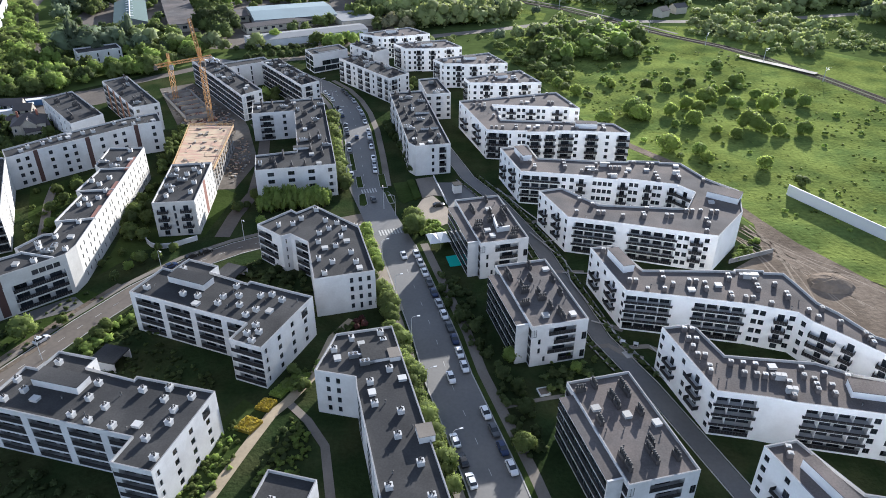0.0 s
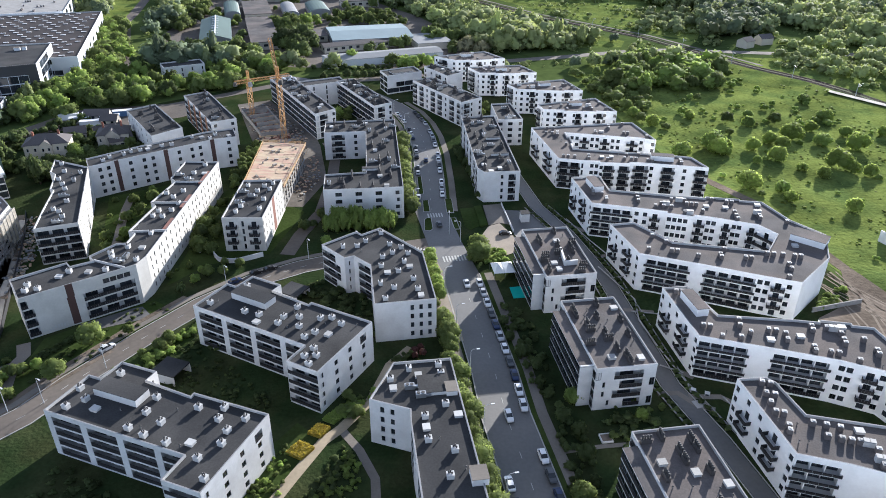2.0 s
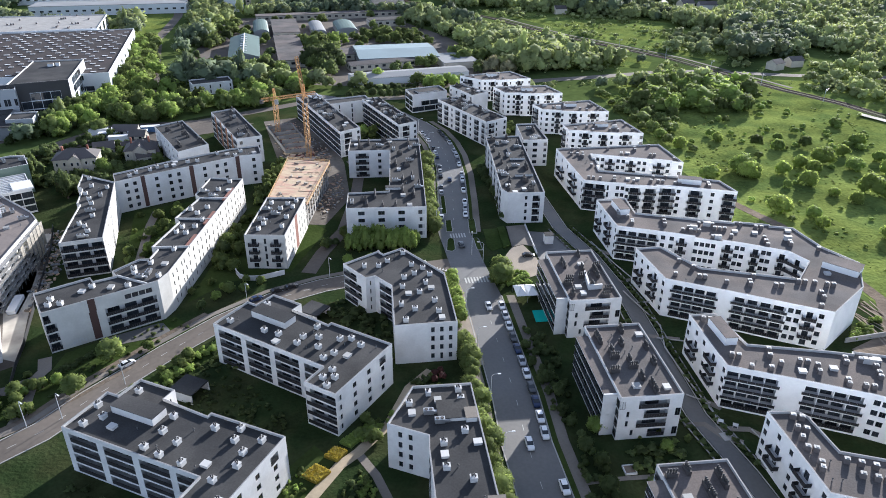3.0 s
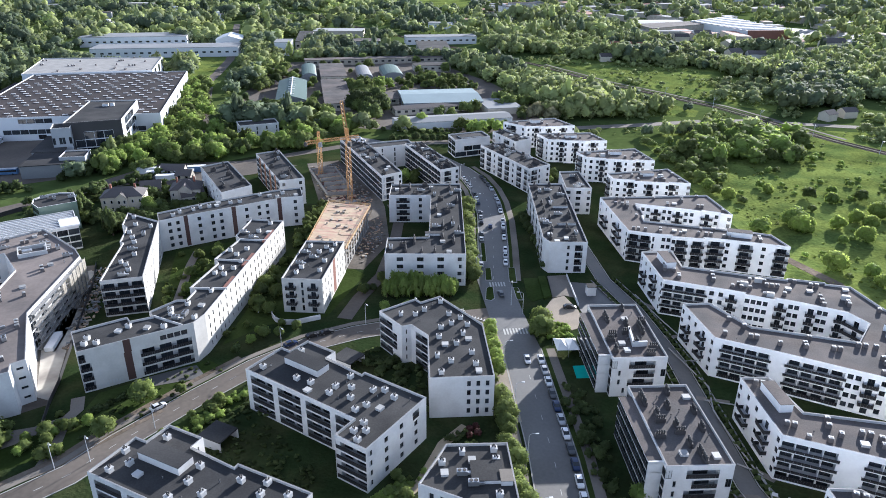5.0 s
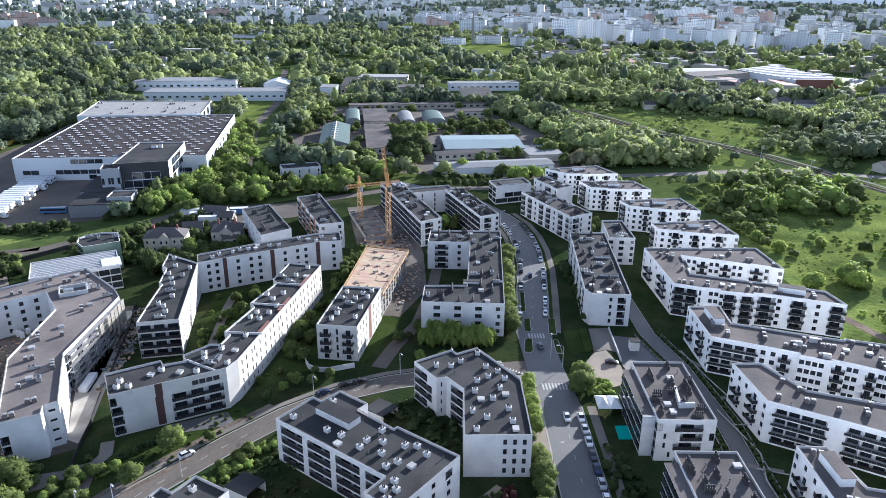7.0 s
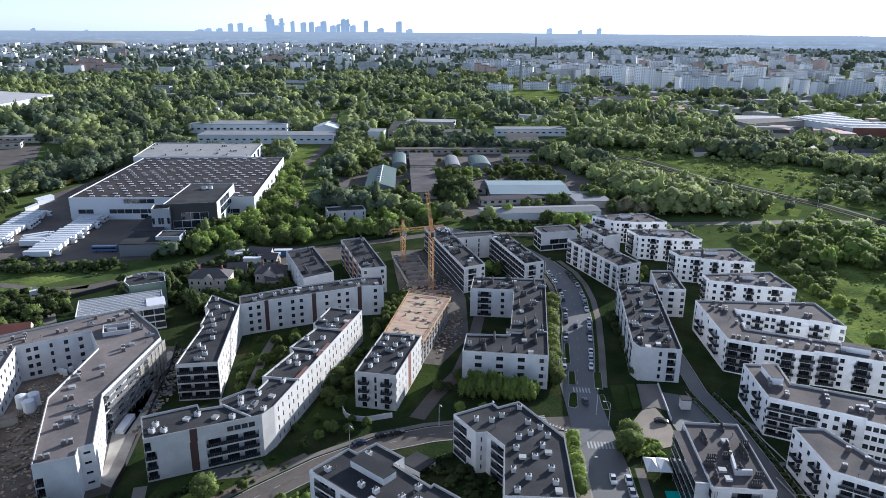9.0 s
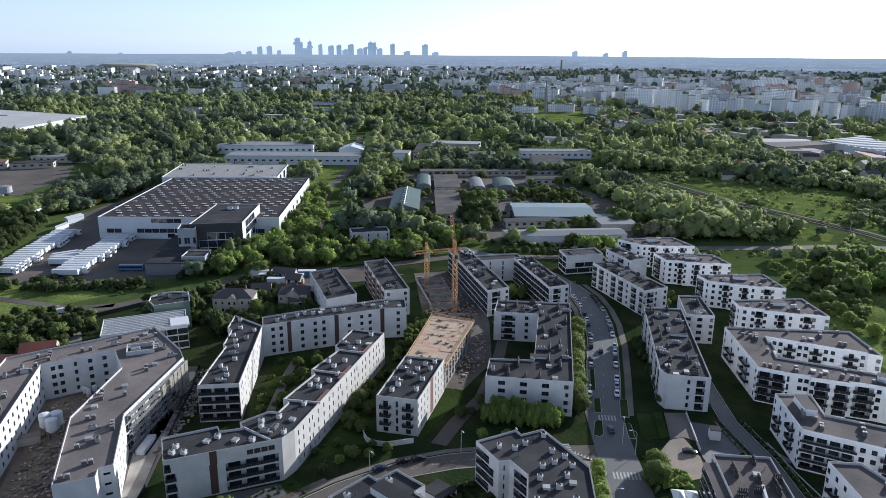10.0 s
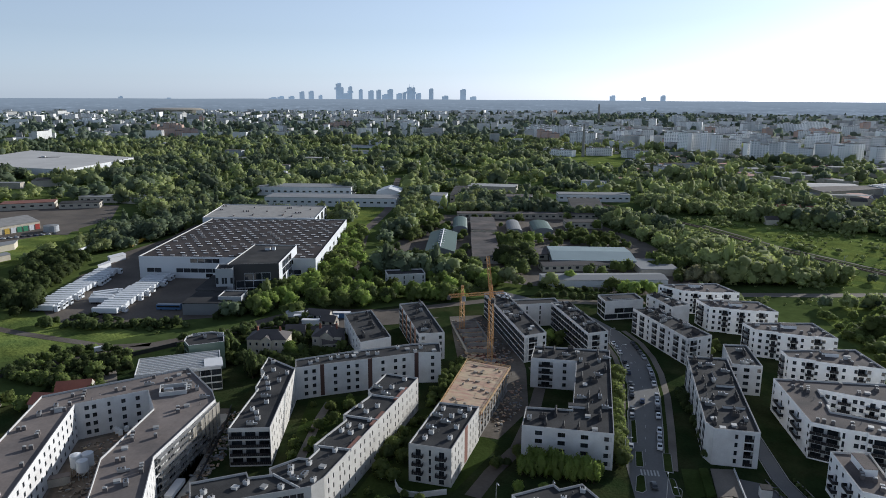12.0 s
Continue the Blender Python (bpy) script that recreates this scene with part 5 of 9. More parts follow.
ICO_T = (1 + 5 ** 0.5) / 2
ICO = np.array([(-1, ICO_T, 0), (1, ICO_T, 0), (-1, -ICO_T, 0), (1, -ICO_T, 0), (0, -1, ICO_T), (0, 1, ICO_T), (0, -1, -ICO_T), (0, 1, -ICO_T), (ICO_T, 0, -1), (ICO_T, 0, 1), (-ICO_T, 0, -1), (-ICO_T, 0, 1)]) / math.hypot(1, ICO_T)
ICO_FACES = [f for f in ((0, 11, 5), (0, 5, 1), (0, 1, 7), (0, 7, 10), (0, 10, 11), (1, 5, 9), (5, 11, 4), (11, 10, 2), (10, 7, 6), (7, 1, 8), (3, 9, 4), (3, 4, 2), (3, 2, 6), (3, 6, 8), (3, 8, 9), (4, 9, 5), (2, 4, 11), (6, 2, 10), (8, 6, 7), (9, 8, 1)) if sum(ICO[i][2] for i in f) > -1.6]


def unit(v):
    return v / np.maximum(np.linalg.norm(v, axis=-1, keepdims=True), 1e-6)


def crown_arrays(seed, leaves, size, lobes, inner=0.93):
    """Vertices, faces and soft normals of a crown one metre high and wide: leaf clumps over rounded lobes that bulge
    from a dome, with gaps between the lobes and leaves that stand out from them."""
    rng = np.random.RandomState(seed)
    verts, faces, normals, centres = [], [], [], []
    middle = np.array((0, 0, 0.5))
    for i in range(lobes):
        h = 1 - 1.55 * (i + 0.5) / lobes
        a = i * 2.4 + rng.uniform(-0.5, 0.5)
        flat = math.sqrt(max(0.05, 1 - h * h))
        k = rng.uniform(0.75, 1.05)
        centres.append((0.31 * flat * math.cos(a) * k, 0.31 * flat * math.sin(a) * k, 0.5 + 0.30 * h * k, rng.uniform(0.17, 0.25) * (1.35 if lobes < 4 else 1.15 if lobes < 7 else 1.0)))
    if lobes > 3:
        centres.append((0, 0, 0.5, 0.27))
    centres = np.array(centres)
    for x, y, z, r in centres:
        k = len(verts)
        p = ICO * rng.uniform(0.8, 1.1, (12, 1)) * r * inner + (x, y, z)
        verts += list(p)
        normals += list(unit(unit(ICO) * 0.6 + unit(p - middle) * 0.5 + (0, 0, 0.35)))
        faces += [tuple(k + i for i in f) for f in ICO_FACES]
    made = 0
    while made < leaves:
        x, y, z, r = centres[rng.randint(len(centres))]
        d = unit(rng.normal(size=3))
        p = np.array((x, y, z)) + d * r * rng.uniform(0.85, 1.16)
        inside_other = np.linalg.norm(centres[:, :3] - p, axis=1) < centres[:, 3] * 0.8
        if inside_other.any() and rng.random_sample() < 0.9:
            continue
        made += 1
        n = unit(d + rng.normal(size=3) * 0.6)
        u = unit(np.cross(n, rng.normal(size=3)))
        v = np.cross(n, u)
        s = size * rng.uniform(0.6, 1.3)
        k = len(verts)
        soft = unit(d * 0.6 + unit(p - middle) * 0.5 + rng.normal(size=3) * 0.2 + (0, 0, 0.35))
        for a, b in ((-1, -0.6), (1, -0.5), (0.1, 1.1)):
            verts.append(p + u * a * s + v * b * s)
            normals.append(soft)
        faces.append((k, k + 1, k + 2))
    return np.array(verts), faces, np.array(normals)


def crown_mesh(seed, leaves, size, lobes, material, wide):
    v, f, n = crown_arrays(seed, leaves, size, lobes)
    return arrays_to_mesh("crown", v * (wide, wide, 1), np.zeros((0, 4)), np.array(f), material, n)


def trunk_mesh(seed):
    """A tapered trunk, one metre to the crown's top, with a few limbs."""
    rng = random.Random(seed)
    g = Geo()
    g.tube(0, 0, -0.02, 0.3, 0.03, 0.02, 6)
    g.tube(0, 0, 0.3, 0.62, 0.02, 0.008, 6)
    for i in range(4):
        a, h = rng.uniform(0, 6.28), rng.uniform(0.22, 0.42)
        g.bar((0, 0, h), (0.2 * math.cos(a), 0.2 * math.sin(a), h + 0.24), 0.009, 0, 5)
    return g.mesh("trunk", [BARK])


TRUNKS = [trunk_mesh(i) for i in range(3)]
CROWNS = {}
for key, material, wide in (("lime", LEAF_BRIGHT, 0.95), ("tree", LEAF, 1.05), ("dark", LEAF_DARK, 1.0), ("golden", LEAF_YELLOW, 1.3), ("red", LEAF_RED, 1.1)):
    CROWNS[key] = [crown_mesh(10 * i + len(key), 620, 0.04, 13, material, wide) for i in range(4)]
for key, material, wide in (("slim", LEAF_DARK, 0.42), ("shrub", LEAF_BRIGHT, 1.5), ("bush", LEAF, 1.35), ("low", LEAF_DARK, 1.9)):
    CROWNS[key] = [crown_mesh(7 * i + len(key) + 90, 300, 0.05, 9, material, wide) for i in range(3)]
for key, material in (("clump", LEAF_WILLOW), ("thicket", LEAF_BRIGHT)):
    CROWNS[key] = [crown_mesh(700 + 11 * i + len(key), 620, 0.042, 14, material, 1.12) for i in range(4)]
CROWNS["cone"] = [crown_mesh(500 + 3 * i, 520, 0.042, 12, LEAF_BRIGHT, 0.5) for i in range(4)]
TREE_LABELS = {"cone": ("upright dense green tree", "tree"), "lime": ("bright green young street tree", "tree"), "tree": ("leafy green garden tree", "tree"), "dark": ("dark green leafy tree", "tree"), "golden": ("golden yellow rounded shrub", "shrub"),
               "red": ("small copper-leaved tree", "tree"), "slim": ("tall slim dark poplar", "tree"), "shrub": ("bright green rounded shrub", "shrub"), "bush": ("green rounded bush", "shrub"), "low": ("low dark green shrub", "shrub"),
               "clump": ("broad bright green willow bush", "shrub"), "thicket": ("broad green leafy bush", "shrub")}
TREE_RNG = random.Random(77)


def tree(x, y, h, kind="tree", where="in the gardens", z=0.02):
    label, category = TREE_LABELS[kind]
    spin, sx = TREE_RNG.uniform(0, 360), TREE_RNG.uniform(0.88, 1.14)
    if category == "shrub":
        root = part("shrub", TREE_RNG.choice(CROWNS[kind]), None, None)
        root.matrix_world = pose(x, y, z - 0.12 * h, 0, 0, spin) @ Matrix.Diagonal((h * sx, h * sx, h, 1))
        return tagged(root, label + " " + where, "shrub", "shrubs " + where)
    if kind == "cone":
        z -= 0.14 * h
    root = thing("tree", x, y, z, label + " " + where, "tree", "trees " + where, spin)
    size = Matrix.Diagonal((h * sx, h * sx, h, 1))
    part("trunk", TREE_RNG.choice(TRUNKS), None, root, at=size)
    part("crown", TREE_RNG.choice(CROWNS[kind]), None, root, at=size)
    return root


def row(a, b, n, h, kind, where, jitter=0.6):
    for i in range(n):
        t = (i + 0.5) / n
        tree(a[0] + t * (b[0] - a[0]) + TREE_RNG.uniform(-jitter, jitter), a[1] + t * (b[1] - a[1]) + TREE_RNG.uniform(-jitter, jitter), h * TREE_RNG.uniform(0.8, 1.2), kind, where)


def patch(poly, n, h, kinds, where, gap=1.2):
    """Trees or shrubs strewn over a piece of ground."""
    xs, ys = [p[0] for p in poly], [p[1] for p in poly]
    made, tries, placed = 0, 0, []
    while made < n and tries < n * 40:
        tries += 1
        x, y = TREE_RNG.uniform(min(xs), max(xs)), TREE_RNG.uniform(min(ys), max(ys))
        if inside(poly, x, y) and all(math.hypot(x - u, y - v) > gap for u, v in placed):
            placed.append((x, y))
            tree(x, y, h * TREE_RNG.uniform(0.65, 1.3), TREE_RNG.choice(kinds), where)
            made += 1


def forest(name, places, templates, material, label, seed):
    """Very many crowns joined into one mesh; places: rows of x, y, height, width."""
    rng = np.random.RandomState(seed)
    vs, ns, ts, tones, base = [], [], [], [], 0
    kind = rng.randint(len(templates), size=len(places))
    for k, (v, f, n) in enumerate(templates):
        sel = places[kind == k]
        if not len(sel):
            continue
        a = rng.uniform(0, 6.28, len(sel))
        c, s = np.cos(a)[:, None], np.sin(a)[:, None]
        x = (v[:, 0] * c - v[:, 1] * s) * sel[:, 3:4] + sel[:, 0:1]
        y = (v[:, 0] * s + v[:, 1] * c) * sel[:, 3:4] + sel[:, 1:2]
        z = v[:, 2] * sel[:, 2:3] - 0.06 * sel[:, 2:3]
        vs.append(np.stack([x, y, z], 2).reshape(-1, 3))
        ns.append(np.stack([n[:, 0] * c - n[:, 1] * s, n[:, 0] * s + n[:, 1] * c, np.broadcast_to(n[:, 2], x.shape)], 2).reshape(-1, 3))
        tones.append(np.repeat(rng.normal(0, 1, len(sel)).clip(-1.6, 1.6), len(v)))
        shift = (base + np.arange(len(sel)) * len(v))[:, None, None]
        ts.append((np.array(f)[None] + shift).reshape(-1, 3))
        base += len(sel) * len(v)
    me = arrays_to_mesh(name, np.concatenate(vs), np.zeros((0, 4)), np.concatenate(ts), material, np.concatenate(ns), np.concatenate(tones))
    return tagged(part(name, me, None, None), label, "woodland", kind="stuff")


STUFF = {}
for key, leaves, size, lobes, wide, material in (("low", 70, 0.08, 4, 1.9, LEAF_DARK), ("bush", 100, 0.07, 6, 1.35, LEAF), ("shrub", 110, 0.07, 6, 1.5, LEAF_BRIGHT), ("lime", 200, 0.056, 9, 0.95, LEAF_BRIGHT), ("tree", 200, 0.056, 9, 1.05, LEAF), ("dark", 190, 0.058, 8, 1.0, LEAF_DARK), ("grass", 8, 0.34, 1, 4.2, GRASS_TUFT)):
    STUFF[key] = [(v * (wide, wide, 1), f, n) for v, f, n in (crown_arrays(300 + 9 * i + len(key), leaves, size, lobes) for i in range(4))], material


def strewn(poly, n, h, kind, label, seed, gap=1.2, spare=()):
    """Very many plants of one kind over a piece of ground, joined."""
    rng = random.Random(seed)
    xs, ys = [p[0] for p in poly], [p[1] for p in poly]
    out, tries = [], 0
    while len(out) < n and tries < n * 30:
        tries += 1
        x, y = rng.uniform(min(xs), max(xs)), rng.uniform(min(ys), max(ys))
        if inside(poly, x, y) and not any(inside(c, x, y) for c in spare) and (n > 400 or all(math.hypot(x - p[0], y - p[1]) > gap for p in out)):
            k = h * rng.uniform(0.6, 1.35)
            out.append((x, y, k, k * rng.uniform(0.85, 1.15)))
    templates, material = STUFF[kind]
    return forest("shrubs" if kind in ("low", "bush", "shrub") else "tall_grass" if kind == "grass" else "woodland", np.array(out), templates, material, label, seed)


OLD_PLOTS = ([(-219, 256), (-197, 265), (-202, 279), (-224, 269)], [(-196, 274), (-180, 281), (-183, 296), (-198, 290)])
row((-0.8, 97), (-12.2, 134), 13, 5.4, "tree", "beside the street", 0.8)
row((-12.8, 136), (-23.5, 172), 11, 5.0, "tree", "beside the street", 0.9)
row((-25, 174), (-30, 184), 4, 4.0, "tree", "beside the street", 0.5)
row((-24.2, 178.5), (-31, 203.5), 10, 4.4, "lime", "along the tan pavement", 0.6)
row((-43.5, 234), (-60, 306), 22, 6.0, "tree", "beside the street", 0.5)
row((-71, 217.6), (-46.5, 223.6), 9, 10.0, "cone", "in front of the horseshoe block", 0.5)
row((-69, 221.4), (-46.5, 227.2), 8, 8.6, "cone", "in front of the horseshoe block", 0.5)
row((17, 120), (-6, 172), 9, 3.6, "dark", "beside the pavement", 1.5)
row((-17, 250), (-34, 305), 9, 4.5, "dark", "beside the long block", 1.2)
patch([(-16.4, 203), (-12.6, 204), (-13.4, 213.5), (-16.8, 213)], 6, 5.6, ["tree", "dark"], "beside the tent", 1.8)
strewn([(-12.4, 203), (-6, 206), (-8.5, 212.5), (-13, 212)], 26, 1.6, "shrub", "bright shrubs behind the tent", 290, 1.0)
tree(13.5, 140, 4.5, "lime", "beside the villa")
tree(14.5, 110, 5.0, "tree", "beside the villa")
tree(29, 136, 3.5, "lime", "beside the villa")
strewn([(-60, 95), (-50, 118), (-46, 108), (-52, 84)], 40, 0.9, "bush", "green clipped bushes along the sandy path", 34, 0.8)
strewn([(-60, 95), (-50, 118), (-46, 108), (-52, 84)], 40, 0.9, "shrub", "bright green shrubs along the sandy path", 65, 0.8)
strewn([(-46, 86), (-38, 118), (-34, 116), (-40, 84)], 26, 1.2, "bush", "green rounded bushes beside the sandy path", 40)
strewn([(-46, 86), (-38, 118), (-34, 116), (-40, 84)], 40, 1.0, "low", "low dark green shrubs beside the sandy path", 71)
HEDGES = [("golden", 1.0, [(-49.5, 114), (-45.5, 112.6), (-43.6, 116.4), (-47.6, 118)]), ("golden", 0.9, [(-46.6, 120.6), (-43.2, 119.6), (-41.8, 123), (-45, 124)]), ("shrub", 0.9, [(-44.4, 125.4), (-41.4, 124.4), (-39.6, 128), (-42.2, 129.6)])]
for kind, hh, poly in HEDGES:
    material = LEAF_YELLOW if kind == "golden" else LEAF_BRIGHT
    g = Geo()
    hedge_rng = random.Random(len(kind) + int(poly[0][1]))
    g.prism(ccw(poly), 0, hh * 0.8)
    for k in range(420):
        u, v = hedge_rng.random(), hedge_rng.random()
        p = Vector(poly[0]).lerp(Vector(poly[1]), u).lerp(Vector(poly[3]).lerp(Vector(poly[2]), u), v)
        q = Vector((hedge_rng.gauss(0, 1), hedge_rng.gauss(0, 1), hedge_rng.gauss(0.4, 1))).normalized() * 0.2
        r = q.cross(Vector((hedge_rng.gauss(0, 1), hedge_rng.gauss(0, 1), hedge_rng.gauss(0, 1)))).normalized() * 0.2
        c = Vector((p.x, p.y, hh * hedge_rng.uniform(0.72, 1.0)))
        g.face([c - q, c + r, c + q, c - r])
    tagged(part("hedge", g, [material], None), ("golden yellow" if kind == "golden" else "bright green") + " clipped hedge block beside the sandy path", "hedge", "clipped hedges")
strewn([(-42, 128), (-38, 136), (-34, 138), (-38, 126)], 9, 1.7, "bush", "green rounded bushes beside the path's bend", 14)
strewn([(-42, 128), (-38, 136), (-34, 138), (-38, 126)], 9, 1.7, "shrub", "bright green shrubs beside the path's bend", 45)
tree(-36.5, 128, 3.2, "tree", "beside the path")
tree(-40.5, 133.5, 3.0, "tree", "beside the path")
strewn([(-34, 140), (-30, 154), (-24, 152), (-20, 140)], 12, 1.5, "low", "low dark green shrubs behind the long block", 18)
strewn([(-34, 140), (-30, 154), (-24, 152), (-20, 140)], 12, 1.5, "bush", "green rounded bushes behind the long block", 49)
patch([(-29, 150), (-22, 152), (-21, 157), (-27, 156)], 4, 2.2, ["red"], "beside the pentagonal block", 1.6)
strewn([(-95, 128), (-60, 120), (-56, 128), (-80, 146), (-92, 150)], 120, 0.85, "low", "low dark green shrubs in the slab blocks' garden", 60)
strewn([(-100, 78), (-60, 74), (-56, 88), (-96, 104)], 120, 1.15, "low", "low dark green shrubs before the slab block", 40)
patch([(-104, 130), (-88, 164), (-84, 163), (-98, 126)], 10, 3.2, ["bush", "shrub", "tree"], "along the side road", 1.6)
patch([(-108, 160), (-88, 190), (-84, 195), (-100, 192)], 7, 3.6, ["tree", "lime", "dark"], "along the comb block", 3.0)
patch([(-102, 192), (-104, 232), (-113, 250), (-116, 226), (-108, 196)], 10, 4.2, ["dark", "tree", "tree"], "beside the building site", 2.0)
patch([(-136, 186), (-130, 200), (-136, 240), (-150, 236), (-140, 205)], 8, 3.4, ["tree", "lime", "bush"], "in the comb block's court", 2.0)
patch([(-126, 130), (-118, 138), (-134, 112), (-140, 118)], 10, 3.6, ["tree", "lime"], "beside the yard", 2.0)
patch([(-128, 96), (-118, 112), (-122, 124), (-140, 100)], 8, 3.2, ["tree", "bush"], "on the verge", 2.0)
patch([(-72, 204), (-66, 212), (-50, 214), (-58, 204)], 7, 3.6, ["lime", "tree"], "beside the crossroads", 2.0)
patch([(-80, 216), (-74, 230), (-70, 224)], 6, 3.6, ["tree", "dark"], "beside the drive", 1.8)
patch([(-96, 318), (-84, 340), (-90, 352), (-106, 330)], 6, 6.0, ["lime", "tree"], "between the terraces", 3.0)
patch([(-46, 384), (-36, 372), (-12, 352), (-10, 346), (-30, 352)], 12, 4.5, ["tree"], "behind the bend", 2.5)
strewn([(8, 186), (18, 190), (24, 184), (10, 180)], 13, 1.4, "low", "low dark green shrubs between the villas", 10)
strewn([(18, 134), (34, 138), (36, 126), (24, 124)], 19, 1.6, "low", "low dark green shrubs between the villas", 22)
strewn([(18, 134), (34, 138), (36, 126), (24, 124)], 10, 1.6, "bush", "green rounded bushes between the villas", 53)
patch([(14, 106), (22, 112), (16, 132), (10, 128)], 16, 1.8, ["low", "dark"], "beside the villas", 1.6)
patch([(4, 150), (8, 150), (2, 174), (-4, 180), (-4, 172)], 16, 1.8, ["low", "dark"], "beside the villas", 1.6)
hedge = []
for line in (offset(ALLEY[2:8], 4.2), offset(ALLEY[2:8], -3.6)):
    for x, y, a in along(line, 2.4, 1.0):
        hedge.append((x + TREE_RNG.uniform(-0.3, 0.3), y, TREE_RNG.uniform(0.9, 1.3), 1.2))
forest("shrubs", np.array(hedge), *STUFF["low"], "low dark hedge shrubs along the lane", 3)
MEADOW_EDGE = [(72, 256), (94, 232), (113, 182), (150, 112), (326, 152), (258, 328), (188, 370), (118, 458), (64, 466), (24, 440), (46, 352), (62, 304)]
strewn([(84, 190), (90, 198), (94, 204), (97, 202), (92, 194)], 16, 1.6, "shrub", "wild shrubs behind the folded block", 300, 1.0)
strewn(MEADOW_EDGE, 2400, 0.17, "grass", "tall bright grass tufts on the meadow", 88, spare=([(84, 186), (96, 196), (100, 216), (111, 200), (126, 174), (160, 120), (120, 100), (104, 138), (96, 160)],))
patch([(76, 262), (100, 236), (122, 196), (210, 150), (220, 330), (186, 366), (116, 450), (60, 420), (52, 350)], 22, 2.0, ["bush", "shrub", "shrub"], "on the meadow", 4.0)
for x, y, hh, kind in ((81, 315, 7.0, "clump"), (85, 319, 5.5, "clump"), (52, 356, 4.6, "bush"), (57, 350, 5.2, "clump"), (49, 362, 5.0, "thicket"), (65, 312, 5.0, "shrub"), (107, 371, 3.4, "thicket"), (77, 366, 3.8, "clump"), (63, 346, 2.8, "bush"),
                       (86, 279, 6.5, "clump"), (98, 276, 4.4, "thicket"), (143, 403, 4.0, "shrub"), (143, 372, 4.4, "thicket"), (99, 268, 4.2, "clump"), (92, 342, 3.0, "bush"), (104, 356, 4.6, "thicket"), (120, 262, 5.0, "clump"), (128, 246, 4.0, "bush")):
    tree(x, y, hh * 1.3, kind, "on the meadow")
for i, (x, y, hh) in enumerate(((80, 322, 14), (98, 323, 10.1), (105, 311, 11.7), (120, 342, 12.8), (131, 334, 10), (129, 307, 14.3), (145, 330, 14.1), (103, 357, 8.6), (143, 400, 7.8), (145, 372, 9.9), (66, 313, 10.2), (77, 363, 6.9), (166, 338, 9.8),
                                (165, 352, 8.6), (133, 302, 9.3), (139, 299, 9.3), (151, 300, 10.7), (119, 294, 8.9), (113, 301, 6), (108, 333, 9.8), (96, 307, 6), (132, 353, 9.1), (85, 315, 6.7), (112, 328, 9.7), (146, 348, 9.1))):
    tree(x, y, 0.68 * hh, "clump" if i % 4 else "thicket", "on the meadow")
strewn([(18, 440), (44, 362), (58, 366), (60, 400), (36, 440)], 46, 4.4, "bush", "green bushes between the blocks and the meadow", 160, 1.8)
strewn([(18, 440), (44, 362), (58, 366), (60, 400), (36, 440)], 22, 5.6, "tree", "green trees between the blocks and the meadow", 161, 2.4)
strewn([(70, 300), (96, 240), (124, 200), (200, 160), (220, 320), (180, 360), (116, 440), (66, 420), (54, 350)], 70, 1.4, "shrub", "small bright shrubs strewn over the meadow", 162, 3.0)
strewn([(60, 372), (110, 360), (180, 366), (124, 430), (112, 436), (70, 400)], 22, 2.6, "shrub", "green bushes on the far meadow", 163, 3.0)
strewn([(40, 416), (60, 404), (104, 420), (112, 470), (60, 486)], 32, 10.0, "tree", "green leafy trees beside the pale road", 60, 2.5)
strewn([(40, 416), (60, 404), (104, 420), (112, 470), (60, 486)], 32, 9.0, "lime", "bright green trees beside the pale road", 91, 2.5)
strewn([(40, 416), (60, 404), (104, 420), (112, 470), (60, 486)], 32, 9.5, "shrub", "bright green bushes beside the pale road", 122, 2.5)
strewn([(-255, 300), (-225, 322), (-165, 392), (-150, 428), (-200, 424), (-258, 396), (-262, 340)], 50, 9.0, "lime", "bright green leafy trees between the warehouse and the estate", 62, 2.5, spare=([(-236, 352), (-192, 366), (-192, 412), (-228, 412)],))
strewn([(-255, 300), (-225, 322), (-165, 392), (-150, 428), (-200, 424), (-258, 396), (-262, 340)], 30, 9.0, "tree", "green leafy trees between the warehouse and the estate", 93, 2.5, spare=([(-236, 352), (-192, 366), (-192, 412), (-228, 412)],))
strewn([(-255, 300), (-225, 322), (-165, 392), (-150, 428), (-200, 424), (-258, 396), (-262, 340)], 16, 9.0, "dark", "dark green trees between the warehouse and the estate", 124, 2.5, spare=([(-236, 352), (-192, 366), (-192, 412), (-228, 412)],))
strewn([(-262, 392), (-246, 396), (-312, 520), (-326, 512)], 32, 9.0, "lime", "bright green leafy trees beside the warehouse", 40, 2.5)
strewn([(-262, 392), (-246, 396), (-312, 520), (-326, 512)], 32, 9.0, "tree", "green leafy trees beside the warehouse", 71, 2.5)
strewn([(-250, 412), (-170, 432), (-190, 470), (-236, 470)], 18, 8.0, "tree", "green leafy trees between the sheds", 22, 2.5)
strewn([(-250, 412), (-170, 432), (-190, 470), (-236, 470)], 18, 8.0, "dark", "dark green trees between the sheds", 53, 2.5)
patch([(-226, 256), (-240, 240), (-212, 246), (-220, 258)], 5, 6.5, ["dark", "tree", "lime"], "round the old houses", 3.0)
tree(-196.5, 270, 7.0, "lime", "round the old houses")
tree(-193, 268, 6.0, "lime", "round the old houses")
tree(-220, 257, 13.0, "slim", "beside the rounded office")
tree(-218, 253, 12.0, "slim", "beside the rounded office")
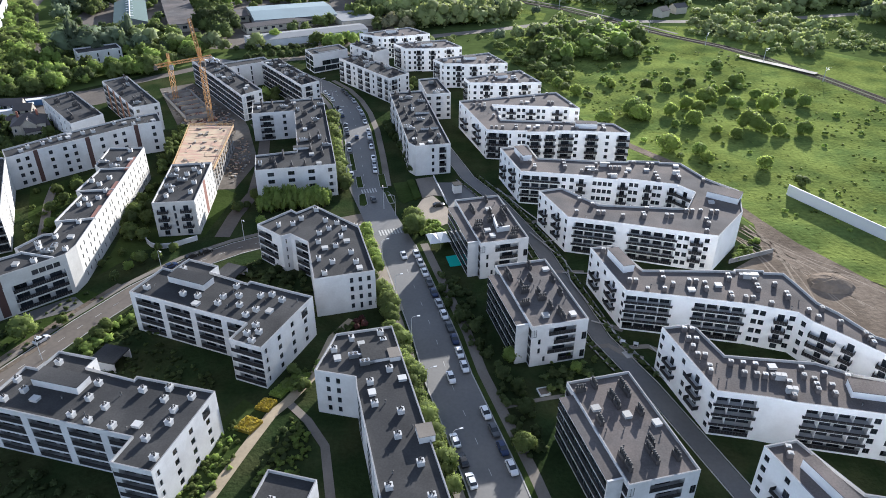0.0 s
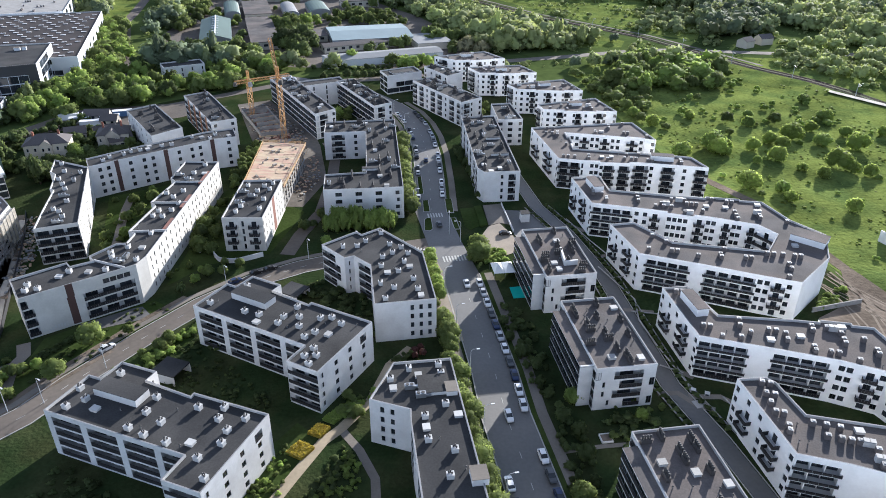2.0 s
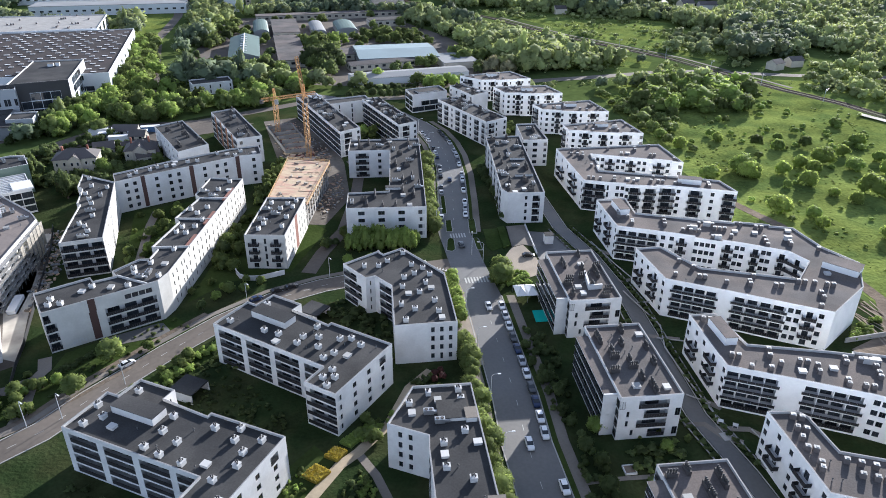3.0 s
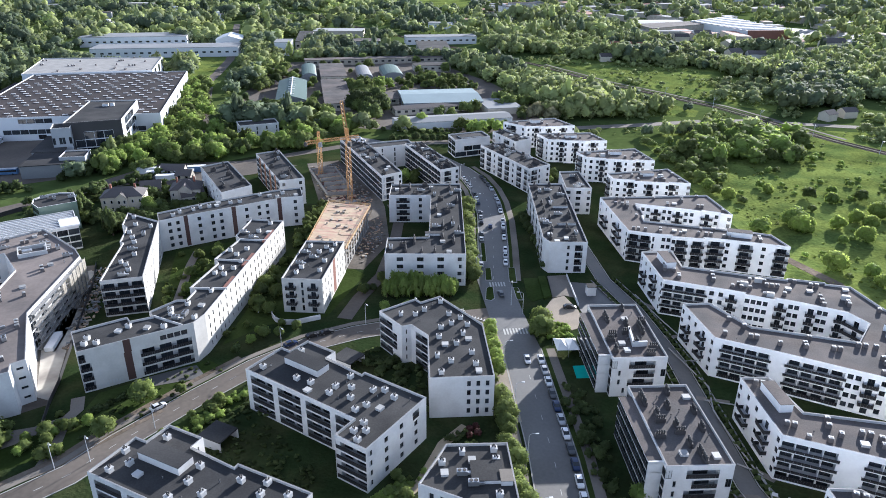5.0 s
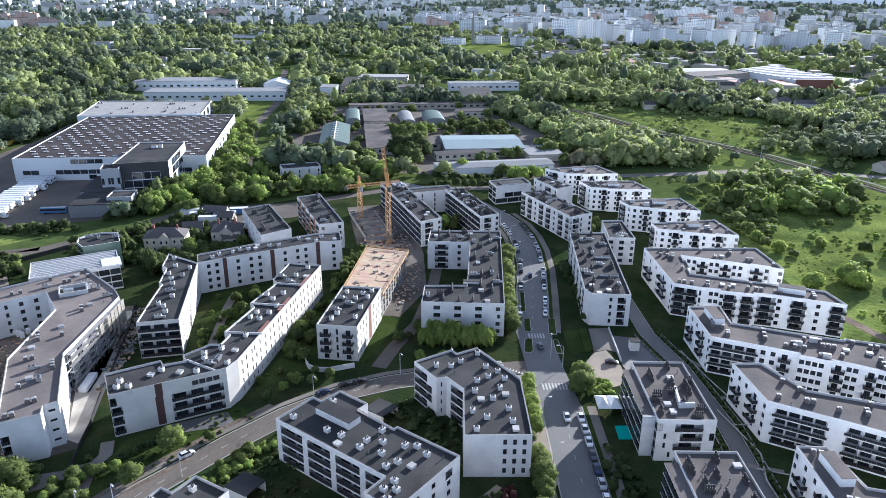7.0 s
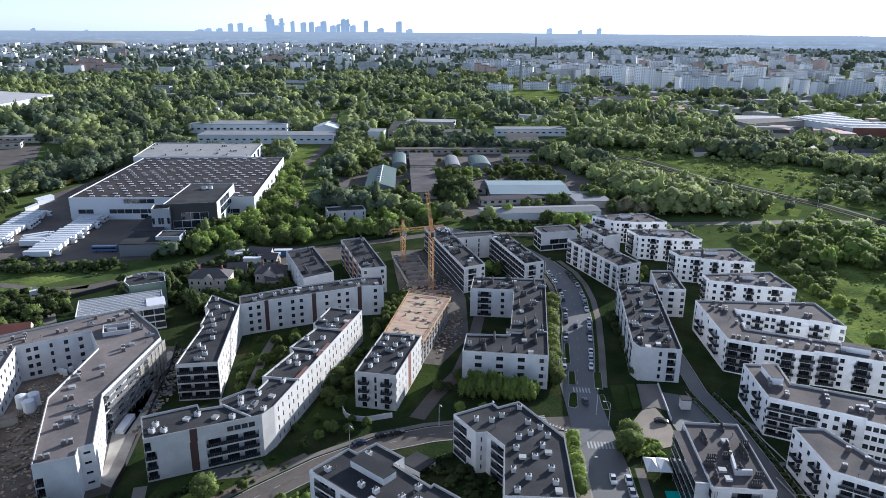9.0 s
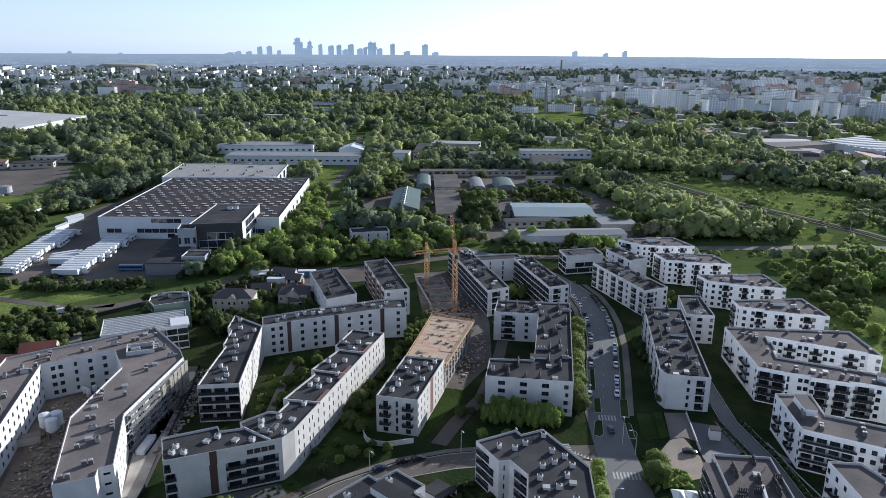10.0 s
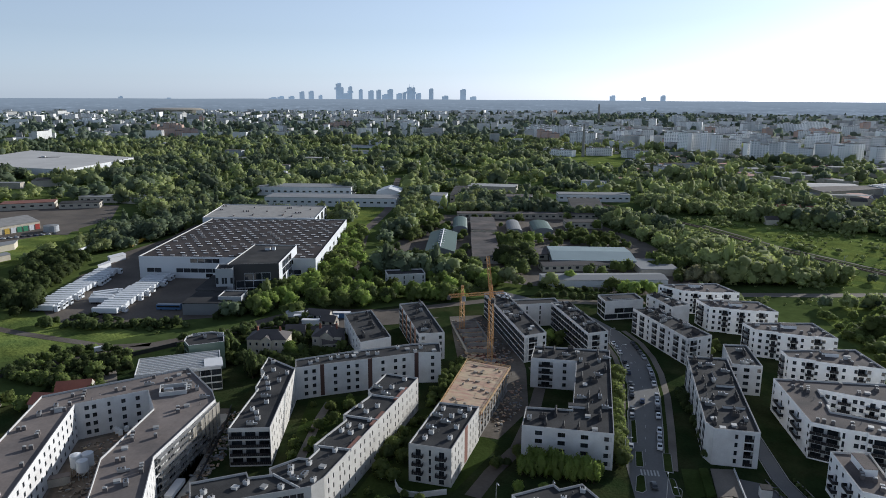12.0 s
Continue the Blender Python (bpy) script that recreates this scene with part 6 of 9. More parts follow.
strewn([(-262, 180), (-232, 180), (-226, 204), (-250, 216), (-290, 206)], 26, 6.0, "tree", "green trees beside the glass hall", 244, 3.0)
row((-200, 246), (-192, 240), 3, 11, "slim", "beside the glass hall")
strewn([(-470, 236), (-400, 240), (-380, 262), (-450, 300)], 26, 9.0, "dark", "dark trees beyond the lorry yard", 243, 4.0)
strewn([(-168, 456), (-150, 450), (-152, 478), (-164, 505), (-180, 505)], 13, 10, "dark", "dark green trees between the sheds", 16, 2.5)
strewn([(-168, 456), (-150, 450), (-152, 478), (-164, 505), (-180, 505)], 13, 10, "tree", "green leafy trees between the sheds", 47, 2.5)
tree(-118, 447, 9, "lime", "beside the grey hall")
strewn([(-205, 415), (-170, 424), (-150, 424), (-160, 436), (-200, 432)], 14, 8.0, "tree", "green trees before the industrial sheds", 61, 3)
strewn([(-176, 470), (-158, 466), (-152, 490), (-172, 500)], 12, 13.0, "dark", "tall dark trees between the sheds", 62, 3)
strewn([(-186, 540), (-172, 538), (-168, 560), (-184, 562)], 6, 8.0, "lime", "bright trees between the sheds", 63, 3)
strewn([(-290, 510), (-268, 520), (-262, 550), (-290, 556)], 22, 8.0, "dark", "dark conifers beside the road", 64, 3)
strewn([(-262, 462), (-240, 452), (-212, 444), (-216, 452), (-246, 474)], 20, 3.4, "bush", "clipped bushes round the yard", 65, 2)
strewn([(-178, 575), (-130, 578), (-124, 600), (-170, 596)], 10, 7.0, "tree", "green trees among the workshops", 66, 3)
strewn([(-80, 498), (-52, 508), (-30, 500), (-40, 530), (-84, 530)], 30, 8.0, "tree", "green trees behind the sheds", 67, 3)
strewn([(-262, 292), (-236, 296), (-226, 318), (-250, 330), (-264, 320)], 14, 6.5, "dark", "dark trees beside the lorry yard", 69, 2.5)
strewn([(-232, 250), (-216, 246), (-214, 258), (-196, 262), (-180, 276), (-176, 290), (-196, 290), (-220, 276)], 34, 3.6, "bush", "bushes round the old houses", 70, 2, OLD_PLOTS)
strewn([(-330, 258), (-272, 262), (-262, 282), (-290, 276), (-330, 270)], 40, 2.6, "low", "dark hedge along the lorry yard", 71, 1.5)
strewn([(-206, 240), (-190, 236), (-176, 244), (-188, 258)], 12, 5.5, "dark", "dark trees behind the comb block", 72, 2.5)
STUFF["willow"] = STUFF["tree"][0], LEAF_PALE
strewn([(-56, 480), (-34, 480), (-32, 490), (-52, 490)], 9, 10.0, "willow", "pale blossoming willows beside the blue-roofed hall", 270, 3.0)
row((-128, 404), (-60, 424), 14, 5, "dark", "along the street's end", 1.0)


CLEAR = [[(-300, 675), (-362, 690), (-368, 800), (-330, 810)], [(-262, 776), (-196, 690), (-140, 700), (-138, 840), (-240, 830)], [(-565, 385), (-512, 425), (-484, 402), (-486, 362), (-540, 340)], [(-352, 556), (-316, 520), (-346, 604), (-368, 660), (-400, 664)], [(-660, 480), (-625, 500), (-535, 428), (-551, 404)], [(-480, 250), (-262, 250), (-255, 380), (-320, 520), (-370, 570), (-470, 545), (-440, 400)], [(-272, 470), (-240, 430), (-150, 428), (-50, 440), (-40, 505), (-95, 590), (-170, 690), (-310, 650), (-285, 560)],
         [(-420, 180), (-300, 170), (-262, 262), (-430, 262)], [(-560, 590), (-470, 570), (-345, 590), (-400, 720), (-520, 720)], [(-330, 1160), (-250, 1150), (-225, 1290), (-280, 1440), (-340, 1300)],
         [(-1010, 660), (-880, 680), (-960, 860), (-1240, 900), (-1240, 800)], [(-580, 380), (-480, 330), (-470, 380), (-520, 430)], [(20, 900), (140, 900), (270, 1010), (200, 1110), (60, 1080)],
         [(-150, 700), (0, 610), (90, 520), (130, 470), (200, 400), (330, 420), (330, 470), (150, 640), (-60, 760)], [(-680, 460), (-560, 420), (-500, 480), (-620, 560)]]
TRACK = [(-1200, 1580), (-520, 1080), (-71, 693), (-9, 622), (35, 585), (75, 550), (108, 508), (134, 474), (160, 448), (176, 424), (196, 382), (213, 338)]
NORTH_ROAD = [(-235, 380), (-276, 452), (-305, 506), (-325, 543), (-336, 577), (-360, 642), (-388, 702), (-446, 812), (-490, 900)]
PALE_ROAD = [(-130, 398), (-75, 420), (-27, 463), (19, 484), (60, 505), (96, 516), (117, 514), (149, 514), (200, 517), (290, 545)]
ESTATE = [(-270, 90), (120, 40), (330, 120), (260, 340), (130, 460), (10, 455), (-60, 440), (-150, 425), (-262, 400), (-255, 300), (-300, 200)]


CLEAR.append(FAR_FIELD)
CLEAR.append(EAST_MEADOW)
# halls and offices in the woods, and pale houses beyond the railway: place, size, turn, height
WOOD_HALLS = [(-747, 1244, 70, 16, 12, 5), (-562, 1078, 26, 12, 20, 6), (-940, 1076, 34, 14, 15, 11), (-325, 689, 16, 24, 18, 13), (-321, 833, 58, 26, 14, 7), (-265, 765, 30, 22, 14, 6), (-835, 1372, 60, 14, 10, 5), (48, 1050, 70, 40, 20, 4.5), (-154, 1213, 44, 12, 25, 9), (-222, 934, 30, 14, 0, 7), (-744, 1062, 40, 14, 20, 6), (-705, 918, 22, 12, 30, 7)]
EAST_HOUSES = [(94, 911, 20, 12, 20, 8.0), (115, 847, 12, 10, 60, 7.5), (114, 786, 14, 11, 30, 6.5), (137, 793, 20, 10, 15, 4.5), (91, 785, 12, 10, 70, 5.0), (-10, 733, 11, 9, 20, 5.0), (4, 818, 22, 11, 12, 4.5),
               (30, 816, 20, 11, 12, 4.8), (228, 884, 26, 14, 25, 7.0), (193, 822, 14, 11, 40, 5.5), (71, 894, 16, 10, 10, 6.0), (192, 884, 13, 11, 50, 6.5), (160, 860, 12, 10, 30, 6.0), (142, 531, 9, 8, 40, 4.6), (157, 543, 10, 8, 25, 4.6)]
CLEAR.append([(-470, 305), (-520, 325), (-620, 370), (-730, 450), (-730, 520), (-620, 560), (-550, 480), (-500, 430), (-470, 372)])
# districts with more houses than trees
BUILT_UP = [[(-330, 1480), (-200, 1400), (0, 1330), (260, 1380), (700, 1300), (1100, 2600), (-200, 3400), (-900, 2500), (-680, 1950)],
            [(-450, 1250), (-250, 1130), (-100, 1060), (20, 940), (320, 860), (700, 1300), (260, 1380), (-200, 1450), (-420, 1450)],
            [(-760, 2080), (-900, 3000), (-900, 4400), (-4400, 2200), (-3600, 1500), (-2000, 1560), (-1600, 2000)]]


def near_line(x, y, line, d):
    for a, b in zip(line, line[1:]):
        l2 = (b[0] - a[0]) ** 2 + (b[1] - a[1]) ** 2
        t = max(0, min(1, ((x - a[0]) * (b[0] - a[0]) + (y - a[1]) * (b[1] - a[1])) / l2))
        if math.hypot(x - a[0] - t * (b[0] - a[0]), y - a[1] - t * (b[1] - a[1])) < d:
            return True
    return False


def wood_places(r0, r1, n, size, seed, threshold, grain):
    rng = random.Random(seed)
    out = []
    tries = 0
    while len(out) < n and tries < n * 12:
        tries += 1
        r = math.sqrt(rng.uniform(r0 * r0, r1 * r1))
        a = radians(rng.uniform(-61, 34))
        x, y = r * math.sin(a), r * math.cos(a)
        if noise.noise(Vector((x * grain, y * grain, 3.7))) < threshold or inside(ESTATE, x, y):
            continue
        if r > 900 and any(inside(c, x, y) for c in BUILT_UP) and rng.random() < 0.5:
            continue
        if r < 1500 and (any(inside(c, x, y) for c in CLEAR) or near_line(x, y, TRACK, 44 if y < 730 else 20) or near_line(x, y, NORTH_ROAD, 17) or near_line(x, y, PALE_ROAD, 20)):
            continue
        if r < 1900 and any(near_line(x, y, [(hx, hy), (hx * 0.965, hy * 0.965)], 0.5 * sx + 5) for hx, hy, sx, *_ in EAST_HOUSES + WOOD_HALLS):
            continue
        # groves of old trees stand beside low young growth, with a few poplars
        h = size * rng.uniform(0.5, 1.2) * (1.0 + 0.55 * noise.noise(Vector((x * 0.013, y * 0.013, 8.1))))
        w = h * rng.uniform(0.85, 1.3)
        if rng.random() < 0.09:
            h, w = h * 1.35, h * 0.5
        out.append((x, y, h, w))
    return np.array(out)


def mixed_forest(places, templates, label, seed):
    """One wood of three mingled kinds of tree, which keep together in groves."""
    rng = random.Random(seed + 50)
    value = np.array([noise.noise(Vector((p[0] * 0.012, p[1] * 0.012, 21.3))) + rng.gauss(0, 0.26) + (0.3 if p[0] > -140 else 0) for p in places])
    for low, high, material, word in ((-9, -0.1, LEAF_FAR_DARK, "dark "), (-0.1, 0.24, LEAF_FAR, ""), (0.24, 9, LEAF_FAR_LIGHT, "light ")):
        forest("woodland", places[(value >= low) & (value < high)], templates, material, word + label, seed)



NEAR_TEMPLATES = [crown_arrays(i, 120, 0.07, 5) for i in range(6)]
SCRUB_TEMPLATES = [crown_arrays(80 + i, 20, 0.13, 1, 1.0) for i in range(4)]
MID_TEMPLATES = [crown_arrays(40 + i, 36, 0.1, 3, 0.95) for i in range(5)]
FAR_TEMPLATES = [crown_arrays(60 + i, 6, 0.2, 2, 1.1) for i in range(4)]
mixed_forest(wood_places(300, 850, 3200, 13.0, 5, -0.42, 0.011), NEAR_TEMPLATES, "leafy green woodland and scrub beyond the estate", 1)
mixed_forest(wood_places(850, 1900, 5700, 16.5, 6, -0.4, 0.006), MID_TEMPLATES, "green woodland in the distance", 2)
forest("woodland", wood_places(1850, 4350, 5200, 25.0, 7, -0.3, 0.003), FAR_TEMPLATES, LEAF_DISTANT_HAZED, "far woods between city districts", 3)
lowscrub = [(x, y, h * 0.35, h * 0.6) for x, y, h, w in wood_places(330, 900, 900, 9.0, 8, -1, 0.01)]
scrub_rng = random.Random(12)
for i in range(9000):
    x, y = scrub_rng.uniform(-150, 330), scrub_rng.uniform(420, 760)
    drift = noise.noise(Vector((x * 0.03, y * 0.03, 1.1))) + 0.6 * noise.noise(Vector((x * 0.09, y * 0.09, 4.2)))
    if drift < scrub_rng.uniform(-0.15, 0.35) or inside(MEADOW_EDGE, x, y) or near_line(x, y, TRACK, 11) or near_line(x, y, PALE_ROAD, 8):
        continue
    if inside(CLEAR[13], x, y) or inside(EAST_MEADOW, x, y) or near_line(x, y, TRACK, 46) or near_line(x, y, PALE_ROAD, 22):
        h = scrub_rng.uniform(0.6, 2.2) + (3.5 * scrub_rng.random() if drift > 0.35 else 0)
        lowscrub.append((x, y, h, h * 1.5))
weeds = []
for i in range(5200):
    x, y = scrub_rng.uniform(24, 300), scrub_rng.uniform(112, 466)
    drift = noise.noise(Vector((x * 0.045, y * 0.045, 7.7))) + 0.5 * noise.noise(Vector((x * 0.13, y * 0.13, 2.2)))
    if inside(MEADOW_EDGE, x, y, 2.0) and drift > scrub_rng.uniform(0.0, 0.4) and not near_line(x, y, [(60, 304), (92, 246), (108, 200), (150, 120)], 9 if y > 215 else 24):
        h = scrub_rng.uniform(0.3, 0.75)
        weeds.append((x, y, h, h * 3.4))
forest("tall_weeds", np.array(weeds), SCRUB_TEMPLATES, GRASS_TUFT, "drifts of tall green weeds on the meadow", 9)
forest("scrub", np.array(lowscrub), SCRUB_TEMPLATES, LEAF_FAR_LIGHT, "low green scrub beside the railway", 4)


def grove(poly, n, h, material, label, seed):
    """Mature trees over a piece of ground."""
    rng = random.Random(seed)
    xs, ys = [p[0] for p in poly], [p[1] for p in poly]
    out, tries = [], 0
    while len(out) < n and tries < n * 30:
        tries += 1
        x, y = rng.uniform(min(xs), max(xs)), rng.uniform(min(ys), max(ys))
        if inside(poly, x, y) and not near_line(x, y, TRACK, 12) and not near_line(x, y, PALE_ROAD, 9) and all(math.hypot(x - p[0], y - p[1]) > 0.22 * (p[2] + h) for p in out):
            k = h * rng.uniform(0.6, 1.3)
            out.append((x, y, k, k * rng.uniform(0.9, 1.3)))
    forest("woodland", np.array(out), NEAR_TEMPLATES, material, label, seed)


grove([(150, 484), (181, 450), (207, 421), (267, 565), (220, 578), (167, 525)], 80, 8.5, LEAF_FAR_LIGHT, "rounded light green trees along the railway", 408)
DARK_GROVE = [(118, 546), (138, 553), (172, 575), (204, 744), (158, 759), (128, 640)]
grove(DARK_GROVE, 60, 14.0, LEAF_FAR_DARK, "tall dark trees beyond the railway", 401)
grove(DARK_GROVE, 80, 13.0, LEAF_FAR, "tall green trees beyond the railway", 402)
grove([(72, 582), (102, 568), (126, 618), (108, 658), (86, 632)], 34, 8.0, LEAF_FAR, "leafy trees on the grassland beyond the railway", 403)
grove([(-55, 522), (23, 520), (54, 532), (20, 570), (-60, 630)], 38, 7.5, LEAF_FAR_DARK, "dark leafy trees between the road and the railway", 404)
grove([(-55, 522), (23, 520), (54, 532), (20, 570), (-60, 630)], 46, 6.0, LEAF_FAR, "light green trees between the road and the railway", 405)
grove([(-60, 722), (27, 722), (78, 708), (110, 690), (120, 760), (-50, 780)], 60, 9.0, LEAF_FAR_LIGHT, "light green trees round the houses beyond the railway", 406)
grove([(-20, 690), (60, 590), (90, 600), (80, 700), (20, 715)], 26, 3.6, LEAF_FAR_LIGHT, "bushes on the grassland beyond the railway", 407)


strewn([(-61, 96), (-52, 112), (-50.5, 110), (-52.5, 84), (-60, 84)], 90, 0.85, "bush", "dense green hedge along the sandy path", 201, 0.5)
strewn([(-44, 88), (-40, 104), (-36, 116), (-31, 112), (-34, 90)], 90, 0.95, "shrub", "bright green shrubs along the sandy path", 202, 0.6)
strewn([(-92, 150), (-84, 163), (-72, 170), (-66, 160), (-80, 146)], 50, 1.1, "low", "shrubs in the slab blocks' garden", 204, 1.2)
strewn([(-104, 128), (-89, 163), (-85, 161), (-98, 124)], 34, 1.7, "shrub", "bright shrubs along the side road", 205, 1.2)
strewn([(-110, 172), (-118, 236), (-113, 240), (-104, 186), (-104, 176)], 20, 1.2, "bush", "shrubs along the comb block", 206, 1.4)
strewn([(-110, 172), (-118, 236), (-113, 240), (-104, 186), (-104, 176)], 9, 3.6, "tree", "young trees along the comb block", 207, 2.4)
strewn([(-128, 184), (-132, 226), (-140, 244), (-158, 230), (-142, 196)], 24, 1.4, "bush", "leafy shrubs in the comb block's court", 208, 1.4)
strewn([(-128, 184), (-132, 226), (-140, 244), (-158, 230), (-142, 196)], 7, 4.0, "tree", "young trees in the comb block's court", 209, 2.4)
strewn([(-118, 126), (-107, 148), (-99, 164), (-108, 166), (-124, 142), (-134, 118)], 36, 0.8, "low", "low shrubs on the verge", 210, 1.5)
strewn([(-290, 196), (-262, 196), (-240, 212), (-244, 224), (-262, 240), (-290, 232)], 70, 4.6, "dark", "dark garden trees behind the glass hall", 211, 2.0)
strewn([(-290, 196), (-262, 196), (-240, 212), (-244, 224), (-262, 240), (-290, 232)], 60, 3.4, "bush", "garden bushes behind the glass hall", 212, 2.0)
strewn([(-232, 262), (-212, 248), (-190, 246), (-174, 262), (-160, 282), (-186, 300), (-214, 300)], 70, 5.2, "dark", "dark trees between the old houses", 213, 2.0, OLD_PLOTS)
strewn([(-232, 262), (-212, 248), (-190, 246), (-174, 262), (-160, 282), (-186, 300), (-214, 300)], 36, 5.0, "tree", "leafy trees between the old houses", 214, 2.0, OLD_PLOTS)
strewn([(-148, 258), (-140, 272), (-134, 284), (-150, 282), (-160, 268)], 30, 4.0, "dark", "dark trees behind the comb block", 215, 2.0)
strewn([(-152, 118), (-140, 104), (-158, 92), (-172, 104)], 26, 6.5, "tree", "leafy trees beside the new block", 216, 2.4)
for x, y, hh in ((-140, 120.5, 8.5), (-144.5, 122, 7.5), (-143, 115, 9.0), (-148, 117, 8.0), (-137, 114, 7.0)):
    tree(x, y, hh, "tree", "beside the plaza")
for x, y, hh, kind in ((-113.8, 145.4, 7.0, "tree"), (-125.2, 130.6, 3.6, "tree"), (-126.3, 125.0, 3.4, "tree"), (-115.1, 131.4, 5.4, "tree"), (-131, 135, 2.0, "bush"), (-129, 132, 1.8, "bush"), (-106.5, 151.5, 3.0, "tree")):
    tree(x, y, hh, kind, "on the verge")
sheet("forecourt", [(-122.4, 153.2), (-118.0, 150.8), (-104.0, 159.8), (-109.6, 164.4), (-111.5, 163.4)], 0.1, ASPHALT, "dark asphalt forecourt before the comb block", "parking")
ribbon("path", [(-142, 116), (-135.3, 124), (-133.6, 127.8), (-128.6, 134.1), (-128.6, 138.2), (-132, 143)], 3.4, 0.11, PAVING, "curved grey path beside the yard", "path")
strewn([(-126, 136.5), (-124, 135.5), (-119, 146.5), (-121, 147.8)], 40, 0.9, "low", "clipped dark hedge before the comb block", 310, 0.5)
ribbon("verge", [(-122, 114.5), (-119.3, 118.3), (-114.5, 128.5), (-107.1, 143.5)], 1.8, 0.14, EARTH, "strip of bare brown earth beside the side road", "earth")
strewn([(-140, 128), (-132, 122), (-144, 108), (-152, 118)], 20, 2.4, "bush", "shrubs beside the plaza", 217, 1.4)
strewn([(-306, 606), (-286, 566), (-268, 566), (-288, 622)], 16, 7.5, "tree", "green trees among the workshops", 230, 3)
strewn([(-150, 556), (-96, 552), (-110, 590), (-150, 604)], 22, 7.5, "tree", "green trees behind the blue-roofed hall", 232, 3)
strewn([(-262, 470), (-244, 448), (-232, 440), (-230, 452), (-252, 486)], 16, 5.5, "dark", "dark trees round the car park", 233, 2.5)
strewn([(-200, 552), (-186, 546), (-176, 520), (-184, 516), (-198, 536)], 14, 9.5, "tree", "tall green trees between the sheds", 234, 3)
strewn([(-140, 424), (-72, 434), (-72, 439), (-140, 430)], 26, 3.4, "dark", "dark trees along the lane before the grey hall", 235, 2)
strewn([(-84, 432), (-60, 440), (-60, 450), (-84, 446)], 8, 8.0, "lime", "bright tree before the grey hall", 236, 3)
strewn([(-352, 262), (-384, 288), (-404, 318), (-430, 356), (-470, 362), (-462, 336), (-400, 270), (-356, 250)], 90, 9.0, "dark", "dark trees beside the lorry yard", 240, 2.5)
strewn([(-336, 250), (-300, 262), (-272, 282), (-270, 276), (-300, 256), (-334, 244)], 44, 4.5, "dark", "dark hedge trees along the lorry yard", 241, 1.8)
strewn([(-448, 470), (-456, 462), (-480, 560), (-470, 580), (-440, 560)], 24, 8.0, "tree", "trees along the warehouse wing", 242, 3)
strewn([(-270, 338), (-232, 353), (-205, 365), (-168, 374), (-160, 388), (-200, 378), (-232, 374), (-256, 398), (-262, 440), (-284, 452), (-264, 395)], 30, 9.0, "tree", "leafy green trees before the warehouse", 250, 2.5)
strewn([(-270, 338), (-232, 353), (-205, 365), (-168, 374), (-160, 388), (-200, 378), (-232, 374), (-256, 398), (-262, 440), (-284, 452), (-264, 395)], 80, 8.5, "lime", "bright green trees before the warehouse", 251, 2.5)
strewn([(-128, 286), (-122, 272), (-118, 248), (-112, 250), (-114, 276), (-122, 300)], 40, 3.6, "tree", "young trees between the comb block and the site", 252, 1.6)
strewn([(-150, 284), (-134, 290), (-142, 286), (-158, 266), (-150, 262)], 16, 3.0, "dark", "dark shrubs behind the comb block", 253, 1.6)
strewn([(-252, 262), (-236, 296), (-222, 316), (-214, 312), (-232, 284), (-244, 258)], 36, 4.5, "dark", "dark trees along the old road", 254, 2.0)
strewn([(15, 112), (19, 113), (-2, 176), (-7, 182), (-6, 172)], 34, 2.0, "dark", "dark shrubs and small trees beside the pavement", 218, 1.4)
strewn([(17, 150), (30, 158), (36, 140), (24, 134)], 22, 1.2, "bush", "garden shrubs between the villas", 219, 1.2)
strewn([(-62, 186), (-44, 176), (-38, 158), (-64, 160), (-70, 176)], 60, 1.8, "low", "dark shrubs in the pentagonal block's court", 220, 1.2)
strewn([(60, 350), (100, 352), (190, 366), (118, 450), (70, 462), (30, 440)], 18, 3.4, "shrub", "green bushes at the meadow's far end", 223, 2.4)
strewn([(60, 350), (100, 352), (190, 366), (118, 450), (70, 462), (30, 440)], 5, 5.5, "tree", "green trees at the meadow's far end", 224, 3)


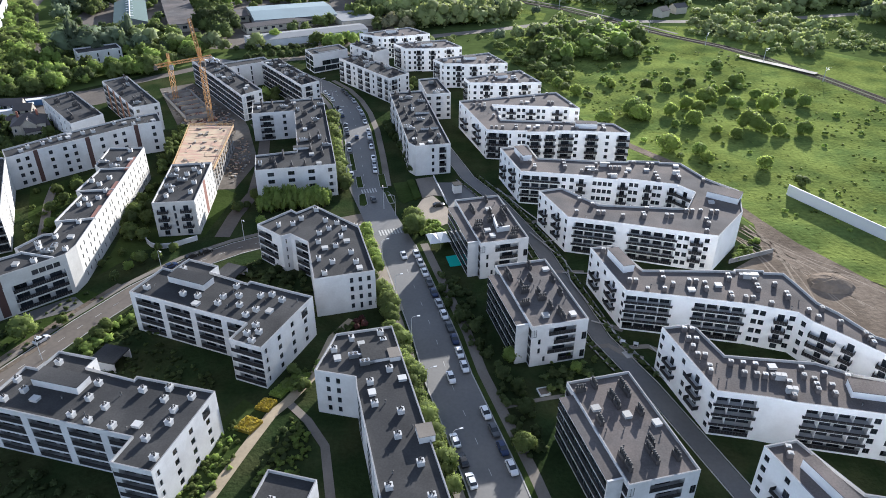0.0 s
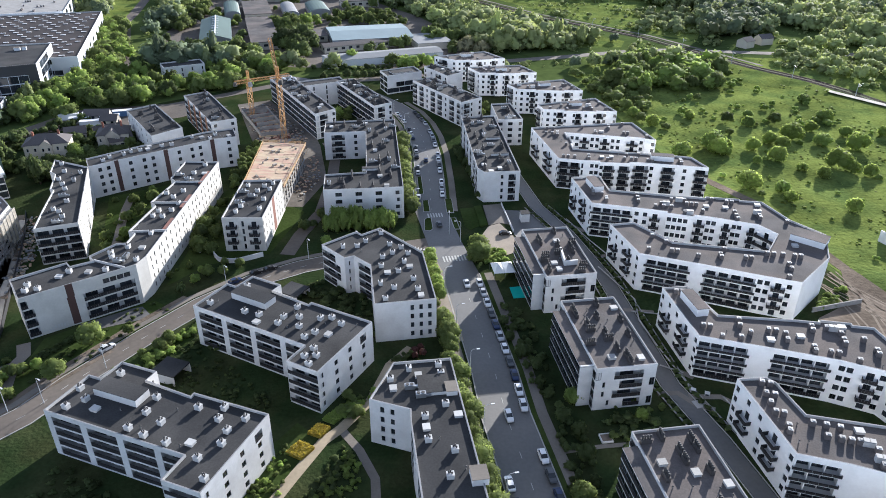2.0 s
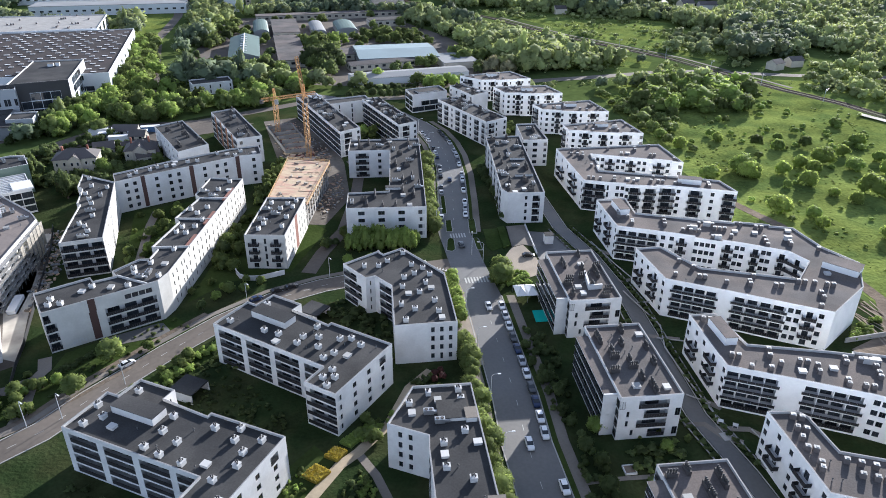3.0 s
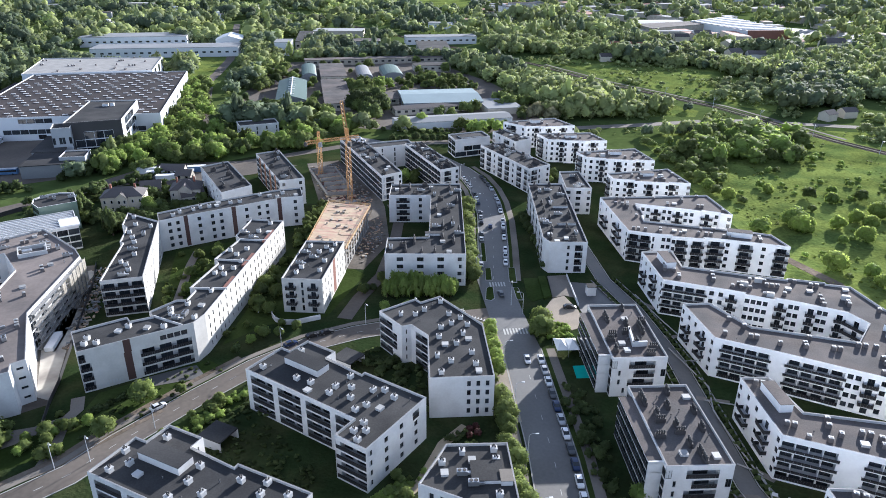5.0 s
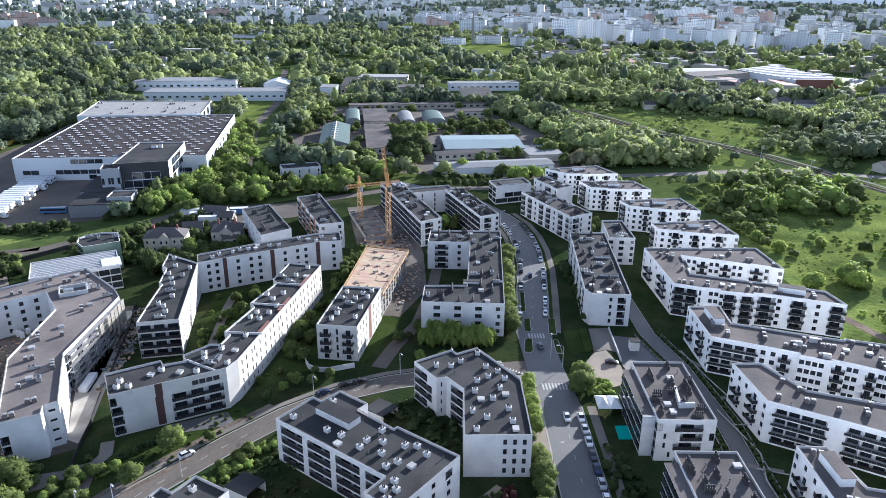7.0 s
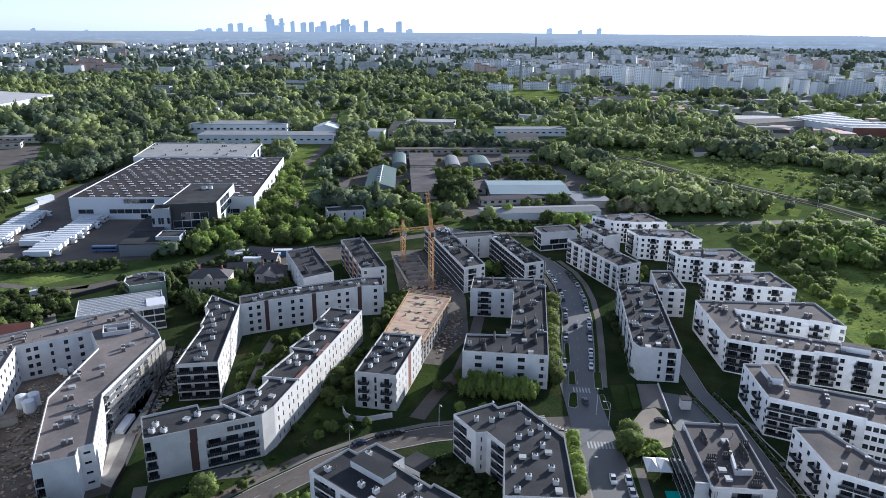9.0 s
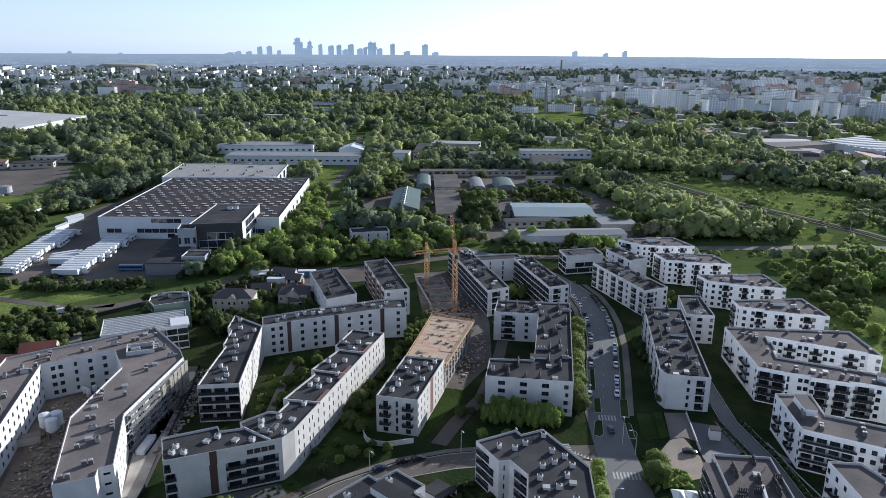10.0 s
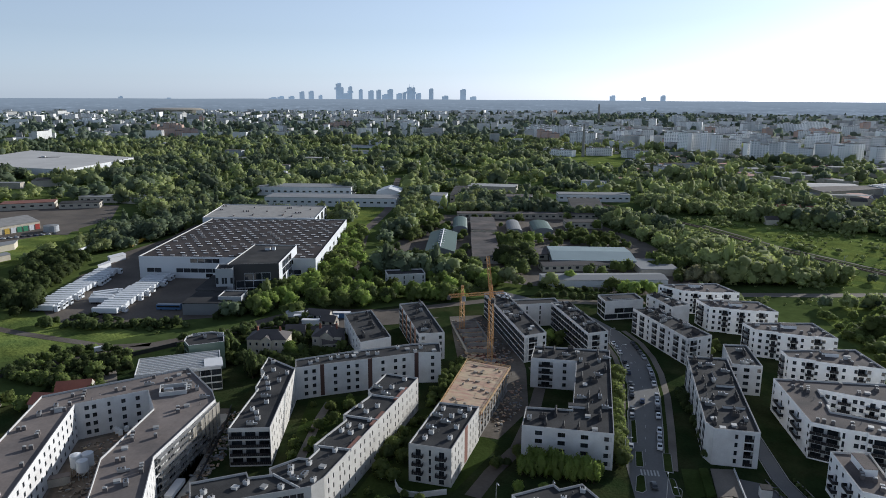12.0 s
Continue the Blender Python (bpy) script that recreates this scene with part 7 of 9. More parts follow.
# ---- cars and lorries ----
def car_meshes():
    def loft(sections, name, material):
        g = Geo()
        for (x0, w0, z0, t0), (x1, w1, z1, t1) in zip(sections, sections[1:]):
            for s in (1, -1):
                q = [(x0, s * w0, t0), (x1, s * w1, t1), (x1, s * w1 * 0.94, z1), (x0, s * w0 * 0.94, z0)]
                g.face(q if s < 0 else q[::-1])
            g.face([(x0, -w0 * 0.94, z0), (x1, -w1 * 0.94, z1), (x1, w1 * 0.94, z1), (x0, w0 * 0.94, z0)])
        for k, flip in ((0, False), (-1, True)):
            x, w, z, t = sections[k]
            q = [(x, -w, t), (x, -w * 0.94, z), (x, w * 0.94, z), (x, w, t)]
            g.face(q[::-1] if flip else q)
        return g.mesh(name, [material])
    body = [(-2.15, 0.74, 0.72, 0.32), (-2.05, 0.84, 0.9, 0.25), (-1.2, 0.88, 0.95, 0.22), (0.9, 0.88, 0.92, 0.22), (1.75, 0.84, 0.8, 0.24), (2.1, 0.72, 0.62, 0.32)]
    cabin = [(-1.75, 0.72, 0.96, 0.9), (-1.2, 0.72, 1.4, 0.9), (0.1, 0.72, 1.42, 0.9), (0.95, 0.74, 0.95, 0.9)]
    roof = [(-1.25, 0.6, 1.43, 1.38), (-0.5, 0.64, 1.47, 1.4), (0.15, 0.6, 1.44, 1.4)]
    w = Geo()
    for i in range(10):
        a, b = 2 * math.pi * i / 10, 2 * math.pi * (i + 1) / 10
        p, q = (0.31 * math.cos(a), 0.31 * math.sin(a)), (0.31 * math.cos(b), 0.31 * math.sin(b))
        w.face([(p[0], -0.1, p[1]), (q[0], -0.1, q[1]), (q[0], 0.1, q[1]), (p[0], 0.1, p[1])])
    for s in (-0.1, 0.1):
        w.face([(0.31 * math.cos(2 * math.pi * i / 10), s, 0.31 * math.sin(2 * math.pi * i / 10)) for i in range(10)])
    rim = Geo()
    for s in (-0.105, 0.105):
        rim.face([(0.19 * math.cos(2 * math.pi * i / 8), s, 0.19 * math.sin(2 * math.pi * i / 8)) for i in range(8)])
    k = len(w.v)
    w.v += rim.v
    w.m += [1] * len(rim.f)
    w.f += [tuple(i + k for i in f) for f in rim.f]
    return body, cabin, roof, loft, w.mesh("wheel", [TYRE, METAL])


BODY, CABIN, ROOF, LOFT, WHEEL = car_meshes()
CARS = {}
for key, colour in (("white", (0.75, 0.75, 0.75)), ("silver", (0.42, 0.43, 0.45)), ("black", (0.02, 0.02, 0.022)), ("dark blue", (0.02, 0.035, 0.09)), ("dark grey", (0.08, 0.085, 0.09)), ("red", (0.3, 0.02, 0.02))):
    paint = mat(key.replace(" ", "_") + "_car_paint", colour, 0.3, 0.2, var=0.04)
    CARS[key] = LOFT(BODY, "body", paint), LOFT(ROOF, "car_roof", paint)
CABIN_MESH = LOFT(CABIN, "cabin_glass", GLASS)


def car(x, y, turn, colour, where, z=0.12):
    root = thing("car", x, y, z, colour + " car " + where, "car", "parked cars", turn)
    body, roof = CARS[colour]
    part("body", body, None, root)
    part("cabin_glass", CABIN_MESH, None, root, "dark car windows")
    part("car_roof", roof, None, root)
    for a, b in ((-1.3, -0.8), (1.35, -0.8), (-1.3, 0.8), (1.35, 0.8)):
        part("wheel", WHEEL, None, root, at=pose(a, b, 0.31))


car_rng = random.Random(9)
COLOURS = ["white", "silver", "white", "black", "dark grey", "dark blue", "silver", "white", "dark grey"]
right_cars = offset(STREET[2:9], 4.6)
for i, (x, y, a) in enumerate(along(right_cars, 5.6, 1.5)):
    if i not in (4, 5, 17, 18) and y < 199:
        car(x, y, a + 180, car_rng.choice(COLOURS), "parked beside the street")
for i, (x, y, a) in enumerate(along(offset(STREET[2:5], -4.6), 5.8, 0.5)):
    if i in (0, 1, 2):
        car(x, y, a, ("white", "black", "white")[i], "parked beside the street")
for i, (x, y, a) in enumerate(along(offset(STREET[9:15], 4.6), 6.0, 14)):
    if i % 5 not in (3,) and not any(inside(inset(ccw(c), -2.6), x, y) for c in ISLANDS):
        car(x, y, a + 180, car_rng.choice(COLOURS), "parked along the far street")
for i, (x, y, a) in enumerate(along(offset(STREET[9:15], -4.6), 6.0, 12)):
    if i % 4 not in (2,) and not any(inside(inset(ccw(c), -2.6), x, y) for c in ISLANDS):
        car(x, y, a, car_rng.choice(COLOURS), "parked along the far street")
for x, y, a, c, w in ((-1.6, 132.5, -74, "white", "driving down the street"), (-17.5, 189.5, -74, "white", "driving down the street"), (-31.5, 228.5, 110, "dark grey", "turning at the crossroads"), (-45.5, 288, 100, "dark blue", "driving up the street"), (-7.8, 224.6, 12, "black", "parked on the tan forecourt"),
                      (-108.5, 144, 62, "white", "parked beside the side road"), (-88, 181, 50, "dark blue", "parked beside the side road"), (-83.5, 187, 47, "black", "parked beside the side road"), (-80, 190, 44, "black", "parked beside the side road"), (-93, 226, 97, "white", "parked beside the site")):
    car(x, y, a, c, w)


def lorry(x, y, turn, cab=True):
    root = thing("lorry", x, y, 0.06, "white box trailer parked in the lorry yard", "lorry", "lorries in the yard", turn)
    b = Geo()
    b.box(0, 0, 1.15, 13.2, 2.5, 2.75)
    part("trailer", b, [PANEL_WHITE], root)
    u = Geo()
    u.box(0, 0, 0.7, 12.4, 1.2, 0.45)
    part("chassis", u, [DARK_METAL], root)
    for k in (-5.2, -3.9, -2.6):
        w = Geo()
        for s in (-1.05, 1.05):
            w.bar((k, s - 0.16, 0.5), (k, s + 0.16, 0.5), 0.5, 0, 10)
        part("wheel", w, [TYRE], root)
    if cab:
        c = Geo()
        c.box(8.0, 0, 0.6, 2.1, 2.45, 2.9)
        c.box(9.06, 0, 1.9, 0.04, 2.1, 1.0, 0, 1)
        part("cab", c, [PANEL_WHITE, GLASS], root)


yard_rng = random.Random(31)
for n, x0, y0, dx, dy in ((20, -353, 264, -38, 72), (18, -319, 275, -31, 66)):
    for i in range(n):
        t, slip = i / (n - 1), yard_rng.uniform(-0.6, 0.6)
        lorry(x0 + dx * t + slip, y0 + dy * t + 0.45 * slip, 24 + yard_rng.uniform(-1.0, 1.0), yard_rng.random() < 0.4)
for i in range(4):
    lorry(-338 - 3.2 * i, 288 + 3.6 * i, 24 if i < 2 else 60, True)


for i in range(5):
    t = i / 4
    ob = thing("lorry", -444.7 - 20 * t, 403.2 + 41 * t, 0.06, "yellow tipper lorry parked along the yard's edge", "lorry", "yellow lorries", 112)
    g = Geo()
    g.box(-1.2, 0, 1.0, 5.2, 2.5, 1.6)
    part("tipper_body", g, [PAINT_YELLOW], ob)
    g = Geo()
    g.box(2.7, 0, 0.8, 2.0, 2.4, 2.2)
    part("cab", g, [PAINT_YELLOW if i % 2 else PANEL_WHITE], ob)
    g = Geo()
    for u in (-2.6, -1.3, 2.5):
        for v in (-1.0, 1.0):
            g.bar((u, v - 0.15, 0.5), (u, v + 0.15, 0.5), 0.5, 0, 10)
    part("wheels", g, [TYRE], ob)
for i in range(9):
    car(-560 + 2.2 * i, 378 + 4.0 * i, 20, COLOURS[i], "parked beside the far workshop", 0.07)


# ---- street lamps ----
def lamp_meshes():
    p = Geo()
    p.tube(0, 0, 0, 7.2, 0.11, 0.06, 8)
    a = Geo()
    pts = [(0, 0, 7.1), (0.15, 0, 7.6), (0.6, 0, 7.95), (1.5, 0, 8.05)]
    for u, v in zip(pts, pts[1:]):
        a.bar(u, v, 0.05, 0, 6)
    h = Geo()
    h.box(1.85, 0, 7.98, 0.8, 0.3, 0.13)
    return p.mesh("pole", [LAMP_PAINT]), a.mesh("arm", [LAMP_PAINT]), h.mesh("lamp_head", [PANEL_WHITE])


POLE, ARM, HEAD = lamp_meshes()


def lamp(x, y, turn):
    root = thing("street_lamp", x, y, 0.05, "grey street lamp with a curved arm", "street lamp", "street lamps", turn)
    part("pole", POLE, None, root)
    part("arm", ARM, None, root)
    part("lamp_head", HEAD, None, root)


for x, y, a in along(offset(STREET[2:8], -6.4), 20.5, 8.0) + along(offset(STREET[9:15], -6.4), 22.0, 3.0):
    lamp(x, y, a - 90)
for x, y, a in ((-104.5, 136.5, -30), (-112, 122, -30), (-89.5, 178, -40), (-70, 198, -50), (-56, 206, -60), (-27, 222, 100), (-22.5, 217, 190), (-118.5, 118, -30)):
    lamp(x, y, a)


# ---- tower cranes and the building site ----
def lattice(g, a, b, w, step):
    """A square lattice girder from a to b."""
    a, b = Vector(a), Vector(b)
    q = (b - a).to_track_quat("Z", "Y")
    length = (b - a).length
    corners = [q @ Vector((sx * w / 2, sy * w / 2, 0)) for sx, sy in ((-1, -1), (1, -1), (1, 1), (-1, 1))]
    for c in corners:
        g.bar(a + c, b + c, 0.11)
    n = max(1, int(length / step))
    for i in range(n):
        p, r = a + (b - a) * (i / n), a + (b - a) * ((i + 1) / n)
        for k in range(4):
            c, d = corners[k], corners[(k + 1) % 4]
            g.bar(p + c, r + d, 0.06)
            g.bar(r + c, r + d, 0.05)


def crane(x, y, h, jib, counter, label, rise=0.0):
    root = thing("tower_crane", x, y, 0, label, "crane", "tower cranes")
    g = Geo()
    lattice(g, (0, 0, 0), (0, 0, h), 1.8, 2.2)
    part("mast", g, [CRANE_PAINT], root)
    g = Geo()
    lattice(g, (0, 0, h + 1.0), (jib[0], jib[1], h + 1.0 + rise), 1.2, 2.0)
    part("jib", g, [CRANE_PAINT], root)
    g = Geo()
    lattice(g, (0, 0, h + 1.0), (counter[0], counter[1], h + 1.0), 1.4, 2.0)
    part("counter_jib", g, [CRANE_PAINT], root)
    g = Geo()
    g.box(counter[0], counter[1], h - 0.6, 1.4, 1.8, 1.7)
    part("counterweight", g, [DARK_METAL], root)
    g = Geo()
    g.box(1.2, -1.0, h - 1.6, 1.5, 1.5, 2.2)
    part("cab", g, [PANEL_GREY], root)
    g = Geo()
    lattice(g, (0, 0, h), (0, 0, h + 6), 0.9, 2.0)
    part("tower_head", g, [CRANE_PAINT], root)
    g = Geo()
    for t in (0.45, 0.9):
        g.bar((0, 0, h + 6), (jib[0] * t, jib[1] * t, h + 1.6 + rise * t), 0.04)
    g.bar((0, 0, h + 6), (counter[0], counter[1], h + 1.6), 0.04)
    part("tie_cable", g, [DARK_METAL], root)
    g = Geo()
    g.box(0, 0, 0, 4.5, 4.5, 1.0)
    part("base", g, [CONCRETE], root)
crane(-112.7, 300.6, 29.0, (-4.5, 6.5), (2.5, -4.0), "orange tower crane with a raised jib beside the unfinished block", rise=15.5)
crane(-140.6, 333.5, 17.5, (16, 14), (-5, -4.4), "orange tower crane on the building site")


def deck_site():
    """The unfinished storey: concrete walls under a formwork deck with guard rails and stacks of boards."""
    poly = [(-103.4, 230.6), (-90.0, 233.2), (-95.2, 275.5), (-112.0, 275.5)]
    cx, cy = -100.0, 254.0
    root = thing("unfinished_building", cx, cy, 0, "unfinished concrete storey with timber formwork deck", "building site")
    ring = ccw([(x - cx, y - cy) for x, y in poly])
    w = Geo()
    w.prism(ring, 0, 0.4, 0, None)
    for k in (3.1, 6.2):
        w.prism(ring, k - 0.25, k, 0, None, True)
    for i in range(4):
        a, b = Vector(ring[i]), Vector(ring[(i + 1) % 4])
        n = int((b - a).length / 4)
        for j in range(n):
            p = a + (b - a) * ((j + 0.5) / n)
            for k in (0.4, 3.1, 6.2):
                w.box(p.x * 0.97, p.y * 0.97, k, 1.6, 0.3, 2.9 if k > 6 else 2.5, math.degrees(math.atan2((b - a).y, (b - a).x)))
    part("concrete_frame", w, [CONCRETE], root, "raw grey concrete frame")
    outer = inset(ring, -0.8)
    d = Geo()
    d.prism(outer, 9.1, 9.35, 0, None, True)
    part("formwork_deck", d, [FORMWORK], root, "pinkish yellow timber formwork deck")
    rng = random.Random(4)
    board = Geo()
    board.box(0, 0, 0, 4.6, 0.85, 0.06)
    board_mesh = board.mesh("board", [FORMWORK])
    u = Vector((poly[1][0] - poly[0][0], poly[1][1] - poly[0][1])).normalized()
    for i in range(64):
        x, y = rng.uniform(-10, 10), rng.uniform(-22, 22)
        if inside(ring, x, y, 1.5):
            part("board", board_mesh, None, root, at=pose(x, y, 9.36 + 0.07 * rng.random(), 0, 0, math.degrees(math.atan2(u.y, u.x)) + rng.choice((0, 0, 0, 90)) + rng.uniform(-2, 2)))
    for i in range(4):
        a, b = Vector(outer[i]), Vector(outer[(i + 1) % 4])
        r = Geo()
        n = max(2, int((b - a).length / 2.2))
        for j in range(n + 1):
            p = a + (b - a) * (j / n)
            r.box(p.x, p.y, 9.0, 0.12, 0.12, 1.5)
            r.bar((p.x, p.y, 9.0), (p.x * 1.05, p.y * 1.02, 6.4), 0.07)
        for z in (9.8, 10.3):
            r.bar((a.x, a.y, z), (b.x, b.y, z), 0.09)
        part("guard_rail", r, [TIMBER], root, "timber guard rail")
    props = Geo()
    for i in range(26):
        x, y = rng.uniform(-9, 9), rng.uniform(-21, 21)
        if inside(ring, x, y, 1.0):
            props.box(x, y, 9.4, rng.uniform(0.4, 2.2), rng.uniform(0.3, 1.0), rng.uniform(0.2, 0.7), rng.uniform(0, 180))
    tagged(part("rubble", props, [RUBBLE], root, "stacks of boards and steel"), kind="stuff")


deck_site()


def clutter(name, poly, n, size, z, label, seed, mats=None):
    """Heaps, pallets and boards strewn over a building site."""
    rng = random.Random(seed)
    xs, ys = [p[0] for p in poly], [p[1] for p in poly]
    g = Geo()
    made = 0
    mats = mats or [RUBBLE, RUBBLE, EARTH, PANEL_GREY, FORMWORK]
    while made < n:
        x, y = rng.uniform(min(xs), max(xs)), rng.uniform(min(ys), max(ys))
        if inside(poly, x, y):
            g.box(x, y, z, rng.uniform(0.4, 1.6) * size, rng.uniform(0.3, 1.0) * size, rng.uniform(0.1, 0.5) * size, rng.uniform(0, 180), rng.randrange(len(mats)))
            made += 1
    tagged(part(name, g, mats, None), label, "rubble", kind="stuff")


clutter("building_materials", [(-114, 280), (-98, 282), (-106, 312), (-140, 356), (-152, 348), (-126, 300)], 460, 0.9, 0.09, "strewn boards, pallets and steel on the building site", 2)
clutter("building_materials", [(-86, 240), (-84, 262), (-92, 284), (-96, 280), (-92, 250)], 110, 0.8, 0.09, "stacks of material beside the unfinished block", 3)
clutter("building_materials", [(-198, 184), (-182, 160), (-164, 134), (-158, 134), (-178, 158), (-190, 182)], 120, 0.8, 0.1, "stacks of material in the yard", 4)
clutter("building_materials", [(-170, 196), (-158, 170), (-150, 160), (-154, 176), (-164, 200)], 90, 1.2, 0.08, "stacks of material beside the scaffold", 5)
# half-built storey behind the cranes
half = [(-126, 306), (-115, 312), (-138, 346), (-148, 338)]
root = thing("unfinished_building", -131, 326, 0, "unfinished basement storey of raw concrete walls", "building site")
w = Geo()
ring = ccw([(x + 131, y - 326) for x, y in half])
w.prism(ring, 0, 0.5)
for i in range(4):
    a, b = Vector(ring[i]), Vector(ring[(i + 1) % 4])
    m = (a + b) / 2
    w.box(m.x, m.y, 0.5, (b - a).length, 0.35, 1.7, math.degrees(math.atan2((b - a).y, (b - a).x)))
for i in range(5):
    a, b = Vector(ring[0]).lerp(Vector(ring[3]), (i + 1) / 6), Vector(ring[1]).lerp(Vector(ring[2]), (i + 1) / 6)
    m = (a + b) / 2
    w.box(m.x, m.y, 0.5, (b - a).length * 0.8, 0.3, 2.4, math.degrees(math.atan2((b - a).y, (b - a).x)))
part("concrete_wall", w, [CONCRETE], root)


def scaffold(a, b, h, bays_n):
    root = thing("scaffold", a[0], a[1], 0, "steel scaffold with board decks along the facade", "scaffold")
    d = Vector((b[0] - a[0], b[1] - a[1]))
    u = d.normalized()
    n = Vector((u.y, -u.x))
    g = Geo()
    for i in range(bays_n + 1):
        for off in (0.4, 1.5):
            p = d * (i / bays_n) + n * off
            g.bar((p.x, p.y, 0), (p.x, p.y, h), 0.07)
    lifts = int(h / 2)
    for k in range(1, lifts + 1):
        for off in (0.4, 1.5):
            p, q = n * off, d + n * off
            g.bar((p.x, p.y, k * 2), (q.x, q.y, k * 2), 0.06)
        m = d / 2 + n * 0.95
        deck = Geo()
        deck.box(m.x, m.y, k * 2 - 0.1, d.length, 0.9, 0.08, math.degrees(math.atan2(u.y, u.x)))
        part("deck", deck, [CONCRETE], root)
    for i in range(0, bays_n, 2):
        p, q = d * (i / bays_n) + n * 1.5, d * ((i + 1) / bays_n) + n * 1.5
        for k in range(lifts):
            g.bar((p.x, p.y, k * 2), (q.x, q.y, k * 2 + 2), 0.05)
    part("scaffold_frame", g, [METAL], root)
    for i, z0, z1 in ((7, 8.2, 11.8), (9, 6.4, 12.0), (10, 4.4, 12.4), (11, 2.4, 12.4), (12, 2.2, 12.4), (13, 4.0, 12.4)):
        p, q = d * ((i + 0.1) / bays_n) + n * 1.62, d * ((i + 0.9) / bays_n) + n * 1.62
        sheet_geo = Geo()
        for k in range(6):
            a2, b2 = p.lerp(q, k / 6), p.lerp(q, (k + 1) / 6)
            w0, w1 = 0.12 * math.sin(k * 1.9), 0.12 * math.sin((k + 1) * 1.9)
            sheet_geo.face([(a2.x + n.x * w0, a2.y + n.y * w0, z0), (b2.x + n.x * w1, b2.y + n.y * w1, z0 + 0.2), (b2.x, b2.y, z1), (a2.x, a2.y, z1)])
        part("tarpaulin", sheet_geo, [SCAFFOLD_NET], root, "pale dusty netting hung on the scaffold")


scaffold((-159.6, 160.6), (-171.3, 197.0), 12.5, 14)
for x, y, h in ((-190.6, 158.2, 6.9), (-188.4, 160.6, 6.9), (-186.6, 157.2, 6.5)):
    root = thing("cement_silo", x, y, 0.08, "white cement silo on steel legs in the yard", "silo", "cement silos")
    b = Geo()
    b.tube(0, 0, 3.2, h, 1.7, 1.7, 16, 0)
    b.tube(0, 0, 1.6, 3.2, 0.3, 1.7, 16, 0, False)
    b.tube(0, 0, h, h + 0.35, 1.7, 0.6, 16, 0)
    part("drum", b, [PANEL_WHITE], root)
    for k in range(4):
        l = Geo()
        a = math.pi / 4 + k * math.pi / 2
        l.bar((1.3 * math.cos(a), 1.3 * math.sin(a), 0), (1.3 * math.cos(a), 1.3 * math.sin(a), 3.6), 0.1)
        part("leg", l, [METAL], root)


SHED_PLOTS = []


def shed(poly, h, label, wall, roof, name="industrial_shed", ridge=0.0, category="shed", windows=0, arch=False):
    """A plain hall; ridge: how far the middle of the roof rises along its longer axis."""
    n = len(poly)
    cx, cy = sum(p[0] for p in poly) / n, sum(p[1] for p in poly) / n
    wider = [1 + 3.5 / max(3.5, math.hypot(x - cx, y - cy) * 0.6) for x, y in poly]
    SHED_PLOTS.append([(cx + (x - cx) * k, cy + (y - cy) * k) for (x, y), k in zip(poly, wider)])
    root = thing(name, cx, cy, 0, label, category)
    ring = ccw([(x - cx, y - cy) for x, y in poly])
    w = Geo()
    for i in range(n):
        a, b = ring[i], ring[(i + 1) % n]
        w.face([(*a, -0.2), (*b, -0.2), (*b, h), (*a, h)])
    r = Geo()
    eave = inset(ring, -0.3)
    if ridge and n == 4:
        if (Vector(eave[0]) - Vector(eave[1])).length < (Vector(eave[1]) - Vector(eave[2])).length:
            eave = eave[1:] + eave[:1]
            ring = ring[1:] + ring[:1]
        a, b, c, d = (Vector(p) for p in eave)
        p, q = (a + d) / 2, (b + c) / 2
        if arch:
            steps = [(0.5 - 0.5 * math.cos(math.pi * k / 10), ridge * math.sin(math.pi * k / 10)) for k in range(11)]
            for (u, z0), (v, z1) in zip(steps, steps[1:]):
                r.face([(*a.lerp(d, v), h + z1), (*a.lerp(d, u), h + z0), (*b.lerp(c, u), h + z0), (*b.lerp(c, v), h + z1)])
            for m, n2 in ((a, d), (b, c)):
                w.face([(*m.lerp(n2, u), h + z - 0.05) for u, z in steps])
        for f in () if arch else ([(*a, h), (*b, h), (*q, h + ridge), (*p, h + ridge)], [(*c, h), (*d, h), (*p, h + ridge), (*q, h + ridge)]):
            r.face(f)
            r.face([(x, y, z - 0.18) for x, y, z in reversed(f)])
        if not arch:
            w.face([(*ring[3], h), (*ring[0], h), (*p, h + ridge - 0.1)])
            w.face([(*ring[1], h), (*ring[2], h), (*q, h + ridge - 0.1)])
    else:
        r.prism(eave, h - 0.05, h + 0.3, 0, None, True)
    part("wall", w, [wall], root)
    part("roof", r, [roof], root)
    if windows:
        for i in range(n):
            a, b = Vector(ring[i]), Vector(ring[(i + 1) % n])
            k = int((b - a).length / windows)
            d = (b - a).normalized()
            band = Geo()
            for j in range(k):
                p = a + (b - a) * ((j + 0.5) / k)
                band.box(p.x + d.y * 0.02, p.y - d.x * 0.02, h * 0.42, windows * 0.45, 0.12, 1.6, math.degrees(math.atan2(d.y, d.x)))
            if k:
                tagged(part("window", band, [GLASS], root), kind="stuff")
    return root


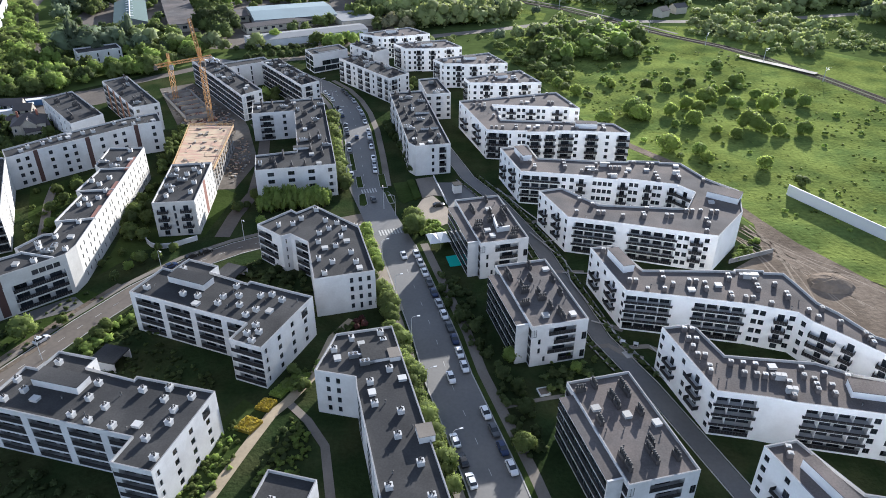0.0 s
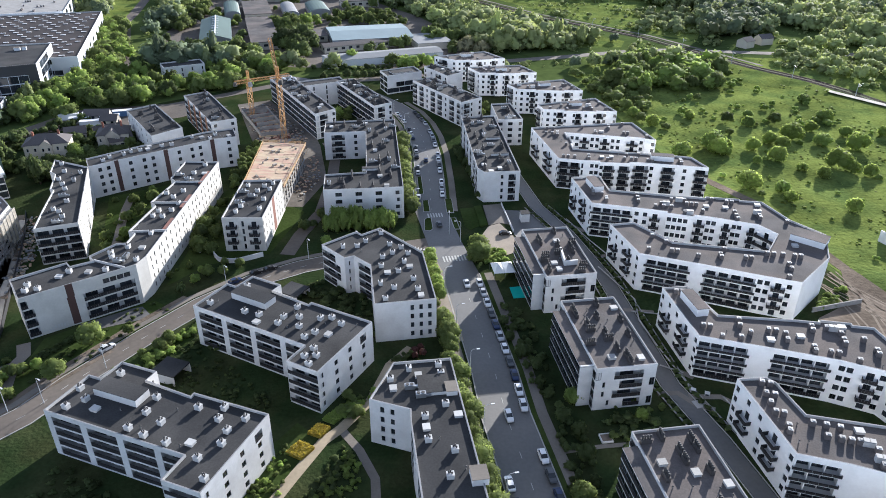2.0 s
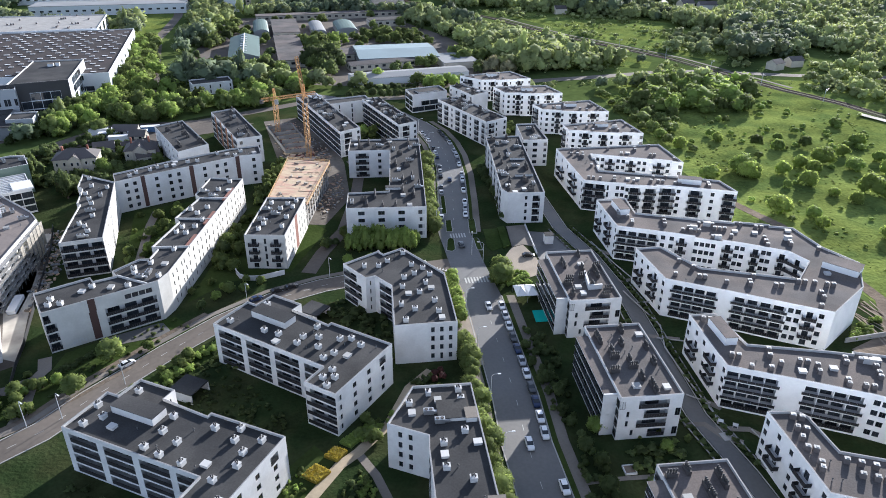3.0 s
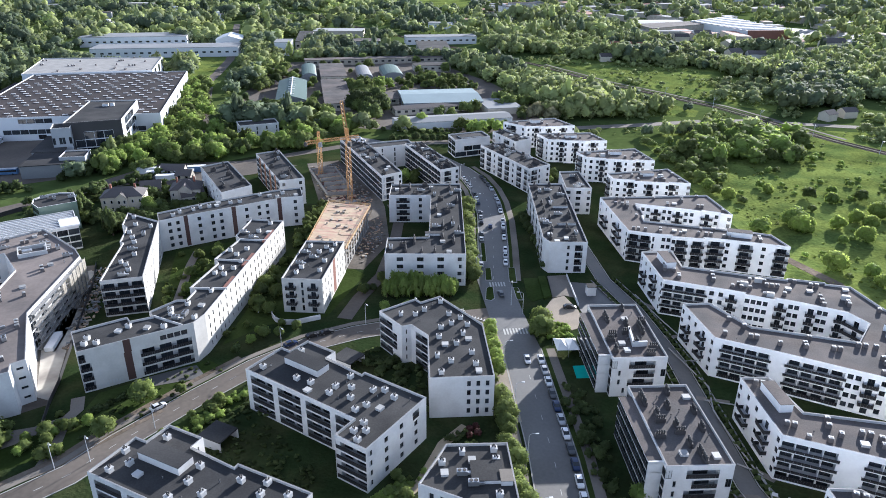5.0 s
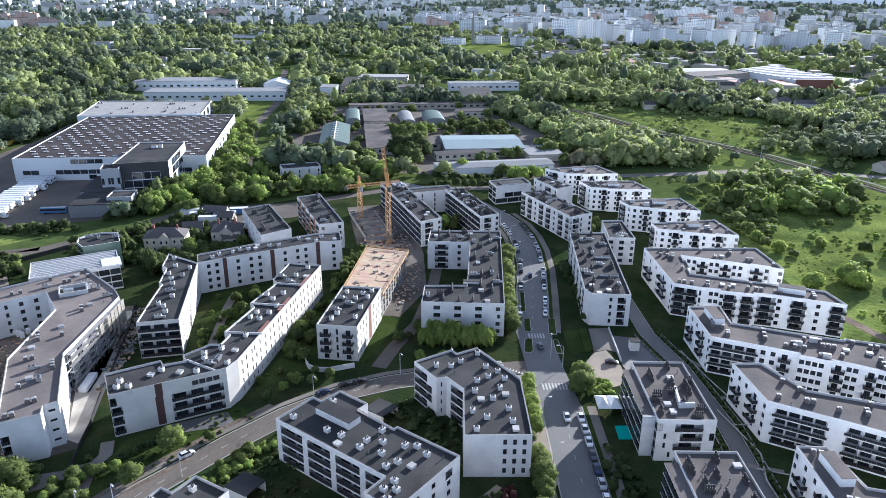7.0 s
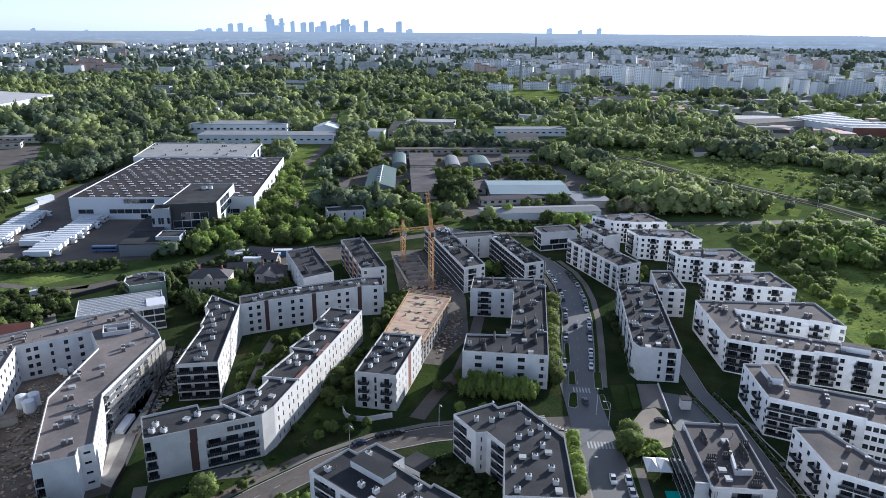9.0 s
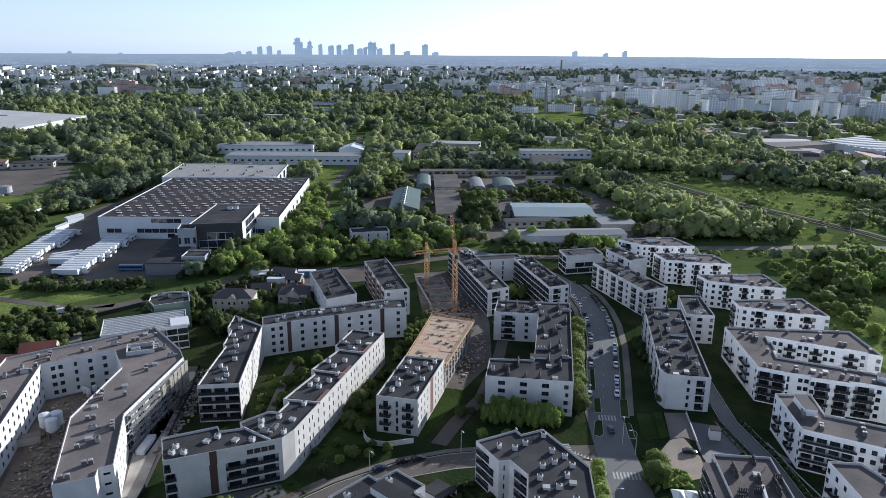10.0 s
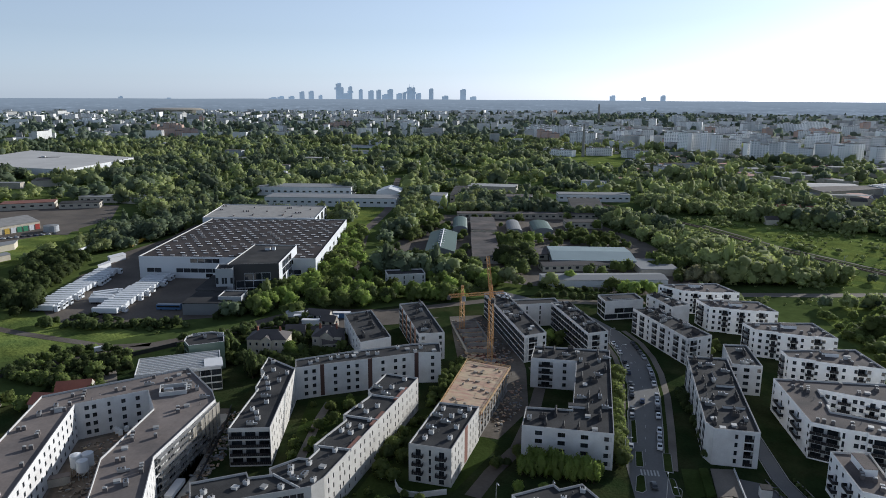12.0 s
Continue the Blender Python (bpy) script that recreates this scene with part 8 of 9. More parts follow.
def warehouse():
    poly = [(-365.5, 338.9), (-424, 466.8), (-323.2, 511.4), (-262.5, 383)]
    root = building(poly, 14.0, 4, {3: ["..g..g..g..g..g.........", "..ggg.gggggg.gggggg..gg.", "........................", "...gggggg....gggg......."], 2: ["..g...g...g...g...g...g.", "........................", "..g..g..g..g..g..g..g...", "........................"], 0: "......", 1: "...."}, "huge white warehouse with a dark roof and roof lights", name="warehouse", category="warehouse", wall_mat=PANEL_WHITE, roof=ROOF_DARK_BROWN, coping=COPING_WHITE, seed=70, panes=False)
    o = root.matrix_world.translation
    lights = Geo()
    a, b, c = Vector(poly[0]), Vector(poly[1]), Vector(poly[3])
    for i in range(19):
        for j in range(14):
            p = a + (b - a) * ((i + 0.7) / 19.4) + (c - a) * ((j + 0.6 + 0.5 * (i % 2)) / 14.8)
            if (i * 7 + j * 3) % 5 == 0:
                continue
            lights.box(p.x - o.x, p.y - o.y, 13.35, 3.0, 0.95, 0.35, 25)
            lights.box(p.x - o.x, p.y - o.y, 13.7, 3.0, 1.0, 0.2, 25, 1)
    tagged(part("roof_light", lights, [FLUE, COPING_WHITE], root), kind="stuff")


warehouse()
building([(-432, 463.4), (-467.5, 528), (-377.6, 561.5), (-348.5, 503.6)], 14.6, 2, {3: "....", 2: "g.g.g."}, "higher pale-roofed wing of the warehouse", name="warehouse_wing", category="warehouse", wall_mat=PANEL_WHITE, roof=CONCRETE, seed=71, vents=(("box", 30, 25),))
building([(-286, 330), (-309, 382), (-283, 391.5), (-261.5, 346)], 19.0, 4, {3: [".gggg#", "#gggg#", "#ggg##", "######"], 2: ["......", "..g.g.", ".gggg.", "..ggg."], 0: "g.g", 1: "g.g"}, "dark glazed office head of the warehouse with white side wall", name="office_building", category="office building", wall_mat=PANEL_WHITE, accent=FRAME_DARK, roof=BITUMEN, seed=72, boxes=((-292, 374, 3, 2.4, 1.5, 25), (-288.5, 375.5, 2, 2, 1.9, 25)), coping=COPING)
building([(-288.1, 323.2), (-295.0, 333.7), (-287.0, 338.9), (-280.2, 328.4)], 17.6, 4, {3: ["gg", "....", "g.gg.g", "...."], 2: ["..", "g.g", "..", ".."], 0: "....", 1: "...."}, "pale grey stair tower of the warehouse office", name="stair_tower", category="tower", wall_mat=PANEL_PALE, seed=73, roof=BITUMEN)
shed([(-282.6, 292.2), (-292.5, 315.0), (-271.0, 324.6), (-261.4, 303.2)], 6.5, "grey sheet-metal annexe beside the lorry yard", PANEL_GREY, BITUMEN)
shed([(-294, 313.5), (-308.3, 342.6), (-297.5, 347), (-278, 319)], 7.0, "low loading annexe with a flat dark roof", PANEL_GREY, BITUMEN)
building([(-270.2, 305.2), (-275.5, 316.8), (-264.3, 321.8), (-258.8, 310.2)], 8.6, 2, {3: [".g..", "...."], 2: ["g.g", "..."]}, "small grey-white gatehouse beside the annexe", name="gatehouse", category="office building", wall_mat=PANEL_PALE, seed=75, roof=BITUMEN)
shed([(-390.6, 393.0), (-403.4, 387.5), (-437.0, 461.0), (-424.3, 466.6)], 8.0, "low side wing along the warehouse wall", PANEL_WHITE, ROOF_DARK_BROWN)
bus = thing("coach", -296.4, 296.2, 0.06, "dark blue coach parked beside the annexe", "coach", "", 24)
g = Geo()
g.box(0, 0, 0.45, 13.0, 2.5, 2.7)
part("body", g, [PANEL_BLUE], bus)
g = Geo()
g.box(0, 0, 1.7, 12.4, 2.56, 0.95)
part("window_band", g, [GLASS], bus)
g = Geo()
g.box(0, 0, 3.15, 12.6, 2.3, 0.14)
part("roof", g, [PANEL_PALE], bus)
for u in (-4.0, 4.2):
    g = Geo()
    for v in (-1.1, 1.1):
        g.bar((u, v - 0.15, 0.45), (u, v + 0.15, 0.45), 0.48, 0, 10)
    part("wheel", g, [TYRE], bus)
building([(-223.3, 401.4), (-204.4, 414.9), (-197, 405), (-216, 391.6)], 7.0, 2, {2: ["n.n.n.nn", "n.n.n.nn"], 3: ".nn.", 0: "n.n.n"}, "white two-storey office with tall windows", name="office_building", category="office building", seed=74)
shed(local((-156.5, 523.3), 22, [(0, 0), (56, 0), (56, -45), (0, -45)]), 5.5, "pale blue-roofed industrial hall", PANEL_PALE, BLUE_ROOF, ridge=1.6, windows=6)
shed(local((-137, 445), 28, [(0, 0), (76, 0), (76, -17), (0, -17)]), 4.5, "long grey hall with a pale roof", PANEL_WHITE, STEEL_ROOF, ridge=1.2)
shed(local((-148, 477), 33, [(0, 0), (62, 0), (62, -12), (0, -12)]), 4.0, "row of old plastered workshops", PLASTER_OLD, TILE_DARK, ridge=1.5, windows=5)
shed(local((-94, 512), 25, [(0, 0), (24, 0), (24, -30), (0, -30)]), 4.5, "white shed with a sheet roof", PLASTER_OLD, STEEL_ROOF)
shed(local((-255.7, 531), 23, [(0, 0), (21, 0), (21, -72), (0, -72)]), 6.0, "green-roofed hall with a ridge skylight", PANEL_GREY, GREEN_ROOF, ridge=3.2, windows=5)
ridge_ends = local((-255.7, 531), 23, [(10.5, -2), (10.5, -70)])
g = Geo()
g.bar((*ridge_ends[0], 9.25), (*ridge_ends[1], 9.25), 0.45, 0, 6)
for k in range(8):
    p = Vector(ridge_ends[0]).lerp(Vector(ridge_ends[1]), (k + 0.5) / 8)
    g.box(p.x, p.y, 9.1, 4.6, 0.5, 0.3, 23)
tagged(part("ridge_skylight", g, [COPING_WHITE], None), "white skylight along the green hall's ridge", "skylight")
shed(local((-228, 548), 24, [(0, 0), (19, 0), (19, -88), (0, -88)]), 5.0, "long low shed with a dark roof", PLASTER_OLD, BITUMEN_BROWN, windows=6)
shed(local((-257, 614), 24, [(0, 0), (21, 0), (21, -62), (0, -62)]), 5.5, "long low shed with a brown roof", PLASTER_OLD, BITUMEN_BROWN, windows=6)
shed(local((-270, 606), 24, [(0, 0), (12, 0), (12, -50), (0, -50)]), 3.6, "grey store shed with a round green roof", PANEL_GREY, GREEN_ROOF, arch=True, ridge=3.4)
shed(local((-222, 612), 24, [(0, 0), (11, 0), (11, -45), (0, -45)]), 3.6, "grey store shed with a round metal roof", PANEL_GREY, STEEL_ROOF, arch=True, ridge=3.0)
shed(local((-202, 618), 24, [(0, 0), (16, 0), (16, -40), (0, -40)]), 4.0, "store shed with a blue-grey roof", PANEL_GREY, GREEN_ROOF, arch=True, ridge=3.0)
shed(local((-282, 640), 25, [(0, 0), (150, 0), (150, -12), (0, -12)]), 5.0, "very long low workshop row", PLASTER_OLD, BITUMEN_BROWN, windows=6)
shed(local((-178, 640), 25, [(0, 0), (32, 0), (32, -16), (0, -16)]), 5.5, "old workshop with a flat roof", PLASTER_OLD, BITUMEN, windows=6)
shed(local((-306, 590), 24, [(0, 0), (24, 0), (24, -16), (0, -16)]), 4.5, "old workshop with a dark tiled roof", PLASTER_OLD, TILE_DARK, windows=6)
shed(local((-310, 560), 24, [(0, 0), (22, 0), (22, -12), (0, -12)]), 4.0, "low workshop beside the yard", PLASTER_OLD, BITUMEN, windows=6)
shed(local((-180, 512), 24, [(0, 0), (24, 0), (24, -22), (0, -22)]), 4.0, "dark-roofed workshop beside the blue hall", PLASTER_OLD, BITUMEN_BROWN, windows=6)
shed([(-352, 790), (-338, 796), (-310, 720), (-324, 714)], 9.0, "narrow old three-storey workshop", PLASTER_OLD, BITUMEN, windows=5)
shed([(-232, 800), (-160, 830), (-152, 812), (-224, 782)], 8.0, "pale hall beyond the workshops", PANEL_WHITE, STEEL_ROOF, windows=7)
shed([(-210, 770), (-180, 782), (-160, 720), (-190, 712)], 6.0, "old hall with a grey roof", PLASTER_OLD, BITUMEN, windows=7)
shed([(-560, 700), (-460, 742), (-448, 712), (-548, 670)], 10.0, "white factory with a flat roof", PANEL_WHITE, STEEL_ROOF, windows=7)
shed([(-500, 640), (-372, 690), (-362, 664), (-490, 612)], 9.0, "white factory hall with a window band", PANEL_WHITE, STEEL_ROOF, windows=7)
shed([(-420, 730), (-396, 742), (-384, 712), (-408, 702)], 9.0, "white hall with a steep gable", PANEL_WHITE, PANEL_WHITE, ridge=4)
shed([(-1010, 664), (-884, 680), (-960, 860), (-1240, 880), (-1180, 770)], 12.0, "very large pale-roofed logistics hall", PANEL_WHITE, PALE_ROOF)
garage = shed([(-577.4, 386.9), (-616, 402), (-614.4, 436.3), (-575.5, 421.1)], 6.5, "low pale workshop with yellow, green and red doors", PLASTER_CREAM, CONCRETE)
o = garage.matrix_world.translation
for i, paint in enumerate((PAINT_YELLOW, PANEL_WHITE, PAINT_GREEN, PAINT_GREEN, PANEL_WHITE, PAINT_RED)):
    g = Geo()
    g.box(-576.9 + 1.7 * (i + 0.6) / 6 - o.x + 0.25, 390 + 31 * (i + 0.5) / 6 - o.y, 0.05, 0.14, 4.0, 4.6, -3)
    part("door", g, [paint], garage)
tank = thing("water_tank", -556.5, 417.5, 0.05, "round pale grey storage tank beside the workshop", "tank")
g = Geo()
g.tube(0, 0, 0, 5.0, 6.0, 6.0, 24)
part("drum", g, [PANEL_PALE], tank)
g = Geo()
g.tube(0, 0, 5.0, 5.8, 6.1, 0.6, 24)
part("roof", g, [STEEL_ROOF], tank)
shed([(-695.7, 464.2), (-712, 480), (-681, 516), (-664.8, 500.6)], 6.5, "long low workshop beyond the storage yard", PLASTER_OLD, TILE_RED, windows=7)
shed([(-656, 498.9), (-668, 512), (-640, 538), (-628.3, 523.7)], 5.5, "long low store with a dark roof", PLASTER_OLD, BITUMEN, windows=7)
shed([(-514.1, 342), (-527, 349), (-524, 366), (-514.5, 357)], 4.6, "low cream-walled garage row beside the field", PLASTER_CREAM, STEEL_ROOF)
shed([(-484.8, 322), (-494, 327), (-493, 337), (-484.9, 334.2)], 4.0, "low cream-walled shed beside the field", PLASTER_CREAM, STEEL_ROOF)
shed([(-415, 358), (-421, 361), (-421.5, 374), (-415.2, 371.2)], 3.6, "small white site office beside the lorry yard", PANEL_WHITE, COPING_WHITE)
shed([(-401.3, 337.5), (-406, 341), (-409.5, 352.5), (-405.1, 350.4)], 3.2, "small white container office beside the lorry yard", PANEL_WHITE, COPING_WHITE)
shed([(-837.7, 597), (-862, 622), (-838, 656), (-814.5, 635.2)], 8.0, "flat dark-roofed hall among the trees", PLASTER_OLD, BITUMEN)
sheet("yard", [(-549, 362), (-580, 380), (-700, 455), (-720, 500), (-625, 545), (-560, 480), (-545, 430), (-528, 410)], 0.06, ASPHALT_OLD, "worn asphalt storage yard with workshops", "yard")
shed([(-690, 560), (-600, 590), (-594, 568), (-680, 540)], 6.0, "low pale shed beside the wood", PLASTER_OLD, STEEL_ROOF, windows=7)
shed([(-600, 352), (-568, 372), (-560, 352), (-590, 334)], 6.0, "low white workshop beside the field", PANEL_WHITE, STEEL_ROOF)
retail = shed([(91, 1029), (149, 939), (199, 956), (144, 1099)], 9.0, "large white retail hall with a ribbed roof and a brick-red front", PANEL_WHITE, PALE_ROOF)
o = retail.matrix_world.translation
g = Geo()
g.box(174.3 - o.x, 946.5 - o.y, -0.2, 54.0, 1.2, 10.2, 18.8)
part("front_wall", g, [ROOF_BROWN], retail, "brick-red front wall")
for k in range(9):
    u = (k + 0.7) / 9.6
    a, b = Vector((91, 1029)).lerp(Vector((149, 939)), u), Vector((144, 1099)).lerp(Vector((199, 956)), u)
    g = Geo()
    g.bar((a.x - o.x, a.y - o.y, 9.5), (b.x - o.x, b.y - o.y, 9.5), 1.1, 1.0)
    part("skylight", g, [COPING_WHITE], retail, "long white roof light")
sheet("car_park", [(205, 962), (262, 950), (300, 1030), (196, 1080)], 0.08, CONCRETE, "pale car park beside the retail hall", "car park")
shed([(20, 980), (100, 1040), (110, 1010), (40, 940)], 8.0, "low hall with a dark roof beyond the trees", PLASTER_OLD, BITUMEN_BROWN)
WORKS = [(-300, 560), (-268, 474), (-236, 436), (-150, 432), (-60, 442), (-42, 500), (-100, 598), (-175, 686), (-308, 638)]
strewn(WORKS, 46, 8.0, "tree", "leafy green trees between the workshops and halls", 260, 4.0, SHED_PLOTS)
strewn(WORKS, 26, 6.5, "dark", "dark green trees between the workshops and halls", 261, 3.0, SHED_PLOTS)
HOUSES = [(-183, 284, 10, 8, 42, 4.5), (-208, 290, 9, 7, 30, 4.0), (-196, 296, 12, 7, 42, 3.5), (-240, 196, 12, 9, 40, 5.0), (-262, 172, 14, 9, 45, 6.0), (-238, 184, 11, 8, 20, 5.0), (-214, 318, 12, 5, 10, 3.0), (-204, 312, 8, 5, 5, 3.0)]


def old_villa(x, y, sx, sy, turn, h, label, wall, gable):
    """A two-storey house with a hipped roof, a cross gable, chimneys and upright windows."""
    root = thing("house", x, y, 0.03, label, "house", "old houses", turn)
    g = Geo()
    g.box(0, 0, 0, sx, sy, h)
    g.box(0, 0, h * 0.47, sx + 0.16, sy + 0.16, 0.18)
    part("wall", g, [wall], root)
    a, b, rise = sx / 2 + 0.5, sy / 2 + 0.5, sy * 0.3
    r = Geo()
    r.face([(-a, -b, h), (a, -b, h), (a - b, 0, h + rise), (b - a, 0, h + rise)])
    r.face([(a, b, h), (-a, b, h), (b - a, 0, h + rise), (a - b, 0, h + rise)])
    r.face([(a, -b, h), (a, b, h), (a - b, 0, h + rise)])
    r.face([(-a, b, h), (-a, -b, h), (b - a, 0, h + rise)])
    r.face([(-a, -b, h), (-a, b, h), (a, b, h), (a, -b, h)])
    part("roof", r, [TILE_DARK], root, "dark hipped roof")
    w = gable / 2
    g = Geo()
    g.prism(ccw([(-w, -sy / 2 - 0.9), (w, -sy / 2 - 0.9), (w, 0), (-w, 0)]), 0, h)
    g.face([(-w, -sy / 2 - 0.9, h), (w, -sy / 2 - 0.9, h), (0, -sy / 2 - 0.9, h + w * 0.8)])
    part("bay", g, [wall], root)
    r = Geo()
    for k in (-1, 1):
        r.face([(k * (w + 0.4), -sy / 2 - 1.3, h - 0.25), (0, -sy / 2 - 1.3, h + w * 0.8 + 0.1), (0, 0, h + w * 0.8 + 0.1), (k * (w + 0.4), 0, h - 0.25)][::k])
    part("gable_roof", r, [TILE_DARK], root)
    for k in (-0.3, 0.28):
        g = Geo()
        g.box(k * sx, 0.6, h + rise * 0.4, 0.8, 0.6, rise * 0.9)
        part("chimney", g, [TILE_RED], root)
    f, p, one = window_meshes(0.95, 1.55, False)
    n = int(sx / 2.6)
    for floor in (0.8, h * 0.47 + 0.8):
        for i in range(n):
            u = (i + 0.5) / n * sx - sx / 2
            if abs(u) < w + 0.4:
                part("window", one, None, root, at=pose((w * 0.5 if u > 0 else -w * 0.5), -sy / 2 - 0.96, floor))
            else:
                part("window", one, None, root, at=pose(u, -sy / 2 - 0.06, floor))


old_villa(-208.0, 270.5, 17.5, 10.5, 24, 7.0, "cream two-storey old villa with a dark hipped roof", PLASTER_CREAM, 4.6)
old_villa(-186.5, 286.0, 13.0, 11.0, 24, 7.0, "weathered grey old villa with steep dark gables", PLASTER_OLD, 6.0)
for x, y, sx, sy, turn, h in HOUSES:
    shed(local((x, y), turn, [(-sx / 2, -sy / 2), (sx / 2, -sy / 2), (sx / 2, sy / 2), (-sx / 2, sy / 2)]), h, "old plastered house with a tiled roof", PLASTER_OLD, TILE_DARK if x > -236 else TILE_RED, name="house", ridge=2.8, category="house", windows=3)
for x, y, turn in ((-229, 317, 24), (-221, 313, 24), (-219, 321, 24), (-208, 318, 24), (-206, 326, 24), (-213, 309, 24)):
    b = Geo()
    b.box(0, 0, 0, 9, 3.2, 2.8)
    b.box(0, 0, 2.8, 9.2, 3.4, 0.15, 0, 1)
    ob = part("container", b, [PANEL_BLUE if x > -212 else PANEL_WHITE, COPING_WHITE], None, at=pose(x, y, 0.02, 0, 0, turn))
    tagged(ob, ("blue" if x > -212 else "white") + " site container with a pale roof beside the old houses", "container", "site containers")
# houses among the trees beyond the railway
far_rng = random.Random(21)
for i, (x, y, sx, sy, turn, h) in enumerate(WOOD_HALLS):
    shed(local((x, y), turn, [(-sx / 2, -sy / 2), (sx / 2, -sy / 2), (sx / 2, sy / 2), (-sx / 2, sy / 2)]), h, ("pale hall", "grey hall", "old office block")[i % 3] + " among the trees before the city",
         (PANEL_WHITE, PLASTER_OLD, PANEL_PALE)[i % 3], (STEEL_ROOF, PALE_ROOF, BITUMEN_BROWN)[i % 3], ridge=1.5 if sx > 40 else 0.0, category="hall")
for i, (x, y, sx, sy, turn, h) in enumerate(EAST_HOUSES):
    shed(local((x, y), turn, [(-sx / 2, -sy / 2), (sx / 2, -sy / 2), (sx / 2, sy / 2), (-sx / 2, sy / 2)]), h, "pale house with a pitched roof beyond the railway", PLASTER_CREAM if i % 3 else PLASTER,
         TILE_RED if i in (6, 7, 11) else TILE_DARK, name="house", ridge=0.3 * sy, category="house")
for i in range(10):
    x, y = far_rng.uniform(150, 330), far_rng.uniform(740, 920)
    shed(local((x, y), far_rng.uniform(0, 90), [(-5, -4), (5, -4), (5, 4), (-5, 4)]), 4.6, "distant pale house with a pitched roof", PLASTER_OLD, far_rng.choice((TILE_RED, TILE_DARK)), name="house", ridge=2.8, category="house")


# ---- the city beyond ----
def city_block(x, y, sx, sy, h, turn, wall, label):
    b = Geo()
    # stairwell sections, each stepped back or forward and of its own height
    sections = max(1, round(sx / 17))
    wide = sx / sections
    n = max(2, int(wide / 4))
    for k in range(sections):
        x0, step = -sx / 2 + (k + 0.5) * wide, (3.2 * (k % 2) - 1.6 + far_rng.uniform(-0.8, 0.8)) if sections > 1 else 0
        top = h + 3 * far_rng.choice((-2, -1, 0, 0, 0, 1)) if h > 16 else h
        b.box(x0, step, 0, wide - 0.05, sy, top)
        for f in range(max(1, int(top / 3))):
            for i in range(n):
                for s in (-1, 1):
                    b.face([(x0 - wide / 2 + (i + u) * wide / n, step + s * (sy / 2 + 0.06), f * 3 + v) for u, v in ((0.25, 1), (0.75, 1), (0.75, 2.4), (0.25, 2.4))], 1)
        b.box(x0, step, top, wide - 0.05, sy + 0.4, 0.5, 0, 2)
        if k % 2 == 0:
            b.box(x0, step, top + 0.5, 5, 4, 2.4)
    ob = part("tower_block", b, [wall, HAZED_GLASS, BITUMEN], None, at=pose(x, y, 0, 0, 0, turn))
    tagged(ob, label, "tower block", "distant blocks")


TOWERS = [(-640, 1965, 60, 30), (-590, 1900, 40, 30), (-560, 1990, 50, 30), (-500, 1850, 24, 33), (-470, 1930, 60, 30), (-365, 1760, 24, 33), (-300, 1790, 24, 36), (-253, 1390, 60, 15), (-330, 1420, 50, 15), (-400, 1380, 70, 12),
          (-187, 1545, 24, 40), (-165, 1560, 24, 42), (-140, 1530, 26, 44), (-105, 1500, 60, 40), (-60, 1470, 24, 36), (-30, 1440, 60, 36), (20, 1420, 40, 33), (55, 1430, 24, 38), (95, 1440, 60, 36), (140, 1430, 24, 33), (180, 1440, 60, 30), (225, 1450, 60, 33), (280, 1440, 24, 38)]
for x, y, sx, h in TOWERS:
    city_block(x, y, sx, 13, h, far_rng.choice((-30, -20, 8, 40)), CITY_WALL, "distant pale concrete tower block")
for i in range(54):
    t = far_rng.random()
    x = -560 + 960 * t + far_rng.uniform(-60, 60)
    y = 1700 - 160 * t + far_rng.uniform(0, 1) ** 1.4 * 1250
    city_block(x, y, far_rng.choice((24, 40, 60, 80)), 13, far_rng.choice((17, 30, 33, 36, 40)), far_rng.choice((-40, -25, 50, 10, 0)), CITY_WALL if i % 4 else CITY_WARM, "distant pale concrete tower block")
for i in range(34):
    a, r = radians(far_rng.uniform(-60, -16)), far_rng.uniform(1950, 4200)
    city_block(r * math.sin(a), r * math.cos(a), far_rng.choice((20, 40, 70, 90)), 14, far_rng.choice((12, 15, 18, 30, 34)), far_rng.uniform(-60, 60), CITY_WALL if i % 4 else CITY_WARM, "distant city apartment block")
for i in range(20):
    a, r = radians(far_rng.uniform(-60, 20)), far_rng.uniform(1000, 1900)
    city_block(r * math.sin(a), r * math.cos(a), far_rng.choice((14, 20, 30)), 12, far_rng.choice((8, 9, 12)), far_rng.uniform(-60, 60), CITY_WALL, "distant low apartment block among trees")
mass, sheds, red = Geo(), Geo(), Geo()
made = 0
while made < 3600:
    a, r = radians(far_rng.uniform(-64, 30)), math.sqrt(far_rng.uniform(900 ** 2, 4350 ** 2))
    x, y = r * math.sin(a), r * math.cos(a)
    if inside(FAR_FIELD, x, y):
        continue
    built = any(inside(c, x, y) for c in BUILT_UP)
    if not built and (far_rng.random() < (0.97 if r < 1900 else 0.45) or noise.noise(Vector((x * 0.0016, y * 0.0016, 9.1))) < -0.1):
        continue
    made += 1
    turn = far_rng.choice((-40, 50, 20, -70)) + far_rng.uniform(-8, 8)
    kind = far_rng.random()
    if r < 1450 or kind < 0.2:
        sx, sy, h = far_rng.choice((12, 18, 30, 50)), far_rng.uniform(9, 24), far_rng.uniform(4, 8)
        (sheds if far_rng.random() < 0.7 else red).box(x, y, 0, sx, sy, h, turn, 0, 1)
    else:
        mass.box(x, y, 0, far_rng.choice((14, 22, 40, 60)), far_rng.uniform(11, 16), far_rng.choice((7, 9, 12, 15, 18, 26)) * (1 if r < 3000 else 1.2), turn, 0, 1)
